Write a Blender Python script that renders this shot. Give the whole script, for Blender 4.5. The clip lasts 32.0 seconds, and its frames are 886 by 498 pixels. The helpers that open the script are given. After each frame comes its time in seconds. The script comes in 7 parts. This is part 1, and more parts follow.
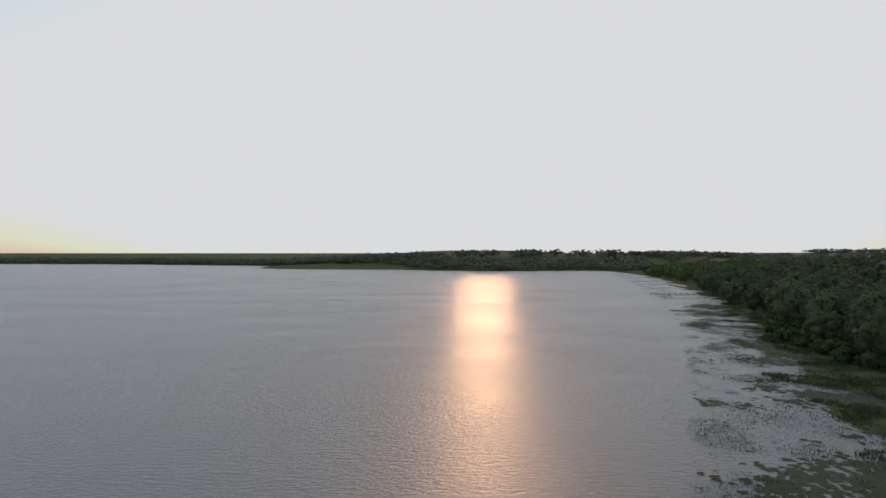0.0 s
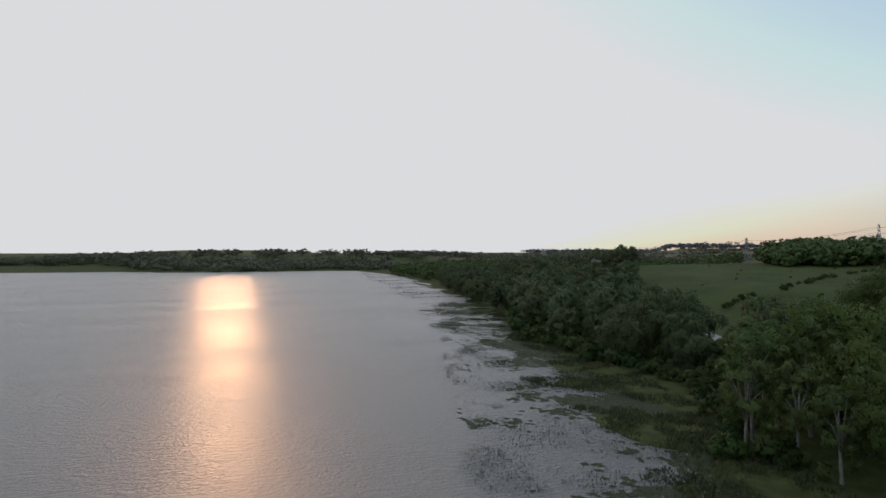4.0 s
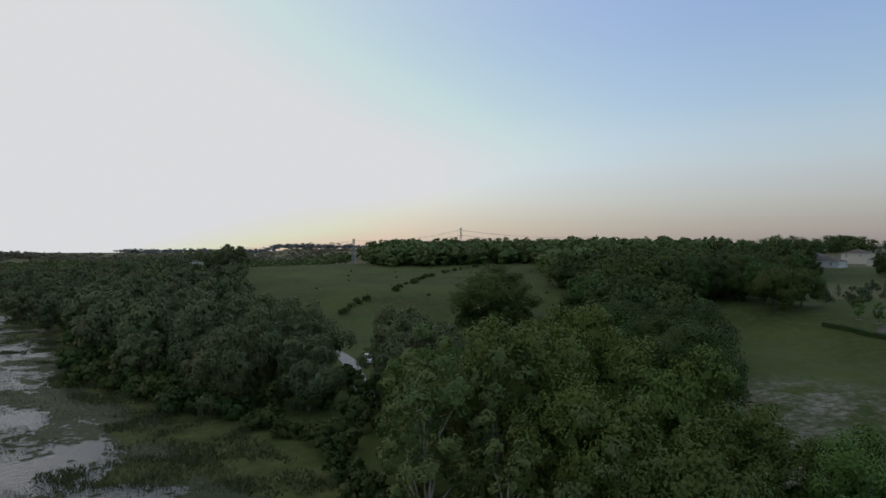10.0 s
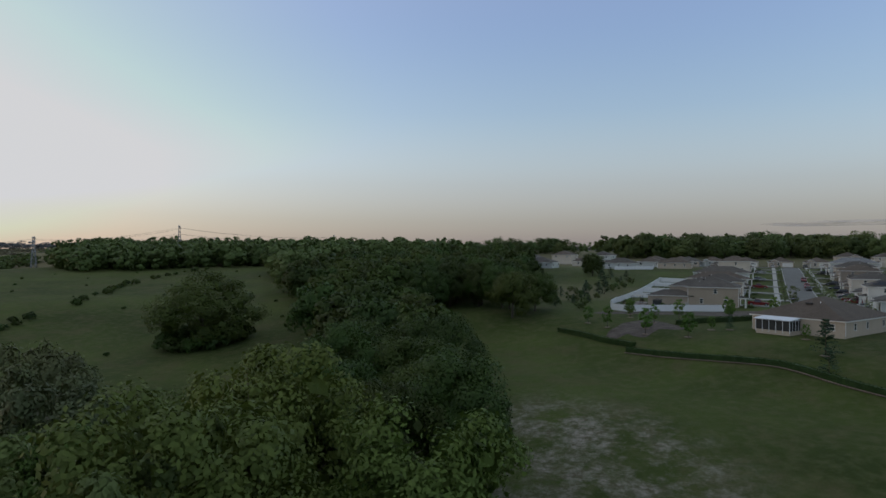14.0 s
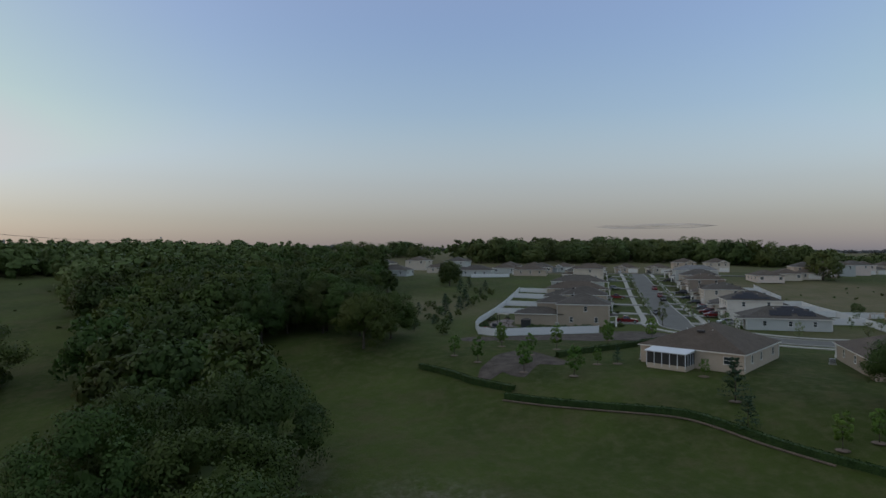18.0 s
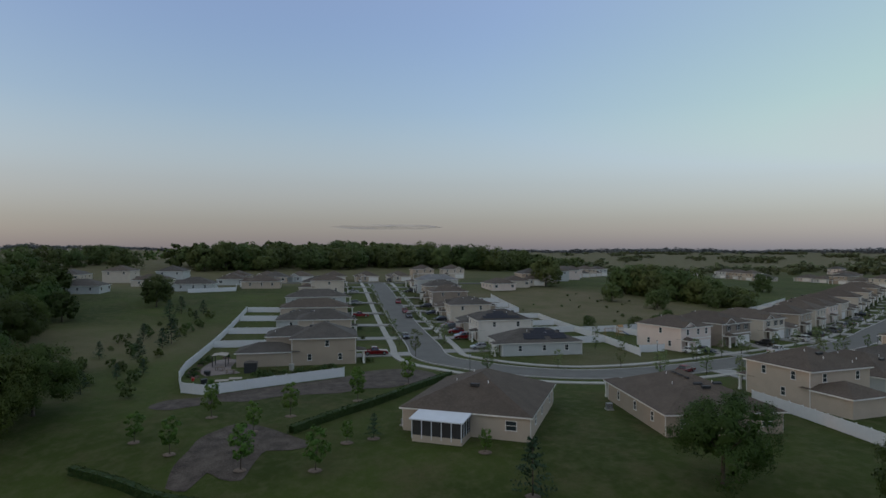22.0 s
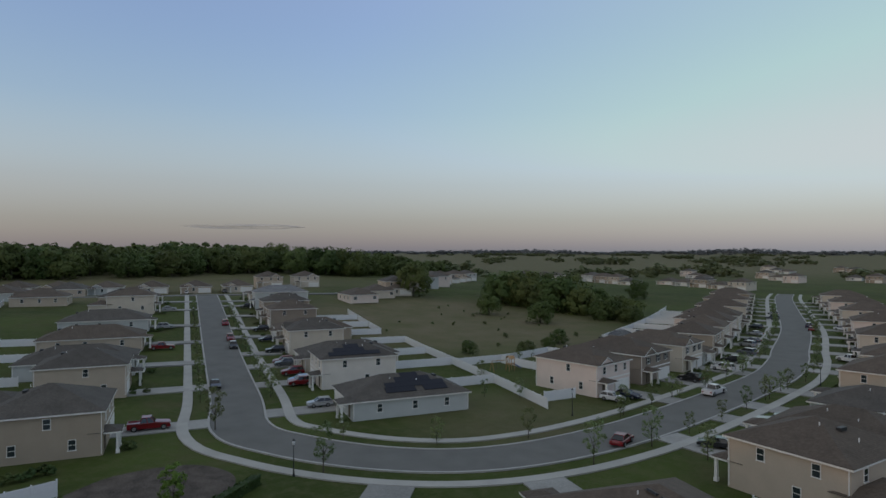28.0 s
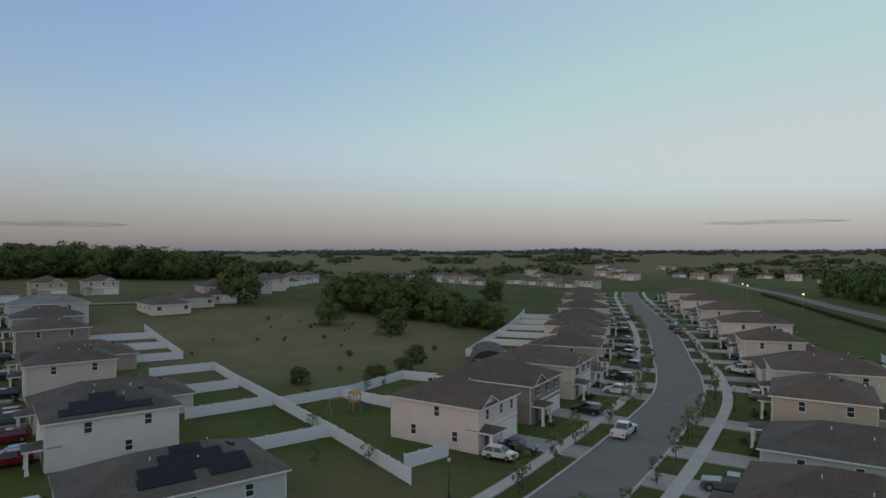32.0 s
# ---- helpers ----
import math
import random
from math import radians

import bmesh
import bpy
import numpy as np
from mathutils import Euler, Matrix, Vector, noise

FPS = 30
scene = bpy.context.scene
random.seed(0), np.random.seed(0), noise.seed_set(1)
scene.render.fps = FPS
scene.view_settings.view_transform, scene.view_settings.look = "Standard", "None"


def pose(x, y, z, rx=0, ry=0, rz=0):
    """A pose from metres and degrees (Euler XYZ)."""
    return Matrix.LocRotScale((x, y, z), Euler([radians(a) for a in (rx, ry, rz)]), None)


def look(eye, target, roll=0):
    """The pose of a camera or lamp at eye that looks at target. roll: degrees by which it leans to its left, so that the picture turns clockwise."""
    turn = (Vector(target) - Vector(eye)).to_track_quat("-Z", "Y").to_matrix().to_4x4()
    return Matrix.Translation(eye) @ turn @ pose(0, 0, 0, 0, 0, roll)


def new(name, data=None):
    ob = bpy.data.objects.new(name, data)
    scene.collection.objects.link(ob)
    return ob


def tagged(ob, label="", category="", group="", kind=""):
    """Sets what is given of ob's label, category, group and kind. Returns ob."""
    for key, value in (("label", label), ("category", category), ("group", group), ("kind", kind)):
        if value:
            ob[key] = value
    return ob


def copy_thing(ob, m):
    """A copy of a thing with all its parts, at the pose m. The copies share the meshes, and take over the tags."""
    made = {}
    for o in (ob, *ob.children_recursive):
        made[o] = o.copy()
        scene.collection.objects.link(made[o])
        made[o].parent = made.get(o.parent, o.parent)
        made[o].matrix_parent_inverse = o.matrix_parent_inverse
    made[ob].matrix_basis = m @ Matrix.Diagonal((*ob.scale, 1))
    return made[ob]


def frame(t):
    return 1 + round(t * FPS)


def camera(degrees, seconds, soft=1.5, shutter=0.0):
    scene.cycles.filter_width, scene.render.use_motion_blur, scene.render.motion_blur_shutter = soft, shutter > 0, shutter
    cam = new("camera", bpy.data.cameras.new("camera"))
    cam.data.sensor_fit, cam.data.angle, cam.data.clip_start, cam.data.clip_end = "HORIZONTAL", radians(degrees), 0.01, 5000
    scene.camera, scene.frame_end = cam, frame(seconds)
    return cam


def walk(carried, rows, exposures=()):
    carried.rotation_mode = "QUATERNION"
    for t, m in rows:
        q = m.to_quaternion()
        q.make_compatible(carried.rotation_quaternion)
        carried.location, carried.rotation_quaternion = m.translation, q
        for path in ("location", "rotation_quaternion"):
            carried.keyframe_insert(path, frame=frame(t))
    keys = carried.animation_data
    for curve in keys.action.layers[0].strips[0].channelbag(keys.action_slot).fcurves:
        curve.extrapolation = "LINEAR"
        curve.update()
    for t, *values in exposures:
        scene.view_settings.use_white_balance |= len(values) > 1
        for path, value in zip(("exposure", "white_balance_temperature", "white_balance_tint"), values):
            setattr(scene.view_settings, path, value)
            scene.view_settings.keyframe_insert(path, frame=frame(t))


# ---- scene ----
cam = camera(71.6, 32.0)
# seconds, x, y, z, yaw, pitch, roll
PATH = [
    (0, 2.76, 6.72, 27.41, -0.35, 0.25, 0.00),
    (0.5, 2.92, 9.69, 27.32, -2.06, 0.25, 0.00),
    (1, 3.18, 12.73, 27.23, -4.79, 0.25, 0.00),
    (1.5, 3.59, 15.86, 27.14, -8.53, 0.25, 0.00),
    (2, 4.17, 19.05, 27.04, -12.19, 0.25, 0.00),
    (2.5, 4.93, 22.22, 26.96, -14.57, 0.25, -0.00),
    (3, 5.93, 25.46, 26.88, -17.07, 0.25, -0.00),
    (3.5, 7.10, 28.77, 26.82, -20.74, 0.25, -0.00),
    (5.5, 13.56, 41.73, 26.60, -30.25, 0.23, -0.00),
    (6, 15.49, 44.78, 26.65, -33.91, 0.23, -0.01),
    (6.5, 17.77, 47.85, 26.64, -37.42, 0.23, -0.02),
    (7, 20.32, 50.86, 26.60, -40.46, 0.24, -0.03),
    (7.5, 23.01, 53.73, 26.59, -43.49, 0.24, -0.02),
    (8, 25.78, 56.41, 26.64, -47.08, 0.23, -0.00),
    (8.5, 28.61, 58.85, 26.71, -50.40, 0.24, 0.02),
    (9, 31.54, 61.12, 26.77, -53.37, 0.25, 0.04),
    (9.5, 34.60, 63.23, 26.82, -56.06, 0.26, 0.04),
    (10, 37.69, 65.09, 26.87, -58.90, 0.27, 0.02),
    (10.5, 40.75, 66.66, 26.95, -62.47, 0.28, -0.00),
    (11, 43.89, 68.04, 27.02, -67.25, 0.30, -0.02),
    (11.5, 47.24, 69.22, 27.07, -72.23, 0.31, -0.02),
    (12, 50.78, 70.14, 27.08, -75.81, 0.33, -0.02),
    (12.5, 54.30, 70.84, 27.10, -77.67, 0.34, -0.01),
    (13, 57.73, 71.38, 27.19, -79.24, 0.34, -0.01),
    (13.5, 61.17, 71.79, 27.39, -81.02, 0.31, -0.00),
    (14, 64.68, 72.08, 27.70, -82.87, 0.28, 0.02),
    (14.5, 68.17, 72.30, 28.07, -84.30, 0.27, 0.04),
    (16.5, 81.06, 73.54, 29.94, -89.66, 0.31, 0.11),
    (17, 85.02, 73.34, 30.42, -91.63, 0.30, 0.10),
    (17.5, 89.02, 72.98, 30.91, -94.05, 0.28, 0.06),
    (18, 93.00, 72.44, 31.44, -96.68, 0.25, 0.02),
    (18.5, 96.91, 71.76, 32.03, -99.13, 0.21, -0.01),
    (19, 100.82, 70.95, 32.65, -101.17, 0.18, -0.02),
    (19.5, 104.74, 70.01, 33.24, -103.03, 0.16, -0.02),
    (20, 108.67, 68.89, 33.77, -105.18, 0.16, -0.00),
    (20.5, 112.57, 67.61, 34.23, -107.98, 0.17, 0.01),
    (21, 116.42, 66.13, 34.71, -112.08, 0.18, 0.00),
    (21.5, 120.16, 64.46, 35.32, -117.09, 0.17, -0.02),
    (22, 123.71, 62.61, 36.07, -120.90, 0.16, -0.04),
    (22.5, 126.99, 60.69, 36.86, -122.85, 0.17, -0.04),
    (23, 129.99, 58.68, 37.53, -123.77, 0.20, -0.04),
    (23.5, 132.81, 56.64, 37.94, -124.14, 0.25, -0.06),
    (24, 135.52, 54.60, 38.13, -124.30, 0.29, -0.08),
    (24.5, 138.17, 52.57, 38.21, -124.30, 0.30, -0.07),
    (26.5, 150.16, 41.73, 38.06, -129.30, 0.25, 0.00),
    (27, 153.33, 39.03, 37.95, -131.43, 0.24, 0.02),
    (27.5, 156.50, 36.25, 37.83, -132.73, 0.25, 0.03),
    (28, 159.66, 33.36, 37.76, -133.38, 0.24, 0.03),
    (28.5, 162.79, 30.39, 37.72, -133.81, 0.22, 0.03),
    (29, 165.88, 27.38, 37.70, -134.49, 0.20, 0.03),
    (29.5, 168.89, 24.29, 37.67, -135.73, 0.18, 0.04),
    (30, 171.80, 21.06, 37.64, -137.51, 0.16, 0.04),
    (30.5, 174.58, 17.64, 37.59, -139.65, 0.16, 0.03),
    (31, 177.26, 13.97, 37.48, -142.17, 0.17, 0.01),
    (31.5, 179.91, 10.03, 37.35, -144.98, 0.19, -0.03),
    (32, 182.55, 5.94, 37.21, -147.64, 0.21, -0.09),
]
walk(cam, [(t, pose(x, y, z, 90 + pitch, 0, yaw) @ pose(0, 0, 0, 0, 0, roll)) for t, x, y, z, yaw, pitch, roll in PATH],
     exposures=[(0, 0.0), (8, 0.0), (14, -0.12), (18, -0.22), (32, -0.2)])

# ---------------------------------------------------------------- sky, sun
world = bpy.data.worlds.new("world")
scene.world = world
world.use_nodes = True
wn, wl = world.node_tree.nodes, world.node_tree.links
wn.clear()
sky = wn.new("ShaderNodeTexSky")
sky.sky_type, sky.sun_disc = "NISHITA", False
sky.sun_elevation, sky.sun_rotation = radians(2.2), radians(4.1)
sky.air_density, sky.dust_density, sky.ozone_density = 1.0, 1.0, 3.0
# evening haze: pale rose at the horizon, turquoise above it, blue overhead
way, axes = wn.new("ShaderNodeTexCoord"), wn.new("ShaderNodeSeparateXYZ")
wl.new(way.outputs["Generated"], axes.inputs[0])
haze = wn.new("ShaderNodeValToRGB")
haze.color_ramp.interpolation = "B_SPLINE"
for k, (at, c) in enumerate(((0.0, (0.22, 0.21, 0.26)), (0.03, (0.225, 0.203, 0.235)), (0.08, (0.41, 0.325, 0.33)), (0.135, (0.49, 0.48, 0.475)), (0.22, (0.29, 0.43, 0.53)), (0.38, (0.14, 0.255, 0.60)), (0.58, (0.46, 0.47, 0.52)), (1.0, (0.60, 0.56, 0.54)))):
    e = haze.color_ramp.elements[k] if k < 2 else haze.color_ramp.elements.new(at)
    e.position, e.color = at, (*c, 1)
wl.new(axes.outputs["Z"], haze.inputs[0])
soft_sky, top = wn.new("ShaderNodeHueSaturation"), wn.new("ShaderNodeMix")
soft_sky.inputs["Saturation"].default_value, soft_sky.inputs["Value"].default_value = 0.55, 1.0
wl.new(sky.outputs["Color"], soft_sky.inputs["Color"])
gain = wn.new("ShaderNodeVectorMath")
gain.operation = "SCALE"
gain.inputs["Scale"].default_value = 0.32
wl.new(soft_sky.outputs["Color"], gain.inputs[0])
both = wn.new("ShaderNodeVectorMath")
both.operation = "MULTIPLY_ADD"
both.inputs[1].default_value = (0.535, 0.595, 0.645)
wl.new(haze.outputs["Color"], both.inputs[0])
wl.new(gain.outputs[0], both.inputs[2])
white = wn.new("ShaderNodeVectorMath")
white.operation = "MINIMUM"
white.inputs[1].default_value = (0.705, 0.71, 0.73)

# glow low over the horizon round the setting sun
def wmath(op, a, b=None):
    k = wn.new("ShaderNodeMath")
    k.operation = op
    for s, v in ((0, a), (1, b)):
        if isinstance(v, (int, float)):
            k.inputs[s].default_value = v
        elif v is not None:
            wl.new(v, k.inputs[s])
    return k.outputs[0]


toward = wn.new("ShaderNodeVectorMath")
toward.operation = "DOT_PRODUCT"
toward.inputs[1].default_value = (0.0715, 0.997, 0.03)
wl.new(way.outputs["Generated"], toward.inputs[0])
off_sun = wmath("ARCCOSINE", wmath("MINIMUM", toward.outputs["Value"], 0.99999))
fall = wmath("POWER", 2.718, wmath("DIVIDE", off_sun, -radians(9)))
low = wmath("MINIMUM", wmath("ADD", wmath("MULTIPLY", axes.outputs["Z"], 6.0), 0.1), 1.0)
wide = wmath("MULTIPLY", low, wmath("POWER", 2.718, wmath("MULTIPLY", wmath("POWER", wmath("DIVIDE", off_sun, radians(50)), 2.0), -1.0)))
veil = wmath("MULTIPLY", wmath("POWER", 2.718, wmath("MULTIPLY", wmath("POWER", wmath("DIVIDE", axes.outputs["Z"], 0.20), 2.0), -1.0)), wmath("POWER", 2.718, wmath("MULTIPLY", wmath("POWER", wmath("DIVIDE", off_sun, radians(70)), 2.0), -1.0)))
wide = wmath("ADD", wide, wmath("MULTIPLY", veil, 0.30))
away = wn.new("ShaderNodeVectorMath")
away.operation = "DOT_PRODUCT"
away.inputs[1].default_value = (-0.12, -0.96, 0.25)
wl.new(way.outputs["Generated"], away.inputs[0])
off_arch = wmath("ARCCOSINE", wmath("MAXIMUM", wmath("MINIMUM", away.outputs["Value"], 0.99999), -0.99999))
arch = wmath("POWER", 2.718, wmath("MULTIPLY", wmath("POWER", wmath("DIVIDE", off_arch, radians(46)), 2.0), -1.0))
anti = wn.new("ShaderNodeVectorMath")
anti.operation = "MULTIPLY_ADD"
anti.inputs[1].default_value = (0.095, 0.125, 0.150)
wl.new(arch, anti.inputs[0])
wl.new(both.outputs[0], anti.inputs[2])
evening = wn.new("ShaderNodeVectorMath")
evening.operation = "MULTIPLY_ADD"
evening.inputs[1].default_value = (0.40, 0.38, 0.36)
wl.new(wide, evening.inputs[0])
wl.new(anti.outputs[0], evening.inputs[2])
# amber band low in the west
band = wmath("MULTIPLY", wmath("POWER", 2.718, wmath("MULTIPLY", wmath("POWER", wmath("DIVIDE", axes.outputs["Z"], 0.085), 2.0), -1.0)), wmath("POWER", 2.718, wmath("MULTIPLY", wmath("POWER", wmath("DIVIDE", off_sun, radians(52)), 2.0), -1.0)))
amber = wn.new("ShaderNodeVectorMath")
amber.operation = "MULTIPLY_ADD"
amber.inputs[1].default_value = (0.13, 0.02, -0.10)
wl.new(band, amber.inputs[0])
wl.new(evening.outputs[0], amber.inputs[2])
glow = wn.new("ShaderNodeVectorMath")
glow.operation = "SCALE"
glow.inputs[0].default_value = (0.56, 0.44, 0.31)
wl.new(fall, glow.inputs["Scale"])
total = wn.new("ShaderNodeVectorMath")
total.operation = "ADD"
wl.new(amber.outputs[0], total.inputs[0])
wl.new(glow.outputs[0], total.inputs[1])
wl.new(total.outputs[0], white.inputs[0])
bg = wn.new("ShaderNodeBackground")
bg.inputs["Strength"].default_value = 1.0
wo = wn.new("ShaderNodeOutputWorld")
wl.new(white.outputs[0], bg.inputs["Color"])
wl.new(bg.outputs["Background"], wo.inputs["Surface"])

sun = new("sun", bpy.data.lights.new("sun", "SUN"))
sun.data.energy, sun.data.angle, sun.data.color = 0.20, radians(5.0), (1.0, 0.53, 0.27)
sun.matrix_world = look((0, 0, 0), (-0.0715, -0.997, -0.06))

# ---------------------------------------------------------------- materials
def mat(name, base, rough=0.7, var=0.25, scale=1.0, bump=0.0, metal=0.0, fine=12.0, spread=0.0, spec=0.4, second=None, coat=0.0):
    """A surface with blotches and grain. spread: how far objects differ; second: the colour that blotches turn to."""
    m = bpy.data.materials.new(name)
    m.use_nodes = True
    n, l = m.node_tree.nodes, m.node_tree.links
    b = n["Principled BSDF"]
    b.inputs["Roughness"].default_value, b.inputs["Metallic"].default_value = rough, metal
    b.inputs["Specular IOR Level"].default_value = spec
    b.inputs["Coat Weight"].default_value = coat
    co = n.new("ShaderNodeTexCoord")
    big, small = n.new("ShaderNodeTexNoise"), n.new("ShaderNodeTexNoise")
    for t, s, dt in ((big, scale, 4), (small, scale * fine, 3)):
        t.inputs["Scale"].default_value, t.inputs["Detail"].default_value = s, dt
        l.new(co.outputs["Object"], t.inputs["Vector"])
    lo = [max(0.0, c * (1 - var)) for c in base]
    hi = list(second) if second else [min(1.0, c * (1 + var)) for c in base]
    mix = n.new("ShaderNodeMix")
    mix.data_type = "RGBA"
    mix.inputs[6].default_value, mix.inputs[7].default_value = (*lo, 1), (*hi, 1)
    add = n.new("ShaderNodeMath")
    add.operation = "MULTIPLY_ADD"
    add.inputs[1].default_value, add.inputs[2].default_value = 0.5, 0.0
    l.new(small.outputs["Fac"], add.inputs[0])
    half = n.new("ShaderNodeMath")
    half.operation = "MULTIPLY_ADD"
    half.inputs[1].default_value = 0.5
    l.new(big.outputs["Fac"], half.inputs[0])
    l.new(add.outputs[0], half.inputs[2])
    ramp = n.new("ShaderNodeMapRange")
    ramp.inputs[1].default_value, ramp.inputs[2].default_value = 0.36, 0.64
    l.new(half.outputs[0], ramp.inputs[0])
    l.new(ramp.outputs[0], mix.inputs[0])
    col = mix.outputs[2]
    if spread:
        info, hsv = n.new("ShaderNodeObjectInfo"), n.new("ShaderNodeHueSaturation")
        v = n.new("ShaderNodeMapRange")
        v.inputs[3].default_value, v.inputs[4].default_value = 1 - spread, 1 + spread
        l.new(info.outputs["Random"], v.inputs[0])
        l.new(v.outputs[0], hsv.inputs["Value"])
        l.new(col, hsv.inputs["Color"])
        col = hsv.outputs[0]
    l.new(col, b.inputs["Base Color"])
    if bump:
        bp = n.new("ShaderNodeBump")
        bp.inputs["Strength"].default_value, bp.inputs["Distance"].default_value = bump, 0.05
        l.new(small.outputs["Fac"], bp.inputs["Height"])
        l.new(bp.outputs[0], b.inputs["Normal"])
    return m


def leaf_mat(name, dark, light, spread=0.25, hue=0.025):
    """Foliage: every leaf differs, every tree differs."""
    m = bpy.data.materials.new(name)
    m.use_nodes = True
    n, l = m.node_tree.nodes, m.node_tree.links
    b = n["Principled BSDF"]
    b.inputs["Roughness"].default_value, b.inputs["Specular IOR Level"].default_value = 0.6, 0.25
    geo, info = n.new("ShaderNodeNewGeometry"), n.new("ShaderNodeObjectInfo")
    mix, hsv = n.new("ShaderNodeMix"), n.new("ShaderNodeHueSaturation")
    mix.data_type = "RGBA"
    mix.inputs[6].default_value, mix.inputs[7].default_value = (*dark, 1), (*light, 1)
    even = n.new("ShaderNodeMapRange")
    even.inputs[3].default_value, even.inputs[4].default_value = 0.22, 0.78
    l.new(geo.outputs["Random Per Island"], even.inputs[0])
    l.new(even.outputs[0], mix.inputs[0])
    v, u = n.new("ShaderNodeMapRange"), n.new("ShaderNodeMapRange")
    v.inputs[3].default_value, v.inputs[4].default_value = 1 - spread, 1 + spread
    u.inputs[3].default_value, u.inputs[4].default_value = 0.5 - hue, 0.5 + hue
    l.new(info.outputs["Random"], v.inputs[0])
    flip = n.new("ShaderNodeMath")
    flip.operation = "FRACT"
    times = n.new("ShaderNodeMath")
    times.operation = "MULTIPLY"
    times.inputs[1].default_value = 7.31
    l.new(info.outputs["Random"], times.inputs[0])
    l.new(times.outputs[0], flip.inputs[0])
    l.new(flip.outputs[0], u.inputs[0])
    l.new(v.outputs[0], hsv.inputs["Value"])
    l.new(u.outputs[0], hsv.inputs["Hue"])
    l.new(mix.outputs[2], hsv.inputs["Color"])
    l.new(hsv.outputs[0], b.inputs["Base Color"])
    tr, ms = n.new("ShaderNodeBsdfTranslucent"), n.new("ShaderNodeMixShader")
    l.new(hsv.outputs[0], tr.inputs["Color"])
    ms.inputs[0].default_value = 0.25
    l.new(b.outputs[0], ms.inputs[1])
    l.new(tr.outputs[0], ms.inputs[2])
    l.new(ms.outputs[0], n["Material Output"].inputs["Surface"])
    return m


def shingle_mat(name, base):
    """Asphalt shingles: courses that step up the roof, tabs that differ."""
    m = mat(name, base, 0.9, 0.22, 0.35, 0.0, fine=9, spread=0.10)
    n, l = m.node_tree.nodes, m.node_tree.links
    b = n["Principled BSDF"]
    co, br = n.new("ShaderNodeTexCoord"), n.new("ShaderNodeTexBrick")
    sep, mx, cmb = n.new("ShaderNodeSeparateXYZ"), n.new("ShaderNodeMath"), n.new("ShaderNodeCombineXYZ")
    mx.operation = "ADD"
    l.new(co.outputs["Object"], sep.inputs[0])
    l.new(sep.outputs["X"], mx.inputs[0])
    l.new(sep.outputs["Y"], mx.inputs[1])
    l.new(mx.outputs[0], cmb.inputs["X"])
    l.new(sep.outputs["Z"], cmb.inputs["Y"])
    l.new(cmb.outputs[0], br.inputs["Vector"])
    br.inputs["Scale"].default_value, br.inputs["Mortar Size"].default_value = 1.0, 0.012
    br.inputs["Brick Width"].default_value, br.inputs["Row Height"].default_value = 0.33, 0.075
    br.inputs["Color1"].default_value, br.inputs["Color2"].default_value = (0.9, 0.9, 0.9, 1), (0.45, 0.45, 0.45, 1)
    br.inputs["Mortar"].default_value = (0.1, 0.1, 0.1, 1)
    bp, mul = n.new("ShaderNodeBump"), n.new("ShaderNodeMix")
    bp.inputs["Strength"].default_value, bp.inputs["Distance"].default_value = 0.5, 0.02
    l.new(br.outputs["Color"], bp.inputs["Height"])
    l.new(bp.outputs[0], b.inputs["Normal"])
    mul.data_type, mul.blend_type = "RGBA", "MULTIPLY"
    mul.inputs[0].default_value = 0.35
    old = b.inputs["Base Color"].links[0].from_socket
    l.new(old, mul.inputs[6])
    l.new(br.outputs["Color"], mul.inputs[7])
    l.new(mul.outputs[2], b.inputs["Base Color"])
    return m


def glass_mat(name, tint=(0.03, 0.04, 0.045)):
    m = bpy.data.materials.new(name)
    m.use_nodes = True
    b = m.node_tree.nodes["Principled BSDF"]
    b.inputs["Base Color"].default_value = (*tint, 1)
    b.inputs["Roughness"].default_value, b.inputs["Specular IOR Level"].default_value = 0.06, 0.8
    return m


M_ASPHALT = mat("asphalt", (0.140, 0.140, 0.128), 0.9, 0.16, 0.25, 0.3, fine=40)
M_CONCRETE = mat("concrete", (0.37, 0.365, 0.335), 0.85, 0.14, 0.3, 0.2, fine=20)
M_KERB = mat("kerb_concrete", (0.36, 0.355, 0.34), 0.85, 0.15, 0.4, 0.2, fine=20)
M_DRIVE = mat("driveway_concrete", (0.27, 0.268, 0.25), 0.85, 0.2, 0.3, 0.2, fine=15, spread=0.18)
M_PAVER = mat("paver", (0.20, 0.17, 0.155), 0.85, 0.25, 1.2, 0.3, fine=6)
M_MULCH = mat("mulch", (0.070, 0.052, 0.043), 0.95, 0.5, 0.6, 0.8, fine=9, second=(0.125, 0.105, 0.085))
M_DIRT = mat("sandy_dirt", (0.150, 0.115, 0.085), 0.95, 0.4, 0.8, 0.6, fine=8)
M_VINYL = mat("white_vinyl", (0.72, 0.73, 0.74), 0.45, 0.05, 0.5, 0.0, fine=10)
M_TRIM = mat("white_trim", (0.74, 0.73, 0.70), 0.55, 0.05, 0.7, 0.0)
M_ALU = mat("white_aluminium", (0.66, 0.70, 0.74), 0.4, 0.06, 0.5, 0.0)
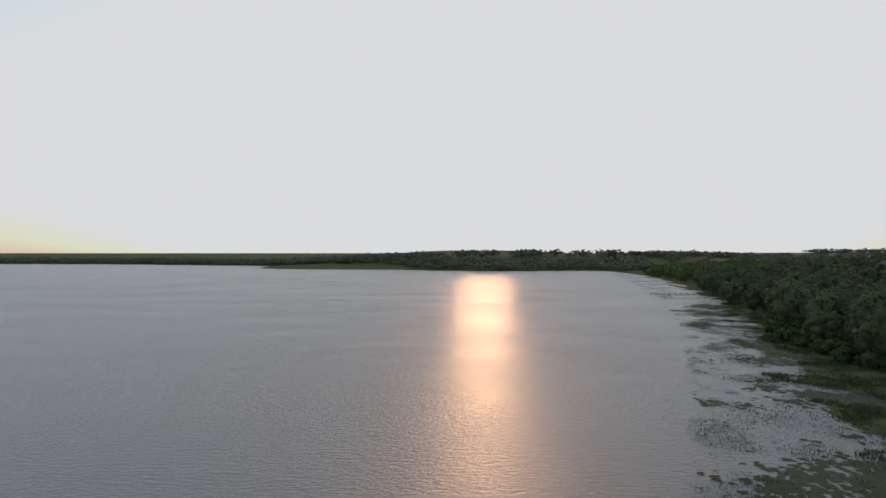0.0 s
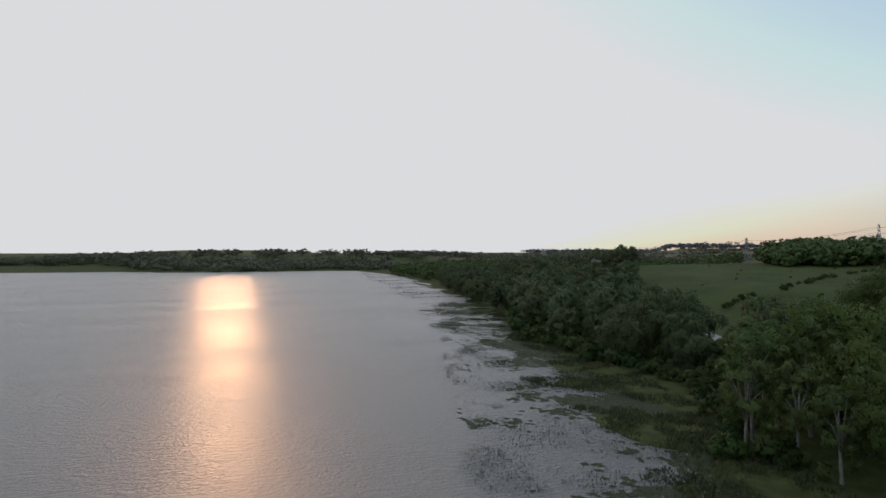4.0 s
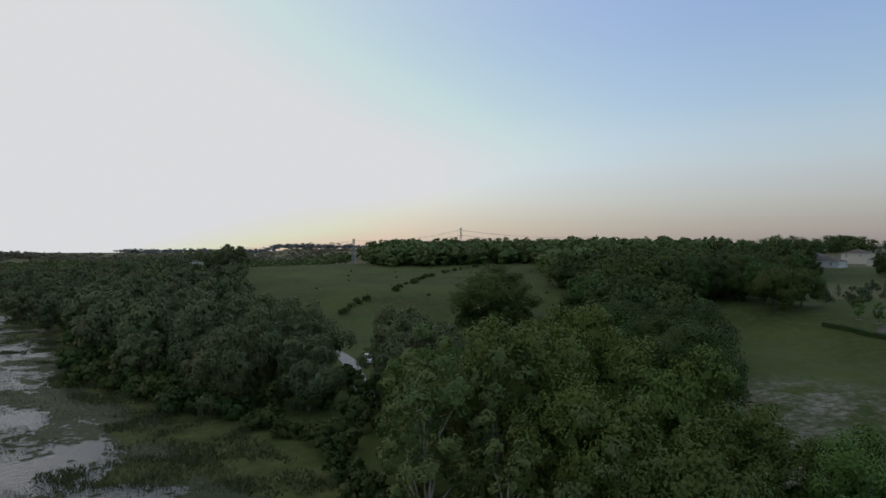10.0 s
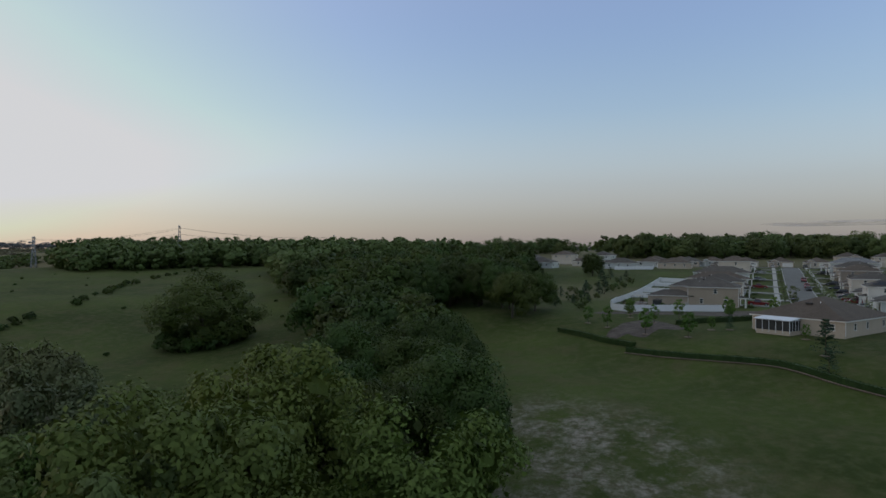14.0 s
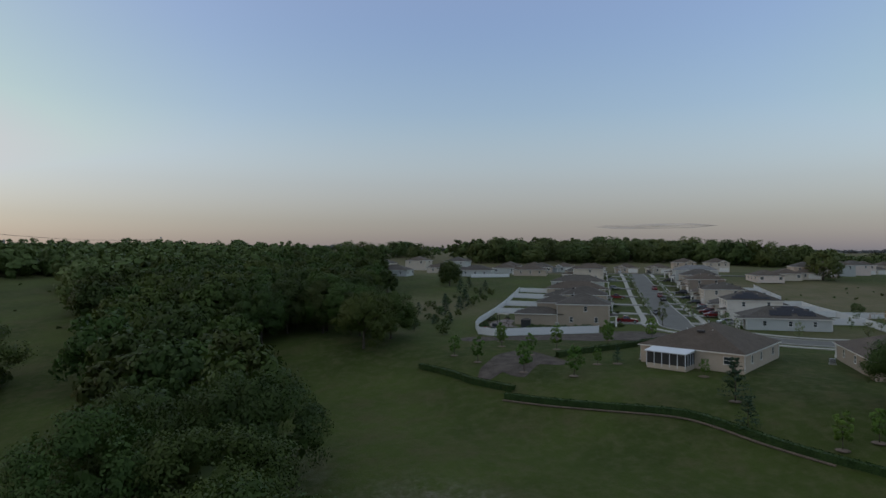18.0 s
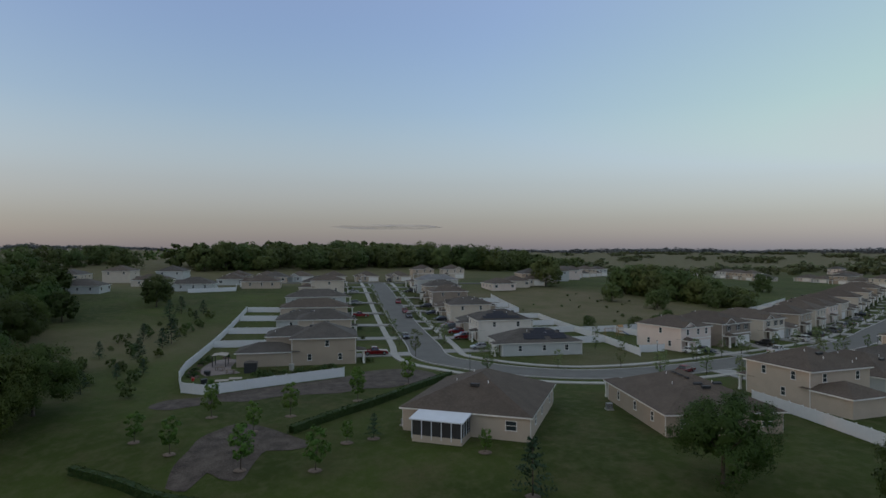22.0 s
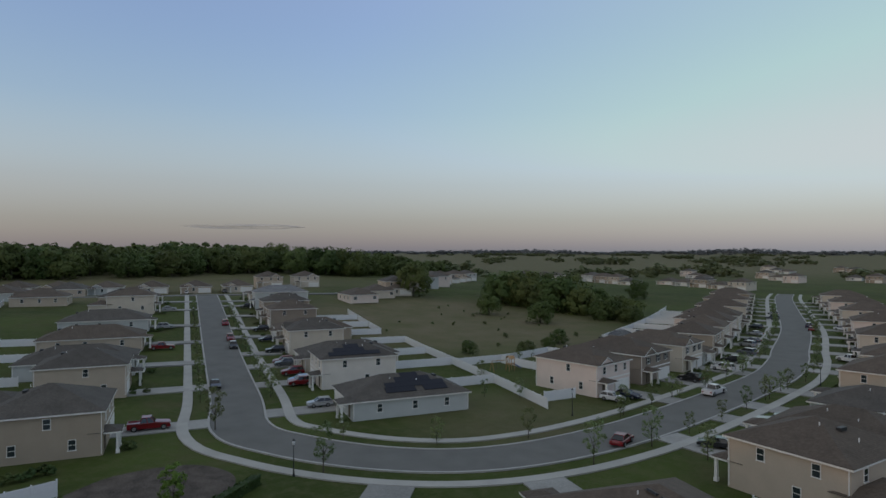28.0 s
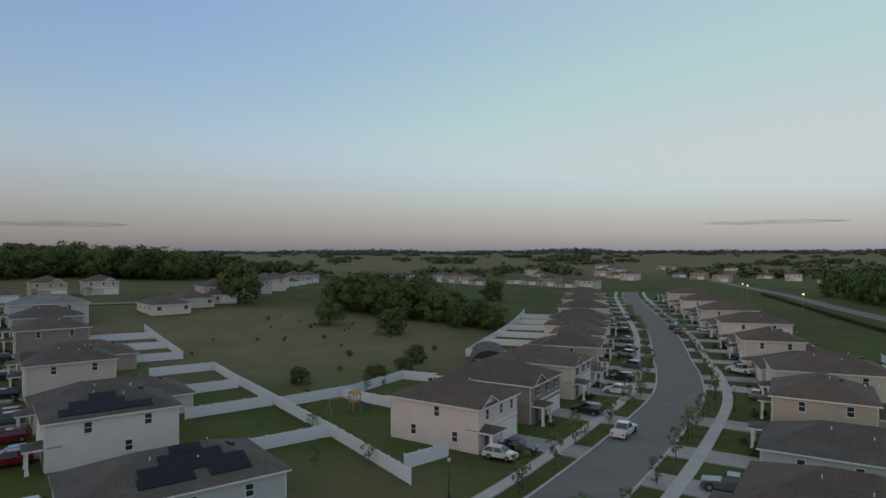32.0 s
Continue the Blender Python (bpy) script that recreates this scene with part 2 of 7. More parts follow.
M_WALLS = {
    "cream": mat("cream_stucco", (0.56, 0.50, 0.42), 0.85, 0.07, 0.5, 0.15, fine=30),
    "tan": mat("tan_stucco", (0.36, 0.30, 0.235), 0.85, 0.07, 0.5, 0.15, fine=30),
    "brown": mat("brown_stucco", (0.27, 0.225, 0.185), 0.85, 0.07, 0.5, 0.15, fine=30),
    "white": mat("offwhite_stucco", (0.66, 0.62, 0.57), 0.85, 0.06, 0.5, 0.15, fine=30),
    "pink": mat("rose_white_stucco", (0.68, 0.58, 0.52), 0.85, 0.06, 0.5, 0.15, fine=30),
    "grey": mat("bluegrey_stucco", (0.47, 0.49, 0.48), 0.85, 0.06, 0.5, 0.15, fine=30),
    "beige": mat("beige_stucco", (0.47, 0.395, 0.315), 0.85, 0.07, 0.5, 0.15, fine=30),
}
M_SHINGLE = {
    "brown": shingle_mat("brown_shingles", (0.118, 0.094, 0.073)),
    "grey": shingle_mat("grey_shingles", (0.100, 0.090, 0.078)),
    "light": shingle_mat("pale_shingles", (0.20, 0.205, 0.21)),
}
M_GLASS = glass_mat("window_glass")
M_CARGLASS = glass_mat("car_glass", (0.012, 0.014, 0.016))
M_SCREEN = mat("insect_screen", (0.035, 0.035, 0.035), 0.7, 0.2, 1.0)
M_SOLAR = mat("solar_cells", (0.006, 0.008, 0.016), 0.45, 0.25, 2.0, spec=0.2)
M_DARK = mat("dark_metal", (0.03, 0.032, 0.035), 0.5, 0.2, 2.0)
M_STEEL = mat("galvanised_steel", (0.30, 0.31, 0.32), 0.5, 0.15, 1.0, metal=0.6)
M_RUBBER = mat("tyre_rubber", (0.02, 0.02, 0.02), 0.85, 0.2, 3.0)
M_RIM = mat("alloy_rim", (0.35, 0.36, 0.37), 0.35, 0.1, 3.0, metal=0.8)
M_CANVAS = mat("canvas", (0.36, 0.33, 0.29), 0.9, 0.12, 0.8, 0.2, fine=12)
M_RED = mat("red_plastic", (0.45, 0.03, 0.03), 0.45, 0.1, 1.0)
M_WOOD = mat("weathered_wood", (0.16, 0.125, 0.09), 0.85, 0.3, 0.8, 0.3, fine=8)
M_TIMBER = mat("play_timber", (0.36, 0.22, 0.10), 0.8, 0.25, 1.0, 0.2, fine=8)
M_BARK = mat("bark", (0.085, 0.070, 0.055), 0.95, 0.35, 1.2, 0.7, fine=8)
M_PALEBARK = mat("pale_bark", (0.20, 0.18, 0.15), 0.95, 0.3, 1.2, 0.7, fine=8)
M_LAMP = mat("lamp_glass", (0.55, 0.57, 0.60), 0.3, 0.05, 1.0)
M_BLUE = mat("blue_plastic", (0.02, 0.07, 0.28), 0.5, 0.1, 2.0)
M_PAINT = {k: mat("car_paint_" + k, c, 0.28, 0.05, 1.0, coat=0.6) for k, c in {
    "red": (0.19, 0.006, 0.012), "black": (0.012, 0.013, 0.015), "white": (0.68, 0.69, 0.70), "silver": (0.38, 0.39, 0.40),
    "navy": (0.012, 0.020, 0.055), "blue": (0.05, 0.18, 0.35), "grey": (0.11, 0.12, 0.13)}.items()}
M_LIGHTGLASS = mat("headlight_glass", (0.6, 0.6, 0.58), 0.15, 0.05, 1.0)
M_TAIL = mat("tail_light", (0.25, 0.008, 0.008), 0.2, 0.05, 1.0)
L_OAK = leaf_mat("oak_leaves", (0.034, 0.058, 0.011), (0.072, 0.112, 0.022))
L_MOSSY = leaf_mat("mossy_leaves", (0.068, 0.088, 0.036), (0.124, 0.15, 0.062), 0.22)
L_BRIGHT = leaf_mat("bright_leaves", (0.066, 0.108, 0.018), (0.122, 0.174, 0.036))
L_MAPLE = leaf_mat("maple_leaves", (0.085, 0.12, 0.03), (0.155, 0.195, 0.062))
L_YOUNG = leaf_mat("young_leaves", (0.06, 0.13, 0.018), (0.13, 0.25, 0.045))
L_STREET = leaf_mat("street_tree_leaves", (0.125, 0.165, 0.06), (0.19, 0.235, 0.1))
L_SCRUB = leaf_mat("scrub_leaves", (0.055, 0.085, 0.022), (0.105, 0.148, 0.040))
L_PINE = leaf_mat("pine_needles", (0.025, 0.05, 0.026), (0.06, 0.095, 0.05))
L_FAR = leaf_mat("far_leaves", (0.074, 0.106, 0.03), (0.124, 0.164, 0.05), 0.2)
# ridge leaves greyed and blued: the distance haze is in their colour
L_HAZE_RIDGE = leaf_mat("hazed_ridge_leaves", (0.175, 0.192, 0.2), (0.205, 0.222, 0.232), 0.1)
# pale copy of the leaf green, distance haze mixed into it
L_HAZE_PLAIN = leaf_mat("hazed_plain_leaves", (0.105, 0.135, 0.062), (0.155, 0.185, 0.09), 0.2)
# lighter and greyer than near foliage, with haze over the lake painted in
L_HAZE_SHORE = leaf_mat("hazed_shore_leaves", (0.125, 0.13, 0.082), (0.185, 0.188, 0.118), 0.2)
L_HEDGE = leaf_mat("hedge_leaves", (0.026, 0.052, 0.014), (0.060, 0.100, 0.028))
L_SHRUB = leaf_mat("shrub_leaves", (0.05, 0.085, 0.024), (0.11, 0.155, 0.05))
L_REED = leaf_mat("reeds", (0.05, 0.06, 0.024), (0.115, 0.125, 0.052))
L_WEED = leaf_mat("water_weed", (0.030, 0.042, 0.014), (0.075, 0.090, 0.030))

# ---------------------------------------------------------------- mesh helpers
class Mesh:
    """Collects points and faces, one material index a face."""

    def __init__(self):
        self.v, self.f, self.m = [], [], []

    def poly(self, pts, mi=0):
        k = len(self.v)
        self.v += [tuple(p) for p in pts]
        self.f.append(tuple(range(k, k + len(pts))))
        self.m.append(mi)

    def box(self, x0, x1, y0, y1, z0, z1, mi=0, bev=0.0):
        k = len(self.v)
        if bev:
            b = bev
            lo = [(x0 + b, y0), (x1 - b, y0), (x1, y0 + b), (x1, y1 - b), (x1 - b, y1), (x0 + b, y1), (x0, y1 - b), (x0, y0 + b)]
            self.prism(lo, z0, z1, mi)
            return
        self.v += [(x0, y0, z0), (x1, y0, z0), (x1, y1, z0), (x0, y1, z0), (x0, y0, z1), (x1, y0, z1), (x1, y1, z1), (x0, y1, z1)]
        for q in ((0, 3, 2, 1), (4, 5, 6, 7), (0, 1, 5, 4), (1, 2, 6, 5), (2, 3, 7, 6), (3, 0, 4, 7)):
            self.f.append(tuple(k + i for i in q))
            self.m.append(mi)

    def prism(self, ring, z0, z1, mi=0):
        k, n = len(self.v), len(ring)
        self.v += [(x, y, z0) for x, y in ring] + [(x, y, z1) for x, y in ring]
        self.f.append(tuple(k + i for i in reversed(range(n))))
        self.f.append(tuple(k + n + i for i in range(n)))
        for i in range(n):
            j = (i + 1) % n
            self.f.append((k + i, k + j, k + n + j, k + n + i))
        self.m += [mi] * (n + 2)

    def tube(self, pts, radii, n=7, mi=0, caps=True):
        rings = []
        for i, p in enumerate(pts):
            p = Vector(p)
            a = Vector(pts[min(i + 1, len(pts) - 1)]) - Vector(pts[max(i - 1, 0)])
            q = a.to_track_quat("Z", "Y") if a.length > 1e-6 else Vector((0, 0, 1)).to_track_quat("Z", "Y")
            k = len(self.v)
            for j in range(n):
                an = 2 * math.pi * j / n
                self.v.append(tuple(p + q @ Vector((math.cos(an) * radii[i], math.sin(an) * radii[i], 0))))
            rings.append(k)
        for a, b in zip(rings, rings[1:]):
            for j in range(n):
                jj = (j + 1) % n
                self.f.append((a + j, a + jj, b + jj, b + j))
                self.m.append(mi)
        if caps:
            self.f.append(tuple(rings[0] + j for j in reversed(range(n))))
            self.f.append(tuple(rings[-1] + j for j in range(n)))
            self.m += [mi, mi]

    def data(self, name, mats, smooth=False):
        me = bpy.data.meshes.new(name)
        me.from_pydata(self.v, [], self.f)
        for x in mats if isinstance(mats, (list, tuple)) else [mats]:
            me.materials.append(x)
        if any(self.m):
            me.polygons.foreach_set("material_index", self.m)
        if smooth:
            me.polygons.foreach_set("use_smooth", [True] * len(self.f))
        me.update()
        return me


def part(name, mesh, mats, parent, label="", smooth=False):
    """Links a mesh as one object under a thing or a part."""
    me = mesh.data(name, mats, smooth) if isinstance(mesh, Mesh) else mesh
    ob = new(name, me)
    ob.parent = parent
    if label:
        ob["label"] = label
    return ob


def thing(name, m, label, category, group="", kind=""):
    ob = new(name)
    ob.empty_display_size = 0.3
    ob.matrix_basis = m
    return tagged(ob, label, category, group, kind)


def quads(verts, name, mats, smooth=False):
    """A mesh of loose quads from an array (n, 4, 3)."""
    n = len(verts)
    me = bpy.data.meshes.new(name)
    me.vertices.add(4 * n)
    me.vertices.foreach_set("co", np.asarray(verts, np.float32).ravel())
    me.loops.add(4 * n)
    me.loops.foreach_set("vertex_index", np.arange(4 * n, dtype=np.int32))
    me.polygons.add(n)
    me.polygons.foreach_set("loop_start", np.arange(0, 4 * n, 4, dtype=np.int32))
    me.polygons.foreach_set("loop_total", np.full(n, 4, np.int32))
    for x in mats if isinstance(mats, (list, tuple)) else [mats]:
        me.materials.append(x)
    me.update(calc_edges=True)
    if smooth:
        me.polygons.foreach_set("use_smooth", np.ones(n, bool))
    return me


def spline(pts, step=2.0):
    """Points at even steps on a smooth curve through pts (x, y)."""
    p = [Vector((*a, 0)) for a in pts]
    p = [2 * p[0] - p[1]] + p + [2 * p[-1] - p[-2]]
    out = []
    for i in range(1, len(p) - 2):
        n = max(1, round((p[i + 1] - p[i]).length / step))
        for k in range(n):
            t = k / n
            a, b, c, d = p[i - 1 : i + 3]
            q = 0.5 * (2 * b + (c - a) * t + (2 * a - 5 * b + 4 * c - d) * t * t + (3 * b - a - 3 * c + d) * t ** 3)
            out.append((q.x, q.y))
    return out + [tuple(p[-2][:2])]


def normals(pts):
    out = []
    for i in range(len(pts)):
        a, b = pts[max(i - 1, 0)], pts[min(i + 1, len(pts) - 1)]
        d = math.hypot(b[0] - a[0], b[1] - a[1]) or 1
        out.append((-(b[1] - a[1]) / d, (b[0] - a[0]) / d))
    return out


def inside(x, y, poly):
    hit = False
    for i in range(len(poly)):
        (ax, ay), (bx, by) = poly[i - 1], poly[i]
        if (ay > y) != (by > y) and x < (bx - ax) * (y - ay) / (by - ay) + ax:
            hit = not hit
    return hit

# ---------------------------------------------------------------- the land
def sm(a, b, v):
    t = min(1.0, max(0.0, (v - a) / (b - a)))
    return t * t * (3 - 2 * t)


def shore(y):
    """x of the lake's east shore."""
    if y < 200:
        return 88 + 0.40 * (y - 200)
    if y < 350:
        return 88 + 0.32 * (y - 200)
    return 136 + 0.24 * (y - 350)


def far_shore(x):
    w = max(0.0, 30 - x)
    return 865 + 400 * (1 - math.exp(-w / 330)) + 0.14 * w


def off_lake(x, y):
    """Metres from the waterline, landwards."""
    return max(x - shore(y), y - far_shore(x))


def ground(x, y):
    d = off_lake(x, y)
    z = -1.2 + 1.35 * sm(-10, 34, d) + 1.15 * sm(22, 90, d)
    u, v = 0.75 * x - 0.66 * y, 0.6 * x + 0.8 * y
    n = sm(40, 135, u)
    rise = (10 * sm(255, 345, v) + 7 * sm(345, 520, v)) * sm(60, 160, x - shore(y)) * (0.25 + 0.75 * sm(560, 340, y))
    z += 10.7 * n + rise * (1 - n)
    z += (7 * sm(270, 430, x) + 9 * sm(430, 680, x)) * n * sm(-420, -150, y)
    z += 14 * sm(900, 3500, math.hypot(x - 200, y)) * sm(30, 200, d)
    z += 19 * sm(900, 1130, y) * sm(-380, 90, x) * sm(760, 320, x) if y > 850 else 0
    if 60 < x < 270 and -80 < y < 140:
        z -= 2.3 * math.exp(-((u - 99) / 14) ** 2) * sm(120, 150, x) * sm(270, 235, x)
    if 170 < x < 260 and 20 < y < 110:
        z -= 1.4 * math.exp(-((x - 213) / 15) ** 2 - ((y - 66) / 13) ** 2)
    if -30 < d < 45:
        z += 0.75 * noise.noise((x * 0.09, y * 0.06, 3.1)) * sm(-30, -8, d) * sm(45, 15, d)
        z += 0.55 * noise.noise((x * 0.19, y * 0.13, 7.7)) * sm(-12, 4, d) * sm(34, 16, d)
        z += 0.20 * noise.noise((x * 0.45, y * 0.4, 7.7)) * sm(-30, -5, d) * sm(45, 15, d)
    return z


def axis(lo, a, b, hi, step, grow=1.16):
    """Even steps from a to b that grow towards lo and hi."""
    mid = list(np.arange(a, b + 0.1, step))
    up, s = [], step
    while (up[-1] if up else b) < hi:
        s *= grow
        up.append((up[-1] if up else b) + s)
    down, s = [], step
    while (down[-1] if down else a) > lo:
        s *= grow
        down.append((down[-1] if down else a) - s)
    return list(reversed(down)) + mid + up


FIELD = [(150, 165), (195, 211), (339, 347), (412, 217), (325, 182), (248, 142), (202, 125), (170, 120)]
xs, ys = axis(-4500, 30, 300, 4500, 3.0), axis(-4500, -150, 300, 4500, 3.0)
gm = Mesh()
gm.v = [(x, y, ground(x, y)) for y in ys for x in xs]
W = len(xs)
gm.f = [(j * W + i, j * W + i + 1, (j + 1) * W + i + 1, (j + 1) * W + i) for j in range(len(ys) - 1) for i in range(W - 1)]
gm.m = [0] * len(gm.f)


def ground_mat():
    m = bpy.data.materials.new("grassland")
    m.use_nodes = True
    n, l = m.node_tree.nodes, m.node_tree.links
    b = n["Principled BSDF"]
    b.inputs["Roughness"].default_value, b.inputs["Specular IOR Level"].default_value = 0.95, 0.15
    co = n.new("ShaderNodeTexCoord")

    def noise_at(scale, detail=5, rough=0.55):
        t = n.new("ShaderNodeTexNoise")
        t.inputs["Scale"].default_value, t.inputs["Detail"].default_value, t.inputs["Roughness"].default_value = scale, detail, rough
        l.new(co.outputs["Object"], t.inputs["Vector"])
        return t.outputs["Fac"]

    def blend(fac, a, c):
        x = n.new("ShaderNodeMix")
        x.data_type = "RGBA"
        l.new(fac, x.inputs[0])
        for s, v in ((6, a), (7, c)):
            if isinstance(v, tuple):
                x.inputs[s].default_value = (*v, 1)
            else:
                l.new(v, x.inputs[s])
        return x.outputs[2]

    def span(fac, lo, hi):
        r = n.new("ShaderNodeMapRange")
        r.inputs[1].default_value, r.inputs[2].default_value = lo, hi
        l.new(fac, r.inputs[0])
        return r.outputs[0]

    def mul(a, c):
        x = n.new("ShaderNodeMath")
        x.operation = "MULTIPLY"
        l.new(a, x.inputs[0])
        l.new(c, x.inputs[1])
        return x.outputs[0]

    at = n.new("ShaderNodeAttribute")
    at.attribute_name = "cover"
    sep = n.new("ShaderNodeSeparateColor")
    l.new(at.outputs["Color"], sep.inputs[0])
    grass = blend(span(noise_at(0.035), 0.35, 0.65), (0.034, 0.051, 0.010), (0.068, 0.094, 0.020))
    grass = blend(span(noise_at(0.11, 6, 0.72), 0.50, 0.72), grass, (0.086, 0.078, 0.036))
    grass = blend(span(noise_at(0.5, 6, 0.7), 0.45, 0.75), grass, (0.092, 0.098, 0.040))
    grass = blend(span(noise_at(4.0, 3, 0.7), 0.52, 0.8), grass, (0.030, 0.044, 0.009))
    dry = blend(span(noise_at(0.09, 6, 0.7), 0.35, 0.7), (0.158, 0.134, 0.080), (0.104, 0.106, 0.046))
    sand = blend(span(noise_at(0.8, 6, 0.7), 0.4, 0.62), (0.090, 0.085, 0.050), (0.27, 0.25, 0.21))
    wet = blend(span(noise_at(0.25, 6, 0.7), 0.4, 0.65), (0.044, 0.054, 0.016), (0.098, 0.106, 0.034))
    c = blend(sep.outputs[0], grass, dry)
    c = blend(mul(sep.outputs[1], span(noise_at(0.16, 6, 0.75), 0.42, 0.62)), c, sand)
    c = blend(sep.outputs[2], c, wet)
    l.new(c, b.inputs["Base Color"])
    bp = n.new("ShaderNodeBump")
    bp.inputs["Strength"].default_value, bp.inputs["Distance"].default_value = 0.6, 0.15
    l.new(noise_at(3.0, 4, 0.7), bp.inputs["Height"])
    l.new(bp.outputs[0], b.inputs["Normal"])
    return m


M_GROUND = ground_mat()
land = new("ground", gm.data("ground", M_GROUND, True))
tagged(land, "mown and rough grass over gently rolling land", "ground", kind="structure")
cover = land.data.color_attributes.new("cover", "FLOAT_COLOR", "POINT")
MEADOW = [(262, -66), (300, -80), (372, -118), (380, -165), (300, -170), (262, -150), (258, -110)]
cols = []
for x, y, z in gm.v:
    d = off_lake(x, y)
    wob = 14 * noise.noise((x * 0.03, y * 0.03, 0))
    dry = 1.0 * sm(75, 30, math.hypot((x - 318) * 0.8, y + 118) + wob)
    dry = max(dry, 0.85 * sm(395, 450, x + wob * 2) * sm(-330, -60, y), 0.75 * sm(45, 20, math.hypot(x - 296, (y - 72) * 0.8) + wob))
    # far southern dry grass, also paled with distance in place of haze
    dry = max(dry, 0.9 * sm(420, 900, math.hypot(x - 200, y)) * sm(150, -150, y))
    dry = max(dry, 0.5 * sm(20, 9, math.hypot(x - 223, y + 38) + wob * 0.4))
    bare = sm(34, 12, math.hypot(x - 137 - wob, (y - 66) * 1.5 + wob)) + 0.6 * sm(16, 6, math.hypot(x - 168, y - 88) + wob * 0.6)
    cols += [dry, min(1.0, bare), sm(58, 30, d + wob * 0.8) if d > -60 else 1.0, 1.0]
cover.data.foreach_set("color", cols)


# ---------------------------------------------------------------- the lake
def water_mat():
    m = bpy.data.materials.new("lake_water")
    m.use_nodes = True
    n, l = m.node_tree.nodes, m.node_tree.links
    b = n["Principled BSDF"]
    b.inputs["Base Color"].default_value = (0.040, 0.046, 0.050, 1)
    b.inputs["Roughness"].default_value, b.inputs["IOR"].default_value = 0.46, 1.5
    co, mp = n.new("ShaderNodeTexCoord"), n.new("ShaderNodeMapping")
    mp.inputs["Scale"].default_value, mp.inputs["Rotation"].default_value = (1.0, 1.9, 1.0), (0, 0, 0.25)
    l.new(co.outputs["Object"], mp.inputs["Vector"])
    heights = []
    for scale, w, detail in ((0.75, 1.0, 3), (2.4, 0.45, 3), (0.012, 0.0, 4)):
        t = n.new("ShaderNodeTexNoise")
        t.inputs["Scale"].default_value, t.inputs["Detail"].default_value = scale, detail
        l.new(mp.outputs[0], t.inputs["Vector"])
        heights.append((t.outputs["Fac"], w))
    k = n.new("ShaderNodeMath")
    k.operation = "MULTIPLY_ADD"
    k.inputs[1].default_value = 0.7
    l.new(heights[1][0], k.inputs[0])
    l.new(heights[0][0], k.inputs[2])
    gust = n.new("ShaderNodeMapRange")
    gust.inputs[1].default_value, gust.inputs[2].default_value = 0.35, 0.62
    gust.inputs[3].default_value, gust.inputs[4].default_value = 0.55, 1.0
    l.new(heights[2][0], gust.inputs[0])
    calm = n.new("ShaderNodeMapRange")
    calm.inputs[1].default_value, calm.inputs[2].default_value = 0.38, 0.60
    calm.inputs[3].default_value, calm.inputs[4].default_value = 0.36, 0.31
    b.inputs["Coat Weight"].default_value, b.inputs["Coat IOR"].default_value = 1.0, 1.9
    l.new(heights[2][0], calm.inputs[0])
    l.new(calm.outputs[0], b.inputs["Coat Roughness"])
    bp = n.new("ShaderNodeBump")
    bp.inputs["Distance"].default_value = 0.95
    l.new(gust.outputs[0], bp.inputs["Strength"])
    l.new(k.outputs[0], bp.inputs["Height"])
    l.new(bp.outputs[0], b.inputs["Normal"])
    l.new(bp.outputs[0], b.inputs["Coat Normal"])
    return m


wm = Mesh()
wm.poly([(-4400, -900, 0), (240, -900, 0), (240, 1500, 0), (-4400, 1900, 0)])
lake = new("water", wm.data("water", water_mat()))
tagged(lake, "wind-rippled lake reflecting the sunset sky", "lake", kind="structure")

# ---------------------------------------------------------------- trees
rng = np.random.default_rng(7)


def unit(v):
    return v / (np.linalg.norm(v, axis=-1, keepdims=True) + 1e-9)


def leaf_cards(centres, outward, size, rnd, droop=0.15, tilt=0.42):
    """Small bent leaf sprays at the centres, facing roughly outward."""
    n = len(centres)
    nrm = unit(outward + rnd.normal(0, tilt, (n, 3)))
    side = unit(np.cross(nrm, rnd.normal(0, 1, (n, 3))))
    up = np.cross(nrm, side)
    s = size * rnd.uniform(0.6, 1.35, (n, 1))
    a, b = side * s, up * s * rnd.uniform(0.5, 0.9, (n, 1))
    q = np.stack([centres - a, centres - b * 0.9, centres + a * 1.1, centres + b], 1)
    q[:, 2, 2] -= droop * s[:, 0]
    return q


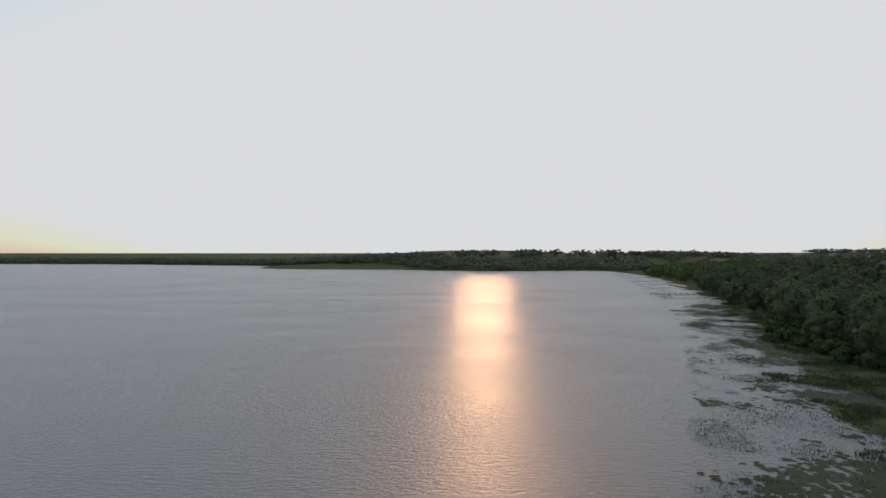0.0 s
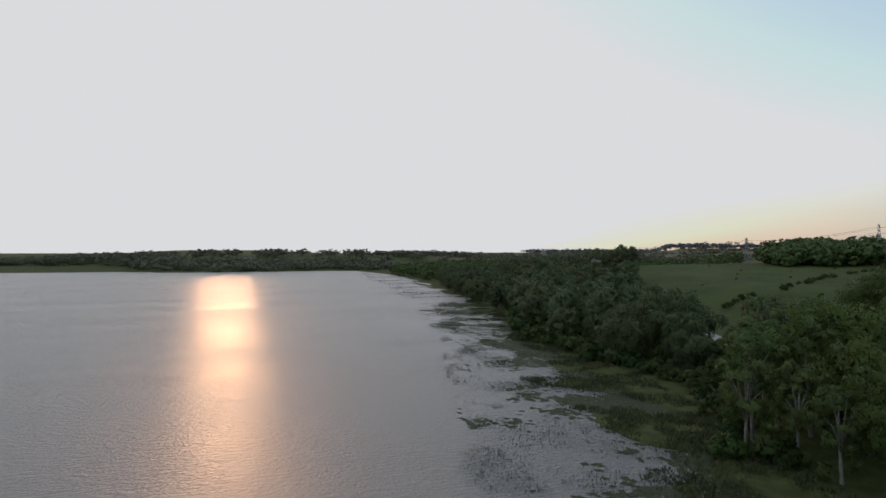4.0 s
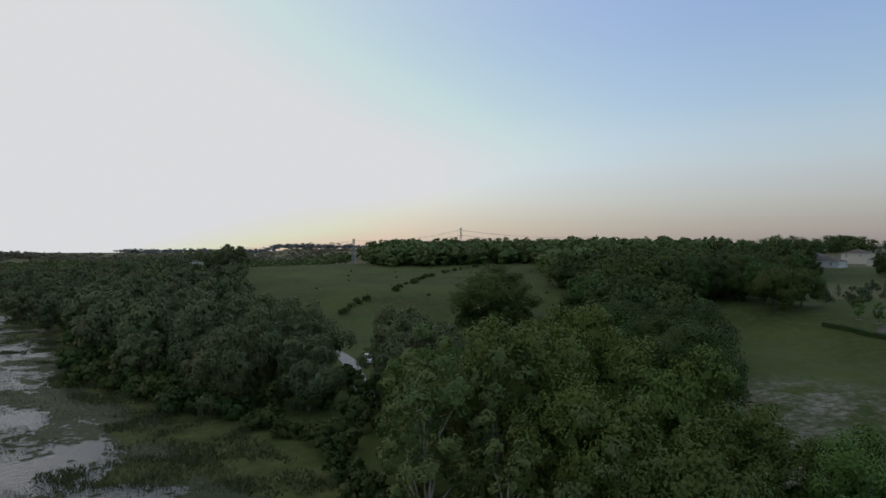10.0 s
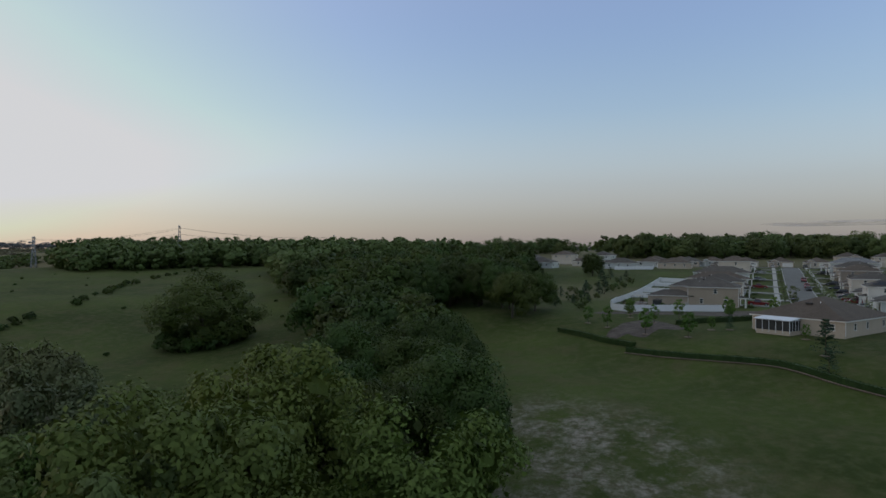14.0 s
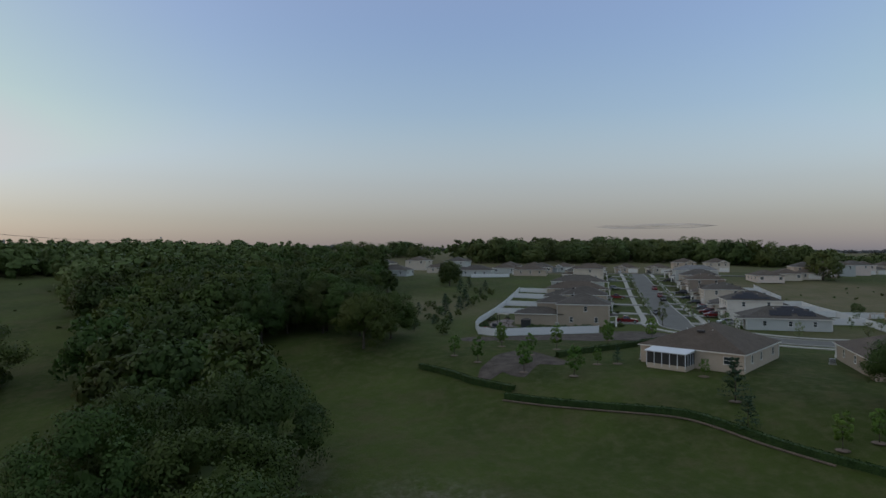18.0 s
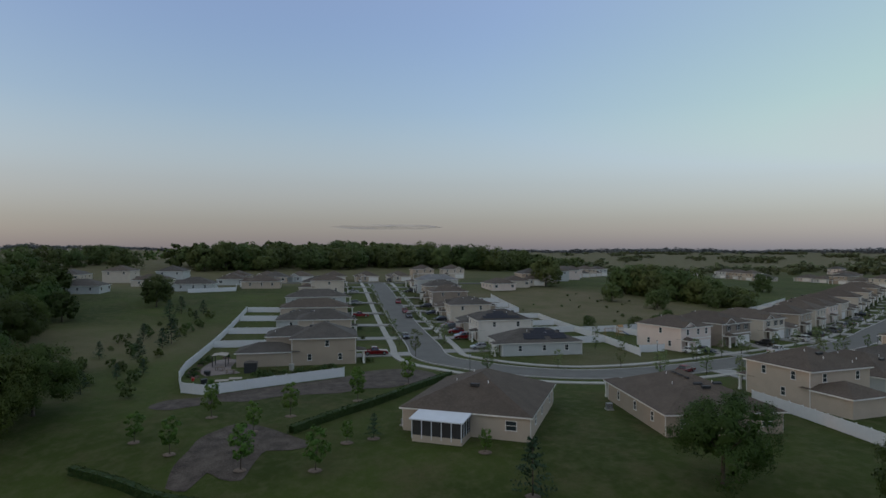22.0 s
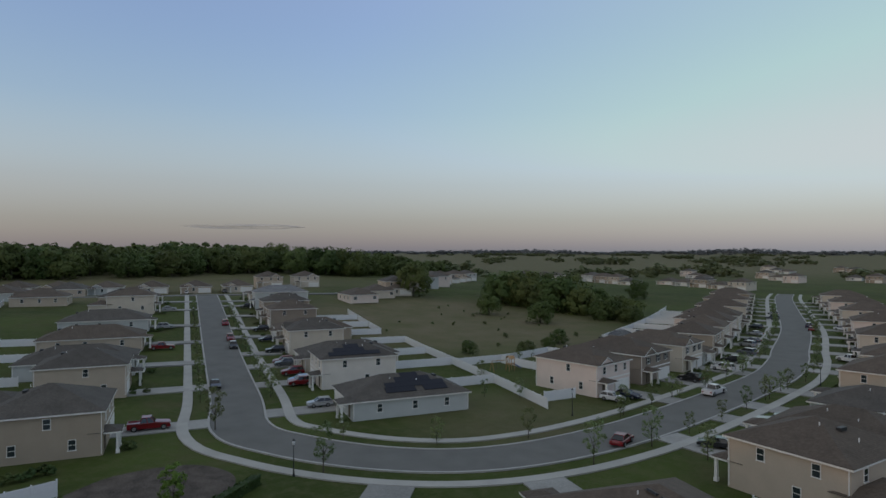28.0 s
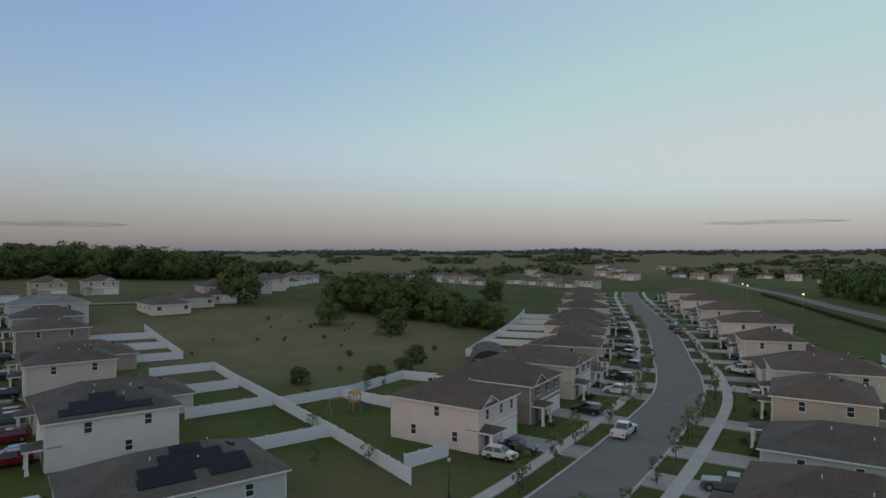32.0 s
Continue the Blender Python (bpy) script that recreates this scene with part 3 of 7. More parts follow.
def billows(rnd, rad, height, boughs, clumps, leaves, size, bottom=-0.5, lumpy=0.22, droop=0.15, fat=1.0, core=True):
    """Leaf cards and their soft normals for one crown: boughs that bulge out of it, leafy clumps on each bough."""
    stretch = np.array([rad, rad, height / 2])
    cards, soft = [], []
    k, golden = 0, rnd.uniform(0, 6.28)
    for k in range(boughs):
        z = bottom + (1 - bottom) * (k + 0.5) / boughs + rnd.normal(0, 0.06)
        z = min(0.97, max(-0.95, z))
        golden += 2.39996 + rnd.normal(0, 0.22)
        v = np.array([math.cos(golden) * math.sqrt(1 - z * z), math.sin(golden) * math.sqrt(1 - z * z), z])
        br = rad * rnd.uniform(0.32, 0.45) * fat
        c = v * stretch * rnd.uniform(0.62 - lumpy * 0.4, 0.70 + lumpy * 0.7)
        d = unit(rnd.normal(0, 1, (clumps, 3)) + v * 0.9 + np.array([0, 0, 0.35]))
        cc = c + d * br * rnd.uniform(0.55, 0.90, (clumps, 1))
        cr = br * rnd.uniform(0.40, 0.62, clumps)
        for p, r, dd in zip(cc, cr, d):
            e = unit(rnd.normal(0, 1, (leaves, 3)) + dd * 0.8)
            q = p + e * r * (0.62 + 0.62 * rnd.random((leaves, 1)) ** 1.6) * np.array([1, 1, 0.85])
            cards.append(leaf_cards(q, e + dd * 0.35, size, rnd, droop))
            soft.append(unit(e * 0.7 + dd * 0.5 + v * 0.3 + np.array([0, 0, 0.22])))
        if core:
            e = unit(rnd.normal(0, 1, (14, 3)))
            cards.append(leaf_cards(c + e * br * 0.38, e, br * 0.26, rnd, 0))
            soft.append(unit(e + v * 0.2))
    if core:
        e = unit(rnd.normal(0, 1, (30, 3)))
        cards.append(leaf_cards(e * stretch * 0.40, e, rad * 0.20, rnd, 0))
        soft.append(e)
    return np.concatenate(cards), np.concatenate(soft)


def leafy(cards, soft, name, material):
    """A mesh of leaf cards that shade as rounded clumps."""
    me = quads(cards, name, material, True)
    me.normals_split_custom_set_from_vertices(np.repeat(soft, 4, axis=0).tolist())
    return me


def crown_mesh(name, seed, rad, height, boughs, clumps, leaves, size, material, bottom=-0.5, lumpy=0.22, droop=0.15, fat=1.0, moss=0, core=True):
    rnd = np.random.default_rng(seed)
    cards, soft = billows(rnd, rad, height, boughs, clumps, leaves, size, bottom, lumpy, droop, fat, core)
    if moss:
        pick = rnd.integers(0, len(cards), moss)
        p = cards[pick].mean(1)
        a = rnd.uniform(0, 6.28, moss)
        w = np.stack([np.cos(a), np.sin(a), 0 * a], 1) * rnd.uniform(0.05, 0.13, (moss, 1))
        drop = np.stack([rnd.normal(0, 0.05, moss), rnd.normal(0, 0.05, moss), -rnd.uniform(0.5, 1.7, moss)], 1)
        cards = np.concatenate([cards, np.stack([p - w, p + w, p + w * 0.3 + drop, p - w * 0.3 + drop], 1)])
        soft = np.concatenate([soft, unit(soft[pick] * np.array([1, 1, 0.3]) + 0.01)])
    return leafy(cards, soft, name, material)


def trunk_mesh(name, seed, height, radius, spread, limbs, material, n=7):
    """A tapered trunk with limbs that reach into the crown."""
    rnd = random.Random(seed)
    m = Mesh()
    lean = (rnd.uniform(-0.06, 0.06) * height, rnd.uniform(-0.06, 0.06) * height)
    fork = height * rnd.uniform(0.35, 0.5)
    m.tube([(0, 0, -0.4), (lean[0] * 0.1, lean[1] * 0.1, 0.5), (lean[0] * 0.5, lean[1] * 0.5, fork), (lean[0], lean[1], height * 0.85)],
           [radius * 1.5, radius, radius * 0.75, radius * 0.15], n)
    for i in range(limbs):
        a = 2 * math.pi * (i + rnd.random() * 0.7) / limbs
        r, z = spread * rnd.uniform(0.55, 0.9), height * rnd.uniform(0.62, 0.92)
        b = fork * rnd.uniform(0.7, 1.15)
        m.tube([(lean[0] * 0.45, lean[1] * 0.45, b), (math.cos(a) * r * 0.45, math.sin(a) * r * 0.45, b + (z - b) * 0.6), (math.cos(a) * r, math.sin(a) * r, z)],
               [radius * 0.5, radius * 0.3, radius * 0.08], 5)
    return m.data(name, material, True)


class Kind:
    """A kind of tree in several shapes; put() plants one."""

    def __init__(self, name, label, category, group, shapes):
        self.name, self.label, self.category, self.group, self.shapes = name, label, category, group, shapes
        self.count = 0

    def put(self, x, y, scale=1.0, turn=None, z=None, label=None, which=None, tall=1.0):
        trunk, crown, mid = self.shapes[self.count % len(self.shapes) if which is None else which]
        self.count += 1
        turn = random.uniform(0, 360) if turn is None else turn
        base = ground(x, y) if z is None else z
        t = thing(self.name, Matrix.LocRotScale((x, y, base), Euler((0, 0, radians(turn))), (scale, scale, scale * tall)), label or self.label, self.category, self.group)
        if trunk:
            part("trunk", trunk, None, t)
        c = part("crown", crown, None, t)
        c.location = (0, 0, mid)
        return t


def shapes(name, n, rad, height, stem, boughs, clumps, leaves, size, leaf, bark, bottom=-0.5, lumpy=0.22, trunk_r=0.3, limbs=5, droop=0.15, seed=0, fat=1.0, moss=0, core=True):
    out = []
    for i in range(n):
        s = seed + 31 * i
        rr = rad * (1 + 0.12 * math.sin(s))
        out.append((trunk_mesh(name + "_trunk", s, stem + height * 0.75, trunk_r, rad * 0.8, limbs, bark),
                    crown_mesh(name + "_crown", s, rr, height, boughs, clumps, leaves, size, leaf, bottom, lumpy, droop, fat, moss, core), stem + height * 0.5))
    return out


OAK = Kind("oak_tree", "broad dark green oak with a dense rounded crown", "tree", "trees of the wood", shapes("oak", 4, 6.0, 12.0, 0.6, 17, 8, 165, 0.135, L_OAK, M_BARK, bottom=-0.75, seed=3, fat=1.05))
OAK_M = Kind("oak_tree", "dark green oak in dense woodland", "tree", "trees of the wood", shapes("oak_mid", 4, 6.0, 12.0, 0.5, 15, 7, 27, 0.39, L_OAK, M_BARK, bottom=-0.8, seed=11, limbs=3, fat=1.1))
MOSS = Kind("mossy_oak", "grey-green live oak hung with pale moss on the lake shore", "tree", "trees on the shore", shapes("mossy", 4, 6.0, 12.0, 0.2, 18, 7, 90, 0.17, L_MOSSY, M_PALEBARK, bottom=-0.85, seed=23, droop=0.3, fat=0.95, lumpy=0.3, moss=420))
MOSS_M = Kind("mossy_oak", "grey-green live oak on the lake shore", "tree", "trees on the shore", shapes("mossy_mid", 3, 6.0, 12.0, 0.2, 15, 7, 24, 0.41, L_MOSSY, M_PALEBARK, bottom=-0.9, seed=29, limbs=3, droop=0.2, fat=1.05))
MAPLE = Kind("maple_tree", "tall pale green maple with bare grey trunks showing", "tree", "trees on the shore", shapes("maple", 3, 3.4, 16.0, 0.6, 20, 6, 62, 0.15, L_MAPLE, M_PALEBARK, core=False, lumpy=0.5, bottom=-0.92, trunk_r=0.24, limbs=8, seed=41, fat=0.85, droop=0.4))
BROAD = Kind("broadleaf_tree", "full light green broadleaf tree", "tree", "trees of the wood", shapes("broad", 3, 5.5, 12.5, 1.5, 24, 8, 110, 0.15, L_BRIGHT, M_BARK, bottom=-0.7, seed=53, lumpy=0.28, droop=0.3))
YOUNG = Kind("young_tree", "young staked street tree with light green leaves in a mulch ring", "tree", "young planted trees", shapes("young", 3, 1.05, 3.8, 0.5, 11, 6, 36, 0.08, L_YOUNG, M_BARK, trunk_r=0.05, limbs=3, seed=61, core=False, bottom=-0.9, lumpy=0.25, fat=1.35))
STREET = Kind("street_tree", "small round street tree beside the pavement", "tree", "street trees", shapes("street", 3, 0.85, 3.7, 0.6, 9, 6, 26, 0.062, L_STREET, M_BARK, core=False, bottom=-0.95, trunk_r=0.05, limbs=3, seed=67, lumpy=0.25, fat=1.5))
SHRUB = Kind("shrub", "low green garden shrub", "shrub", "garden shrubs", [(None, crown_mesh("shrub_crown", 71 + i, 0.75, 1.2, 6, 4, 16, 0.12, L_SHRUB, -0.2), 0.45) for i in range(3)])
BUSH = Kind("bush", "dark scrubby bush in the rough grass", "bush", "field bushes", [(None, crown_mesh("bush_crown", 81 + i, 1.6, 2.1, 8, 5, 24, 0.15, L_OAK, -0.3), 0.7) for i in range(3)])

SCRUB = Kind("bush", "light green scrub sapling on the rough ground", "bush", "field bushes", [(None, crown_mesh("scrub_crown", 87 + i, 1.3, 2.8, 8, 5, 24, 0.13, L_SCRUB, -0.6), 1.1) for i in range(3)])


FAR_OAK = Kind("oak_tree", "round green oak seen across the estate", "tree", "trees of the estate", shapes("far_oak", 5, 6.0, 12.0, 0.4, 12, 8, 30, 0.40, L_FAR, M_BARK, bottom=-0.85, lumpy=0.16, seed=91, limbs=3, fat=1.3))


def pine_shape(seed):
    rnd = np.random.default_rng(seed)
    out = []
    for k in range(11):
        z = 0.7 + k * 0.48
        r = 2.3 * (1 - k / 12.5)
        for i in range(7):
            a = rnd.uniform(0, 6.28)
            for f in (0.35, 0.6, 0.8, 1.0):
                c = np.array([[math.cos(a) * r * f, math.sin(a) * r * f, z + 0.25 * f]]) + rnd.normal(0, 0.07, (5, 3))
                out.append(leaf_cards(c, np.tile([math.cos(a), math.sin(a), 0.8], (5, 1)), 0.13, rnd, 0.1))
    m = Mesh()
    m.tube([(0, 0, -0.2), (0, 0, 3), (0, 0, 6.0)], [0.09, 0.06, 0.02], 6)
    return m.data("pine_trunk", M_BARK, True), quads(np.concatenate(out), "pine_crown", L_PINE), 0.0


PINE = Kind("young_pine", "young pine with whorled branches planted in the lawn", "tree", "young planted trees", [pine_shape(i) for i in (5, 6)])


def far_wood(name, label, spots, size=1.0, material=None, seed=1, boughs=8, clumps=3, leaves=9):
    """Woods too far to count: billowing crowns of leafy clumps in one mesh."""
    rnd = np.random.default_rng(seed)
    kinds = [billows(rnd, 1.0, 2.0, boughs, clumps, leaves, 0.15 * size, -0.85, 0.26, 0.1, 1.1) for _ in range(9)]
    cards, soft = [], []
    for x, y, r, hgt in spots:
        q, n = kinds[rnd.integers(0, 9)]
        a = rnd.uniform(0, 6.28)
        turn = np.array([[math.cos(a), math.sin(a), 0], [-math.sin(a), math.cos(a), 0], [0, 0, 1]])
        cards.append(q @ turn * np.array([r, r, hgt * 0.52]) + np.array([x, y, ground(x, y) + hgt * 0.46]))
        soft.append(n @ turn)
    ob = new(name, leafy(np.concatenate(cards), np.concatenate(soft), name, material or L_FAR))
    return tagged(ob, label, "woods", kind="stuff")


def scatter(poly, gap, seed, avoid=()):
    """Places in a plan outline, no nearer to each other than gap."""
    rnd = random.Random(seed)
    x0, x1 = min(p[0] for p in poly), max(p[0] for p in poly)
    y0, y1 = min(p[1] for p in poly), max(p[1] for p in poly)
    got = []
    for _ in range(int((x1 - x0) * (y1 - y0) / gap / gap * 6)):
        x, y = rnd.uniform(x0, x1), rnd.uniform(y0, y1)
        if inside(x, y, poly) and all((x - a) ** 2 + (y - b) ** 2 > gap * gap for a, b in got) and not any(inside(x, y, q) for q in avoid):
            got.append((x, y))
    return got


# wood strip between the field and the lawn
STRIP = [(112, 84), (128, 78), (150, 84), (165, 86), (192, 90), (215, 96), (232, 102), (250, 100), (300, 135), (318, 165), (300, 165), (250, 136), (205, 119), (184, 111), (165, 101), (150, 97), (132, 97), (112, 102)]
for x, y in scatter(STRIP, 8.0, 2):
    near = x < 172
    (OAK if near else OAK_M).put(x, y, random.uniform(0.85, 1.15) * (1.0 if x > 140 else 1.05))
# trees by the water that the camera passes over
for x, y, s in ((82, 72, 0.95), (90, 82, 1.0), (98, 92, 1.3), (104, 78, 1.1), (112, 92, 1.25), (106, 108, 0.95)):
    BROAD.put(x, y, s)
for x, y, s in ((78, 91, 1.0), (83, 94, 1.1), (80, 85, 0.9), (88, 98, 1.1), (91, 91, 1.15), (93, 100, 1.1), (78, 78, 0.9)):
    MAPLE.put(x, y, s)
for x, y in ((73, 90), (77, 95), (82, 99), (84, 102), (88, 106), (92, 112), (96, 117), (99, 123), (100, 130), (101, 137), (102, 145), (102, 152), (103, 160), (104, 170), (105, 182), (107, 195), (76, 86), (86, 99)):
    BUSH.put(x + random.uniform(1, 3.5), y, random.uniform(1.0, 1.8), label="dense green shore bush at the edge of the trees")
# lakeside strip
LAKESIDE = [(100, 118), (116, 108), (146, 146), (166, 205), (230, 290), (330, 410), (340, 560), (235, 560), (200, 470), (172, 380), (152, 310), (136, 250), (114, 205), (108, 160)]
for x, y in scatter(LAKESIDE, 10.6, 4, avoid=[FIELD, [(238, 318), (268, 318), (318, 425), (312, 455), (286, 455), (280, 425)]]):
    if x - shore(y) > 21:
        if 104 < x < 172 and abs((x - 106) * 0.707 - (y - 116) * 0.72) < 6.5 and y < 185:
            continue
        (MOSS if y < 180 else MOSS_M).put(x, y, random.uniform(0.85, 1.3) * (0.85 if x - shore(y) < 34 else 1.0))
for x, y in scatter([(236, 76), (262, 78), (305, 92), (345, 120), (345, 160), (305, 140), (255, 108), (236, 96)], 8.5, 6):
    (OAK if x < 262 else OAK_M).put(x, y, random.uniform(0.9, 1.15))
# lone oak in the field, bushes along the old fence line
for x, y in scatter([(99, 118), (116, 108), (140, 150), (152, 205), (172, 240), (160, 300), (136, 250), (108, 205), (101, 160)], 6.0, 14):
    if x - shore(y) > 17:
        BUSH.put(x, y, random.uniform(1.2, 2.3), label="dense green shore bush at the edge of the trees")
for k in range(11):
    BUSH.put(221 + 9 * math.cos(k * 0.571), 157 + 9 * math.sin(k * 0.571), random.uniform(1.8, 2.6), label="low growth under the skirts of the lone oak")
OAK.put(221, 157, 2.0, 40, z=ground(221, 157) - 1.5, tall=0.74, label="lone broad oak standing in open pasture", which=1)
for x, y in spline([(212, 213), (229, 218), (252, 219.5), (295, 236), (329, 247), (368, 248.5), (392, 246)], 4.6):
    if noise.noise((x * 0.06, y * 0.06, 1.3)) > -0.12:
        BUSH.put(x + random.uniform(-1.5, 1.5), y + random.uniform(-2, 2), random.uniform(0.55, 1.25))
for x, y in scatter(FIELD, 26, 8):
    BUSH.put(x, y, random.uniform(0.25, 0.5))
FAR_OAK.put(298.5, 158, 1.6, tall=0.8, label="round light green oak at the end of the wood")
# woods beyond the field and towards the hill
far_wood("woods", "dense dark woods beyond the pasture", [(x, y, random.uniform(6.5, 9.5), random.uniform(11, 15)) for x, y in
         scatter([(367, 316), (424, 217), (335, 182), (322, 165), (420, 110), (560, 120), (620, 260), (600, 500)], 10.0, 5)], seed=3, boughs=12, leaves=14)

# ---------------------------------------------------------------- houses
WIN = {}


def window(parent, x, y, z, w, h, face, shutters=False, joined=False):
    """A sash window on a wall: frame with sill, two panes. face: degrees that its front turns from -y."""
    key = (w, h)
    if joined:
        if (w, h, 1) not in WIN:
            m = Mesh()
            m.box(-w / 2 - 0.03, w / 2 + 0.03, -0.04, 0.02, -0.05, h + 0.03)
            m.box(-w / 2 + 0.06, w / 2 - 0.06, -0.055, -0.03, 0.05, h / 2 - 0.03, 1)
            m.box(-w / 2 + 0.06, w / 2 - 0.06, -0.05, -0.03, h / 2 + 0.03, h - 0.06, 1)
            WIN[w, h, 1] = m.data("window", [M_TRIM, M_GLASS])
        ob = part("window", WIN[w, h, 1], None, parent)
        ob.matrix_basis = pose(x, y, z, 0, 0, face)
        return ob
    if key not in WIN:
        f, p = Mesh(), Mesh()
        t = 0.07
        f.box(-w / 2, -w / 2 + t, -0.05, 0.03, 0, h)
        f.box(w / 2 - t, w / 2, -0.05, 0.03, 0, h)
        f.box(-w / 2 + t, w / 2 - t, -0.05, 0.03, h - t, h)
        f.box(-w / 2 - 0.05, w / 2 + 0.05, -0.09, 0.03, -0.06, t * 0.6)
        f.box(-w / 2 + t, w / 2 - t, -0.04, 0.02, h / 2 - 0.03, h / 2 + 0.03)
        p.box(-w / 2 + t, w / 2 - t, -0.012, 0.02, t * 0.6, h / 2 - 0.03)
        q = Mesh()
        q.box(-w / 2 + t, w / 2 - t, -0.020, 0.02, h / 2 + 0.03, h - t)
        s = Mesh()
        for a in (-w / 2 - 0.36, w / 2 + 0.06):
            s.box(a, a + 0.3, -0.05, 0.02, 0, h)
        WIN[key] = (f.data("window_frame", M_TRIM), p.data("pane", M_GLASS), q.data("pane", M_GLASS), s.data("shutter", M_DARK))
    f, p, q, s = WIN[key]
    ob = part("window", f, None, parent)
    ob.matrix_basis = pose(x, y, z, 0, 0, face)
    part("pane", p, None, ob)
    part("pane", q, None, ob)
    if shutters:
        part("shutter", s, None, ob, "dark louvred shutters")
    return ob


def hip(m, x0, x1, y0, y1, z, pitch=0.40, o=0.42, mi=0):
    """A hip roof's slopes over a plan."""
    x0, x1, y0, y1 = x0 - o, x1 + o, y0 - o, y1 + o
    w, d = x1 - x0, y1 - y0
    h = min(w, d) / 2 * pitch
    c = [(x0, y0, z), (x1, y0, z), (x1, y1, z), (x0, y1, z)]
    if w >= d:
        a, b = (x0 + d / 2, (y0 + y1) / 2, z + h), (x1 - d / 2, (y0 + y1) / 2, z + h)
        for q in ((c[0], c[1], b, a), (c[1], c[2], b), (c[2], c[3], a, b), (c[3], c[0], a)):
            m.poly(q, mi)
    else:
        a, b = ((x0 + x1) / 2, y0 + w / 2, z + h), ((x0 + x1) / 2, y1 - w / 2, z + h)
        for q in ((c[0], c[1], a), (c[1], c[2], b, a), (c[2], c[3], b), (c[3], c[0], a, b)):
            m.poly(q, mi)
    return h


def eaves(m, x0, x1, y0, y1, z, o=0.40, t=0.2):
    m.box(x0 - o, x1 + o, y0 - o, y1 + o, z - t, z - 0.004)


def gable(roof, trim, wall, cx, y, z, w, run, pitch=0.55):
    """A front gable over a wall at y that faces -y: roof slopes running back, and its filled triangle."""
    h = w / 2 * pitch
    o = 0.3
    for s in (-1, 1):
        roof.poly([(cx + s * (w / 2 + o), y - o, z - o * pitch), (cx, y - o, z + h), (cx, y + run, z + h), (cx + s * (w / 2 + o), y + run, z - o * pitch)][:: s])
        trim.poly([(cx + s * (w / 2 + o), y - o - 0.01, z - o * pitch - 0.16), (cx + s * (w / 2 + o), y - o - 0.01, z - o * pitch + 0.01), (cx, y - o - 0.01, z + h + 0.01), (cx, y - o - 0.01, z + h - 0.17)])
    wall.poly([(cx - w / 2, y - 0.004, z - 0.1), (cx + w / 2, y - 0.004, z - 0.1), (cx, y - 0.004, z + h - 0.06)])


GDOOR = {}


def garage_door(parent, x, y, w, face=0):
    if w not in GDOOR:
        m = Mesh()
        m.box(-w / 2, w / 2, -0.02, 0.03, 0, 2.13)
        n = max(2, round(w / 0.6))
        for r in range(4):
            for k in range(n):
                a = -w / 2 + (k + 0.5) * w / n
                m.box(a - w / n * 0.4, a + w / n * 0.4, -0.045, -0.018, 0.07 + r * 0.53, 0.47 + r * 0.53)
        for s in (-1, 1):
            m.box(s * (w / 2 + 0.07) - 0.07, s * (w / 2 + 0.07) + 0.07, -0.06, 0.03, 0, 2.25)
        m.box(-w / 2 - 0.14, w / 2 + 0.14, -0.062, 0.03, 2.135, 2.27)
        GDOOR[w] = m.data("garage_door", M_TRIM)
    ob = part("garage_door", GDOOR[w], None, parent, "white panelled garage door")
    ob.matrix_basis = pose(x, y, 0.02, 0, 0, face)
    return ob


def front_door(parent, x, y, face=0):
    m = Mesh()
    m.box(-0.5, 0.5, -0.03, 0.03, 0, 2.1)
    for z0, z1 in ((0.2, 0.9), (1.05, 1.9)):
        for s in (-1, 1):
            m.box(s * 0.22 - 0.15, s * 0.22 + 0.15, -0.05, -0.02, z0, z1)
    ob = part("front_door", m, M_WOOD, parent, "brown panelled front door")
    ob.matrix_basis = pose(x, y, 0.15, 0, 0, face)
    k = Mesh()
    k.tube([(0.4, -0.09, 0.95), (0.4, -0.09, 1.1)], [0.02, 0.02], 6)
    part("door_handle", k, M_STEEL, ob)


HOUSE = {}


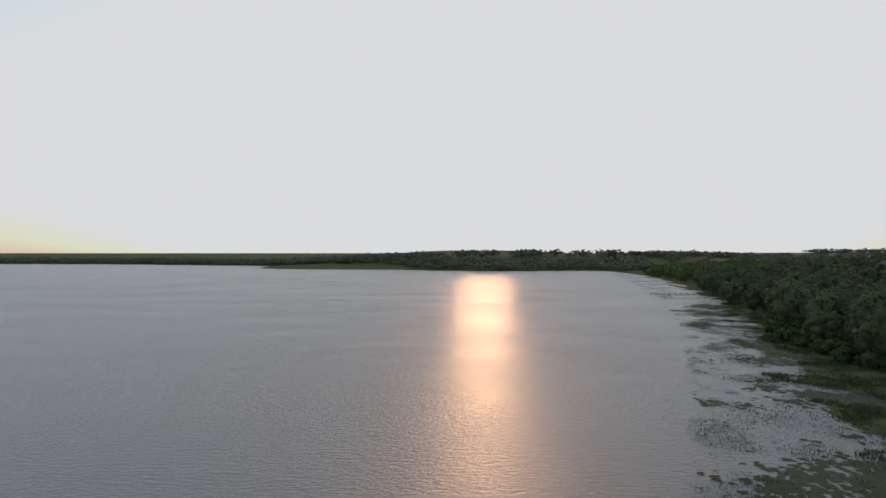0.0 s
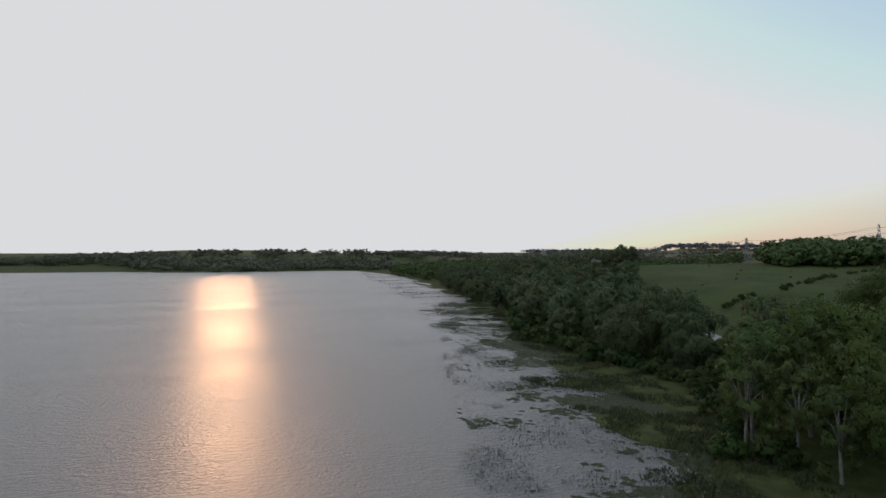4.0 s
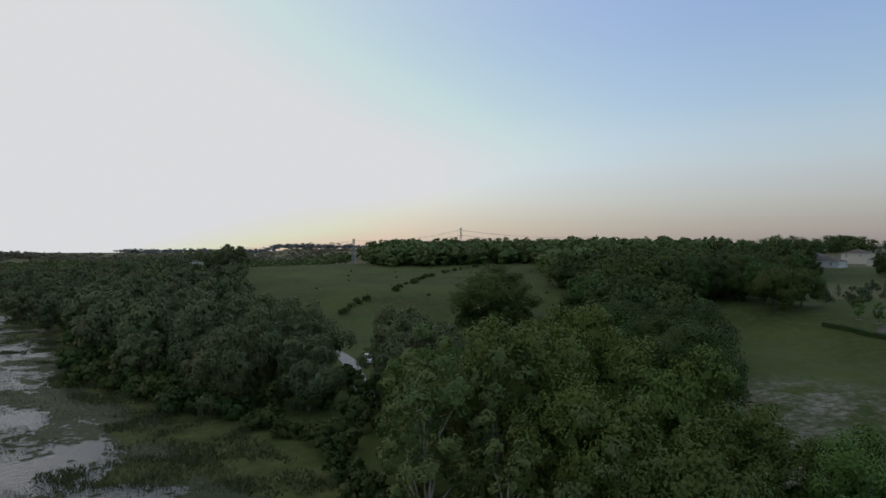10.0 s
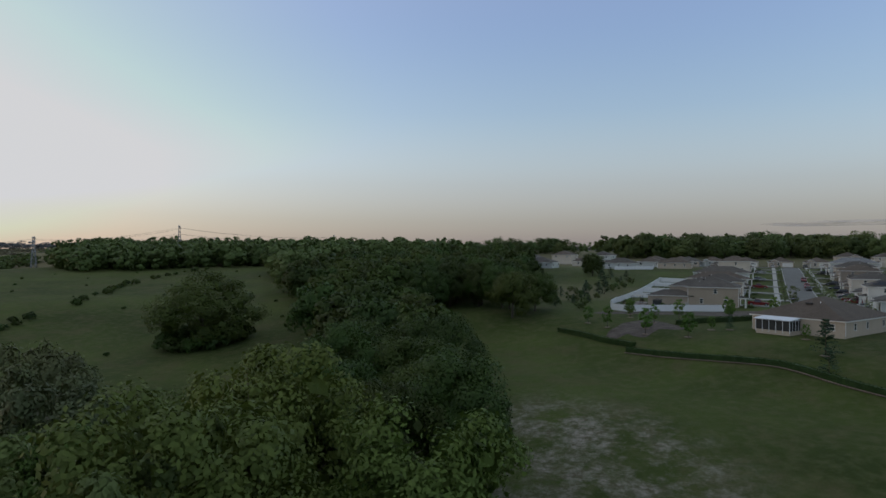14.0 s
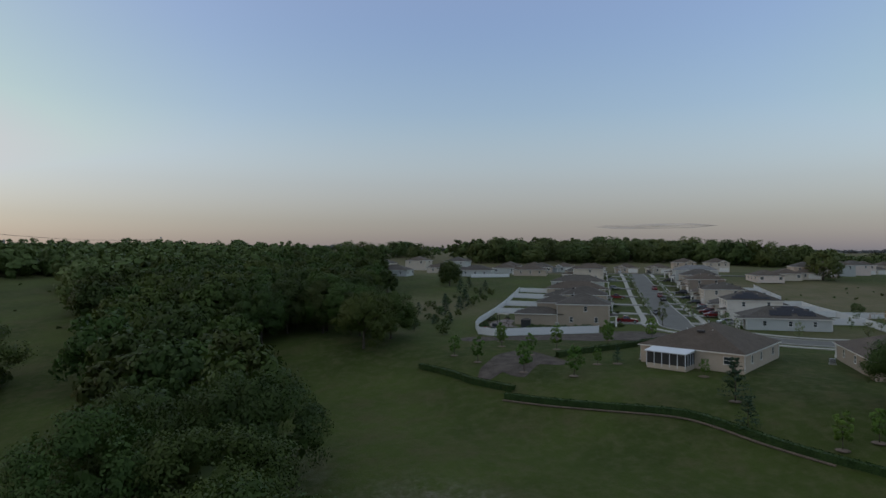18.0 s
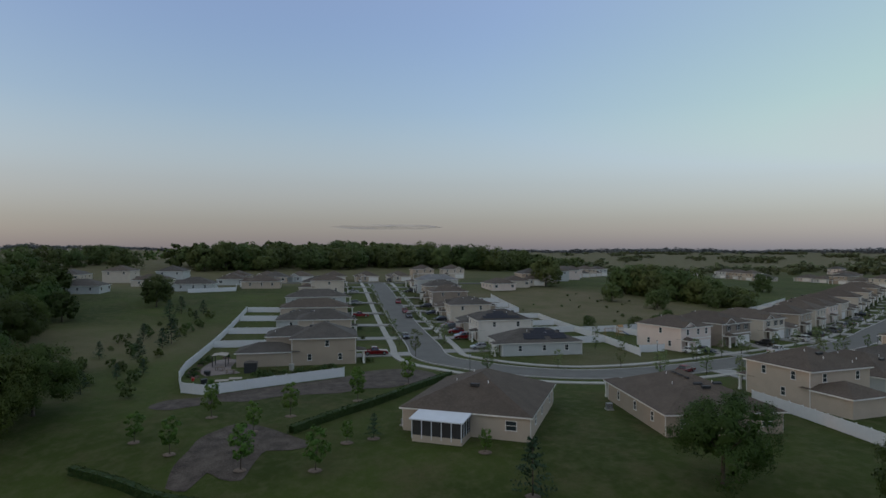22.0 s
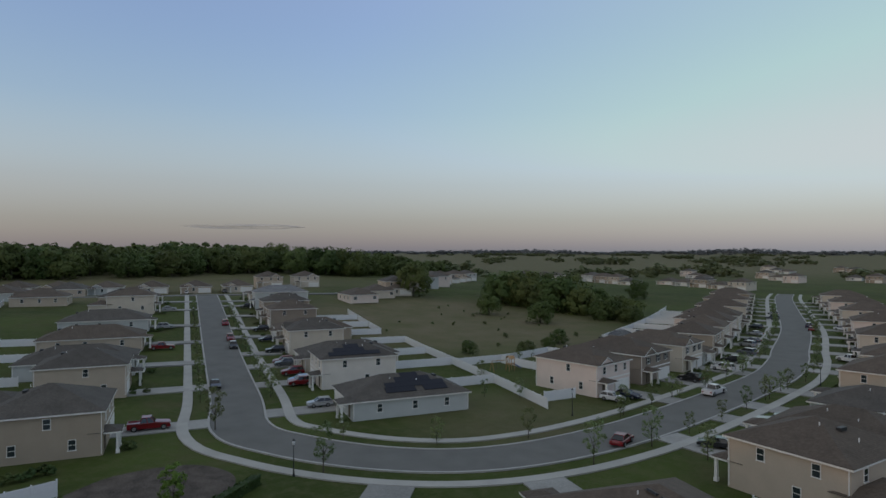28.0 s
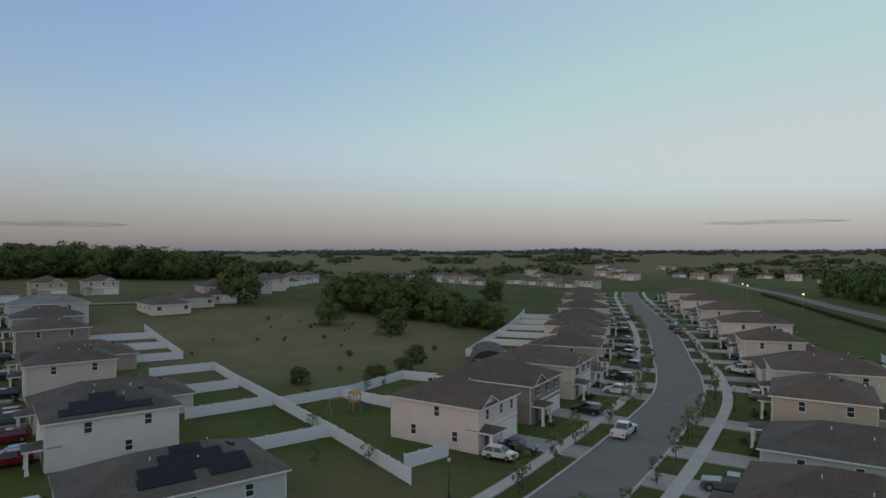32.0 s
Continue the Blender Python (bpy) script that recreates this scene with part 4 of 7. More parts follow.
def build_house(w, d, storeys, wall, roof, rear=0.0, front_gable=0, shutters=False, porch=True, mirror=1, lite=False, solar=0, vents=True, back_room=0.0):
    """A stucco house, front towards -y, its middle at the origin."""
    e = 2.85 if storeys == 1 else 5.55
    names = {"cream": "cream", "tan": "tan", "brown": "brown", "white": "off-white", "pink": "rose-white", "grey": "blue-grey", "beige": "beige"}
    tops = {"brown": "brown", "grey": "grey-brown", "light": "pale grey"}
    t = thing("house", Matrix(), "%s stucco %s house with a %s shingle hip roof" % (names[wall], "single-storey" if storeys == 1 else "two-storey", tops[roof]), "house", "houses of the estate")
    x0, x1, y0, y1 = -w / 2, w / 2, -d / 2, d / 2
    wm, rm, tm = Mesh(), Mesh(), Mesh()
    low_roof, gable_roof, back_roof = Mesh(), Mesh(), Mesh()
    yb = y1 - rear
    wm.box(x0, x1, y0, yb, -0.6, e - 0.21)
    h = hip(rm, x0, x1, y0, yb, e)
    eaves(tm, x0, x1, y0, yb, e)
    if rear:
        xa, xb = (x0, x0 + w * 0.62) if mirror > 0 else (x1 - w * 0.62, x1)
        wm.box(xa, xb, yb - 0.02, y1, -0.6, 2.64)
        hip(low_roof, xa, xb, yb - 1.5, y1, 2.85, 0.36)
        eaves(tm, xa, xb, yb + 0.3, y1, 2.85)
    if back_room:
        xa, xb = (x0 + 4.3, x1) if mirror > 0 else (x0, x1 - 4.3)
        wm.box(xa, xb, yb - 0.03, yb + back_room, -0.6, e - 0.21)
        hip(back_roof, xa, xb, yb - 5.0, yb + back_room, e, 0.38)
        eaves(tm, xa, xb, yb + 0.41, yb + back_room, e)
    s = mirror
    gw = 4.9
    gx = s * (w / 2 - gw / 2 - 0.55)
    if front_gable:
        gable(gable_roof, tm, wm, s * w * 0.24 * (1 if front_gable == 1 else -1), y0 - 0.02, e, w * 0.42, min(4.5, d * 0.3))
    # belt course and downpipes
    if storeys == 2:
        tm.box(x0 - 0.04, x1 + 0.04, y0 - 0.05, y0 + 0.02, 2.75, 2.98)
    for px in (x0 - 0.06, x1 + 0.06) if not lite else ():
        for py in (y0 + 0.15, yb - 0.15):
            pipe = Mesh()
            pipe.box(px - 0.05, px + 0.05, py - 0.05, py + 0.05, 0.1, e - 0.2)
            part("downpipe", pipe, M_TRIM, t)
    part("wall", wm, M_WALLS[wall], t)
    part("roof", rm, M_SHINGLE[roof], t)
    for nm, rf in (("rear_roof", low_roof), ("gable_roof", gable_roof), ("back_roof", back_roof)):
        if rf.f:
            part(nm, rf, M_SHINGLE[roof], t)
    part("fascia", tm, M_TRIM, t, "white eaves and trim boards")
    garage_door(t, gx, y0 - 0.03, gw)
    ex = -s * (w / 2 - 1.7)
    if not lite:
        front_door(t, ex + s * 0.3, y0 - 0.035)
    if porch:
        pm, cm = Mesh(), Mesh()
        hip(pm, ex - 1.5, ex + 1.5, y0 - 1.9, y0 + 1.5, 2.72, 0.34, 0.3)
        eaves(cm, ex - 1.5, ex + 1.5, y0 - 1.9, y0 - 0.35, 2.72, 0.28)
        for px in (ex - 1.35, ex + 1.35):
            cm.box(px - 0.16, px + 0.16, y0 - 1.8, y0 - 1.48, -0.1, 2.53)
            cm.box(px - 0.22, px + 0.22, y0 - 1.86, y0 - 1.42, -0.1, 0.3)
        pr = part("porch", cm, M_TRIM, t, "white porch posts and beam")
        part("porch_roof", pm, M_SHINGLE[roof], pr)
    if storeys == 2:
        for wx in ((-0.3, 0.05, 0.33) if w > 10 else (-0.27, 0.27)):
            window(t, wx * w, y0 - 0.03, 3.75, 0.9, 1.35, 0, shutters, joined=lite)
        for wy, wz, fc in ((-0.2, 3.75, 90), (0.25, 3.75, 90), (0.1, 0.9, 90), (-0.05, 3.75, -90), (0.22, 0.9, -90), (-0.25, 0.9, -90)):
            if lite and wz < 3:
                continue
            window(t, (x1 + 0.03) if fc == 90 else (x0 - 0.03), wy * (d - rear) - rear / 2, wz, 0.9, 1.35, fc, joined=lite)
        for wx in (-0.28, 0.28):
            window(t, wx * w, yb + 0.03, 3.75, 0.9, 1.35, 180, joined=lite)
    else:
        window(t, -s * w * 0.08, y0 - 0.03, 0.9, 1.0, 1.4, 0, shutters, joined=lite)
        for wy, fc in ((-0.28, 90), (0.02, 90), (0.3, 90), (-0.3, -90), (0.05, -90), (0.3, -90)):
            window(t, (x1 + 0.03) if fc == 90 else (x0 - 0.03), wy * d, 0.95, 0.9, 1.3, fc, joined=lite)
        for wx in (-0.36, 0.34):
            window(t, wx * w, y1 + 0.03, 0.95, 1.5, 1.25, 180, joined=lite)
    if not lite and vents:
        for vx, vy in ((0.12, -0.12), (-0.1, 0.2), (0.2, 0.1)):
            vm = Mesh()
            zz = e + max(0.0, min(w / 2 + 0.42 - abs(vx * w), d / 2 + 0.42 - abs(vy * d - (-rear / 2))) * 0.40)
            vm.tube([(vx * w, vy * d, zz - 0.1), (vx * w, vy * d, zz + 0.32)], [0.06, 0.06], 6)
            part("vent_pipe", vm, M_VINYL, t)
        rv = Mesh()
        rv.box(-0.6, 0.6, yb - w * 0.30 - 0.25, yb - w * 0.30 + 0.25, e + h * 0.66 - 0.1, e + h * 0.66 + 0.26)
        part("ridge_vent", rv, M_DARK, t)
    if solar:
        a = math.atan(0.40)
        rows = ((6.6, 5, 1.9), (13.0, 4, 1.9), (6.9, 10, 3.3), (8.9, 6, 4.7), (10.2, 3, 5.9)) if solar == 1 else ((2.4, 10, 1.3), (3.6, 6, 2.7), (5.8, 3, 4.1))
        for off, n, up in rows:
            for k in range(n):
                pm = Mesh()
                pm.box(-0.69, 0.69, -0.50, 0.50, 0, 0.05)
                pn = part("solar_panel", pm, M_SOLAR, t, "black rooftop solar panel")
                yy = -d / 2 - 0.45 + k * 1.01 + off
                pn.matrix_basis = Matrix.Translation((x1 + 0.42 - up * math.cos(a) - 0.3, yy, e + (up + 0.3) * math.sin(a) + 0.07)) @ Matrix.Rotation(a, 4, "Y")
    return t


def house(x, y, turn, w=11.0, d=16.0, storeys=2, wall="cream", roof="brown", z=None, **more):
    key = (w, d, storeys, wall, roof, tuple(sorted(more.items())))
    base = max(ground(x, y), ground(x + 4, y), ground(x - 4, y)) + 0.12 if z is None else z
    m = pose(x, y, base, 0, 0, turn)
    if key not in HOUSE:
        HOUSE[key] = build_house(w, d, storeys, wall, roof, **more)
        HOUSE[key].matrix_basis = m
        return HOUSE[key]
    return copy_thing(HOUSE[key], m)


# ---------------------------------------------------------------- cars
CARS = {}
SPEC = {  # length, width, bonnet, belt, roof, cabin front / rear at the belt and at the roof, wheel radius
    "sedan": (4.7, 1.82, 0.92, 0.98, 1.45, (-0.95, 1.75), (-0.15, 1.05), 0.33),
    "hatchback": (4.2, 1.78, 0.95, 1.0, 1.5, (-0.95, 1.95), (-0.2, 1.5), 0.32),
    "suv": (4.7, 1.90, 1.08, 1.15, 1.75, (-0.95, 2.25), (-0.25, 1.95), 0.37),
    "pickup": (5.7, 1.98, 1.15, 1.18, 1.88, (-0.85, 1.15), (-0.25, 0.9), 0.41),
    "van": (5.6, 2.02, 1.15, 1.22, 2.2, (-1.75, 2.7), (-1.1, 2.6), 0.37),
}


def build_car(kind, colour):
    L, Wd, bon, belt, top, cb, ct, wr = SPEC[kind]
    kinds = {"sedan": "saloon car", "hatchback": "small hatchback", "suv": "sport utility car", "pickup": "pickup truck", "van": "work van"}
    t = thing("parked_" + kind, Matrix(), "%s %s parked on the estate" % (colour, kinds[kind]), "car", "parked cars")
    x0, x1, hw = -L / 2, L / 2, Wd / 2
    prof = [(x0, 0.32), (x0 - 0.02, 0.62), (x0 + 0.12, bon - 0.16), (cb[0] - 0.1, bon), (cb[0], belt), (x1 - (1.9 if kind == "pickup" else 0.25), belt), (x1 - 0.06, belt - 0.08), (x1, 0.62), (x1 - 0.05, 0.32)]
    m = Mesh()
    for s, ins in ((0, 1),):
        rings = [(-hw + 0.10, 0.06), (-hw, 0.0), (hw, 0.0), (hw - 0.10, 0.06)]
        idx = []
        for yy, shr in rings:
            k = len(m.v)
            for px, pz in prof:
                m.v.append((px * (1 - shr * 0.3), yy, pz - (shr * 0.9 if pz > 0.7 else 0) if shr else pz - 0.12 * (pz > 0.7)))
            idx.append(k)
        n = len(prof)
        # shoulders lie below the middle of the bonnet and boot
        for a, b in zip(idx, idx[1:]):
            for i in range(n):
                j = (i + 1) % n
                m.f.append((a + i, a + j, b + j, b + i))
                m.m.append(0)
        m.f.append(tuple(idx[0] + i for i in range(n)))
        m.f.append(tuple(idx[-1] + i for i in reversed(range(n))))
        m.m += [0, 0]
    deck = Mesh()
    deck.poly([(x0 + 0.1, -hw + 0.15, bon - 0.14), (x0 + 0.1, hw - 0.15, bon - 0.14), (cb[0], hw - 0.12, belt), (cb[0], -hw + 0.12, belt)])
    body = part("body", m, M_PAINT[colour], t)
    part("bonnet", deck, M_PAINT[colour], body)
    r = Mesh()
    b = [(cb[0], hw - 0.08), (cb[1], hw - 0.08)]
    c = [(ct[0], hw - 0.28), (ct[1], hw - 0.28)]
    zb, zt = belt - 0.06, top - 0.06
    A = [(b[0][0], -b[0][1], zb), (b[1][0], -b[1][1], zb), (b[1][0], b[1][1], zb), (b[0][0], b[0][1], zb)]
    B = [(c[0][0], -c[0][1], zt), (c[1][0], -c[1][1], zt), (c[1][0], c[1][1], zt), (c[0][0], c[0][1], zt)]
    for i in range(4):
        j = (i + 1) % 4
        g = Mesh()
        g.poly([A[i], A[j], B[j], B[i]])
        part(("side_window", "rear_window", "side_window", "windscreen")[i], g, M_CARGLASS, t)
    o = 0.05
    r.prism([(ct[0] - o, -c[0][1] - o), (ct[1] + o, -c[1][1] - o), (ct[1] + o, c[1][1] + o), (ct[0] - o, c[0][1] + o)], zt - 0.01, top)
    for s in (-1, 1):
        for bx, tx in ((cb[0], ct[0]), ((cb[0] + cb[1]) / 2, (ct[0] + ct[1]) / 2), (cb[1], ct[1])):
            q = Mesh()
            q.tube([(bx, s * (hw - 0.075), zb), (tx, s * (hw - 0.275), zt)], [0.045, 0.04], 5)
            part("pillar", q, M_PAINT[colour], t)
    if kind == "van":
        for s in (-1, 1):
            q = Mesh()
            q.poly([(-0.2, s * (hw - 0.06), zb), (cb[1] + 0.02, s * (hw - 0.06), zb), (ct[1] + 0.02, s * (hw - 0.262), zt), (-0.2, s * (hw - 0.262), zt)])
            part("side_panel", q, M_PAINT[colour], t)
        for k in range(3):
            q = Mesh()
            q.tube([(-0.4 + k * 1.3, -0.75, top + 0.03), (-0.4 + k * 1.3, 0.75, top + 0.03)], [0.04, 0.04], 5)
            part("roof_bar", q, M_STEEL, t)
    part("roof", r, M_PAINT[colour], t)
    if kind == "pickup":
        bed = Mesh()
        bed.box(1.2, x1 - 0.08, -hw + 0.12, hw - 0.12, 0.7, belt - 0.28)
        part("load_bed", bed, M_DARK, t)
        rim = Mesh()
        for s in (-1, 1):
            rim.box(1.15, x1 - 0.03, s * (hw - 0.06) - 0.05, s * (hw - 0.06) + 0.05, 0.6, belt - 0.02)
        rim.box(x1 - 0.1, x1 - 0.02, -hw + 0.1, hw - 0.1, 0.6, belt - 0.02)
        part("bed_side", rim, M_PAINT[colour], t)
    if "tyre" not in CARS:
        a, q = Mesh(), Mesh()
        a.tube([(0, -0.11, 0), (0, 0.11, 0)], [1.0, 1.0], 16)
        q.tube([(0, -0.125, 0), (0, 0.125, 0)], [0.62, 0.62], 10)
        CARS["tyre"], CARS["rim"] = a.data("tyre", M_RUBBER), q.data("rim", M_RIM)
    for wx in (x0 + 0.9, x1 - 0.95):
        for s in (-1, 1):
            wl_ = part("tyre", CARS["tyre"], None, t)
            wl_.matrix_basis = Matrix.LocRotScale((wx, s * (hw - 0.10), wr), None, (wr, 1, wr))
            part("rim", CARS["rim"], None, wl_)
    for s in (-1, 1):
        hl, tl = Mesh(), Mesh()
        hl.box(x0 - 0.015, x0 + 0.14, s * (hw - 0.32) - 0.2, s * (hw - 0.32) + 0.2, 0.60, 0.74)
        tl.box(x1 - 0.09, x1 + 0.012, s * (hw - 0.25) - 0.15, s * (hw - 0.25) + 0.15, 0.66, 0.86)
        part("headlight", hl, M_LIGHTGLASS, t)
        part("tail_light", tl, M_TAIL, t)
    return t


def car(kind, colour, x, y, turn):
    m = pose(x, y, ground(x, y) + 0.13, 0, 0, turn)
    if (kind, colour) not in CARS:
        CARS[kind, colour] = build_car(kind, colour)
        CARS[kind, colour].matrix_basis = m
        return CARS[kind, colour]
    return copy_thing(CARS[kind, colour], m)


# ---------------------------------------------------------------- fences, lamps, hedges
pm_, qm_ = Mesh(), Mesh()
front_, back_ = [], []
for k_ in range(12):
    for f_, y_ in ((0.0, 0.010), (0.06, 0.024), (0.94, 0.024), (1.0, 0.010)):
        front_.append(((k_ + f_) / 12, -y_))
        back_.append(((k_ + f_) / 12, y_))
pm_.prism(front_ + back_[::-1], 0.05, 1.66)
rm_ = Mesh()
rm_.box(0, 1, -0.036, 0.036, 1.64, 1.77)
qm_.box(-0.065, 0.065, -0.065, 0.065, -0.3, 1.84)
qm_.box(-0.085, 0.085, -0.085, 0.085, 1.84, 1.87)
qm_.poly([(-0.085, -0.085, 1.871), (0.085, -0.085, 1.871), (0, 0, 1.95)])
qm_.poly([(0.085, -0.085, 1.871), (0.085, 0.085, 1.871), (0, 0, 1.95)])
qm_.poly([(0.085, 0.085, 1.871), (-0.085, 0.085, 1.871), (0, 0, 1.95)])
qm_.poly([(-0.085, 0.085, 1.871), (-0.085, -0.085, 1.871), (0, 0, 1.95)])
PANEL, POST, RAIL = pm_.data("panel", M_VINYL), qm_.data("post", M_VINYL), rm_.data("top_rail", M_VINYL)


def fence(pts, label="white vinyl privacy fence round a back garden"):
    t = thing("fence", pose(pts[0][0], pts[0][1], ground(*pts[0])), label, "fence", "garden fences")
    inv = t.matrix_basis.inverted()
    for a, b in zip(pts, pts[1:]):
        L = math.hypot(b[0] - a[0], b[1] - a[1])
        n = max(1, round(L / 2.4))
        ang = math.degrees(math.atan2(b[1] - a[1], b[0] - a[0]))
        for k in range(n + 1):
            px, py = a[0] + (b[0] - a[0]) * k / n, a[1] + (b[1] - a[1]) * k / n
            z = ground(px, py)
            if k or a is pts[0]:
                part("post", POST, None, t).matrix_basis = inv @ pose(px, py, z, 0, 0, ang)
            if k < n:
                ex, ey = a[0] + (b[0] - a[0]) * (k + 1) / n, a[1] + (b[1] - a[1]) * (k + 1) / n
                sl = (ground(ex, ey) - z) / (L / n)
                mx = pose(px, py, z, 0, 0, ang) @ Matrix(((L / n, 0, 0, 0), (0, 1, 0, 0), (sl * L / n, 0, 1, 0), (0, 0, 0, 1)))
                part("top_rail", RAIL, None, t).matrix_basis = inv @ pose(px, py, z, 0, -math.degrees(math.atan(sl)), ang) @ Matrix.Diagonal((L / n, 1, 1, 1))
                c = part("panel", PANEL, None, t)
                c.matrix_basis = inv @ pose(px, py, z, 0, -math.degrees(math.atan(sl)), ang) @ Matrix.Diagonal((L / n, 1, 1, 1))
    return t


LAMPS = []


def street_lamp(x, y):
    z = ground(x, y)
    if LAMPS:
        return copy_thing(LAMPS[0], pose(x, y, z))
    t = thing("street_lamp", pose(x, y, z), "black post-top street lamp beside the pavement", "street lamp", "street lamps")
    p, b, l, c = Mesh(), Mesh(), Mesh(), Mesh()
    p.tube([(0, 0, 0.4), (0, 0, 3.6)], [0.06, 0.05], 8)
    b.tube([(0, 0, -0.2), (0, 0, 0.1), (0, 0, 0.45), (0, 0, 0.9)], [0.15, 0.15, 0.10, 0.065], 10)
    l.tube([(0, 0, 3.62), (0, 0, 3.75), (0, 0, 4.1)], [0.08, 0.16, 0.19], 10)
    c.tube([(0, 0, 4.1), (0, 0, 4.2), (0, 0, 4.33)], [0.22, 0.13, 0.02], 10)
    for nm, me, mt in (("post", p, M_DARK), ("base", b, M_DARK), ("lantern", l, M_LAMP), ("cap", c, M_DARK)):
        part(nm, me, mt, t, smooth=True)
    LAMPS.append(t)
    return t


def hedge(pts, wide=1.0, high=1.0):
    rnd = np.random.default_rng(int(abs(pts[0][0] * 7)))
    line = spline(pts, 0.5)
    nr = normals(line)
    core, out = Mesh(), []
    for (x, y), (nx, ny) in zip(line, nr):
        z = ground(x, y)
        hh = high * (1 + 0.10 * noise.noise((x * 0.5, y * 0.5, 0)))
        n = 40
        side = rnd.uniform(-1, 1, n)
        up = rnd.uniform(0.05, 1, n)
        face = rnd.integers(0, 3, n)
        side = np.where(face == 0, -1, np.where(face == 1, 1, side)) * rnd.uniform(0.9, 1.08, n)
        up = np.where(face == 2, 1.0, up) * rnd.uniform(0.93, 1.06, n)
        along = rnd.uniform(-0.3, 0.3, n)
        c = np.stack([x + nx * side * wide / 2 - ny * along, y + ny * side * wide / 2 + nx * along, z + up * hh], 1)
        o = np.stack([nx * side, ny * side, (face == 2) * 1.0], 1)
        out.append(leaf_cards(c, o, 0.12, rnd, 0.05))
    for (p, q), (a, b) in zip(zip(line, line[1:]), zip(nr, nr[1:])):
        k = wide * 0.42
        z0, z1 = ground(*p), ground(*q)
        core.poly([(p[0] - a[0] * k, p[1] - a[1] * k, z0 + high * 0.93), (q[0] - b[0] * k, q[1] - b[1] * k, z1 + high * 0.93), (q[0] + b[0] * k, q[1] + b[1] * k, z1 + high * 0.93), (p[0] + a[0] * k, p[1] + a[1] * k, z0 + high * 0.93)])
        for s in (-1, 1):
            core.poly([(p[0] + s * a[0] * k, p[1] + s * a[1] * k, z0 - 0.1), (q[0] + s * b[0] * k, q[1] + s * b[1] * k, z1 - 0.1), (q[0] + s * b[0] * k, q[1] + s * b[1] * k, z1 + high * 0.93), (p[0] + s * a[0] * k, p[1] + s * a[1] * k, z0 + high * 0.93)])
    t = thing("hedge", Matrix(), "clipped dark green boxwood hedge along the lawn", "hedge", "clipped hedges")
    part("leafy_core", core, L_HEDGE, t)
    part("leafy_face", quads(np.concatenate(out), "hedge_leaves", L_HEDGE), None, t)
    return t


def ribbon(name, line, a, b, lift, material, label, category, skirt=0.3, kind="structure", parent=None):
    """A strip along a line, from a to b metres to its left, with edges that go down into the ground."""
    m = Mesh()
    nr = normals(line)
    rows = []
    for (x, y), (nx, ny) in zip(line, nr):
        p, q = (x + nx * a, y + ny * a), (x + nx * b, y + ny * b)
        z = max(ground(*p), ground(*q)) + lift
        rows.append([(*p, z), (*q, z)])
    for r, s in zip(rows, rows[1:]):
        m.poly([r[0], s[0], s[1], r[1]])
        for i in (0, 1):
            m.poly([r[i], s[i], (*s[i][:2], s[i][2] - skirt), (*r[i][:2], r[i][2] - skirt)])
    ob = new(name, m.data(name, material))
    return tagged(ob, label, category, kind=kind)


def bed(name, ring, lift, material, label, category, kind="structure"):
    """A flat patch that follows the ground, with a rounded outline."""
    line = spline(ring + [ring[0]], 1.2)
    cx, cy = sum(p[0] for p in ring) / len(ring), sum(p[1] for p in ring) / len(ring)
    m = Mesh()
    rings = []
    for f in (1.0, 0.8, 0.55, 0.28):
        rings.append([(cx + (x - cx) * f, cy + (y - cy) * f) for x, y in line])
    for o, i in zip(rings, rings[1:]):
        for k in range(len(line) - 1):
            m.poly([(*p, ground(*p) + lift) for p in (o[k], o[k + 1], i[k + 1], i[k])])
    for k in range(len(line) - 1):
        m.poly([(*p, ground(*p) + lift) for p in (rings[-1][k], rings[-1][k + 1], (cx, cy))])
    ob = new(name, m.data(name, material))
    return tagged(ob, label, category, kind=kind)

# ---------------------------------------------------------------- streets
A0, AD = (265.0, -15.1), (0.935, -0.353)


def at_a(s, n):
    """A place on the straight street: s along it, n to its north."""
    return A0[0] + AD[0] * s - AD[1] * n, A0[1] + AD[1] * s + AD[0] * n


A_TURN = math.degrees(math.atan2(AD[1], AD[0]))
LINE_A = [at_a(168, 0), at_a(120, 0), at_a(60, 0), at_a(0, 0), at_a(-22, 0.6), (233, -8.0), (221.5, -13.0), (213, -20.5), (208, -31), (205.3, -45), (204.3, -62), (204.2, -84),
          (205.2, -106), (209.5, -127), (213.5, -141), (227, -190), (250.5, -258), (275, -330), (287, -372)]
street = spline(LINE_A, 2.0)
ribbon("road", street, -4.0, 4.0, 0.10, M_ASPHALT, "smooth grey asphalt estate road without markings", "road")
for side, nm in ((1, "kerb_1"), (-1, "kerb_2")):
    ribbon(nm, street, side * 4.0, side * 4.35, 0.20, M_KERB, "pale concrete kerb and gutter", "kerb")
for side, nm in ((1, "pavement_1"), (-1, "pavement_2")):
    ribbon(nm, street, side * 7.0, side * 8.6, 0.17, M_CONCRETE, "pale concrete pavement", "pavement")
# cul-de-sac head and a cross street at the top
ribbon("road_2", spline([at_a(164, -70), at_a(166, -20), at_a(168, 0), at_a(170, 30), at_a(176, 80)], 3), -4.0, 4.0, 0.10, M_ASPHALT, "grey asphalt cross street", "road")


def drive(p, q, wide, material=M_DRIVE):
    """A driveway from the garage at p to the road's edge at q."""
    ribbon("driveway", [p, ((p[0] + q[0]) / 2, (p[1] + q[1]) / 2), q], -wide / 2, wide / 2, 0.145, material, "concrete driveway beside a lawn", "driveway")


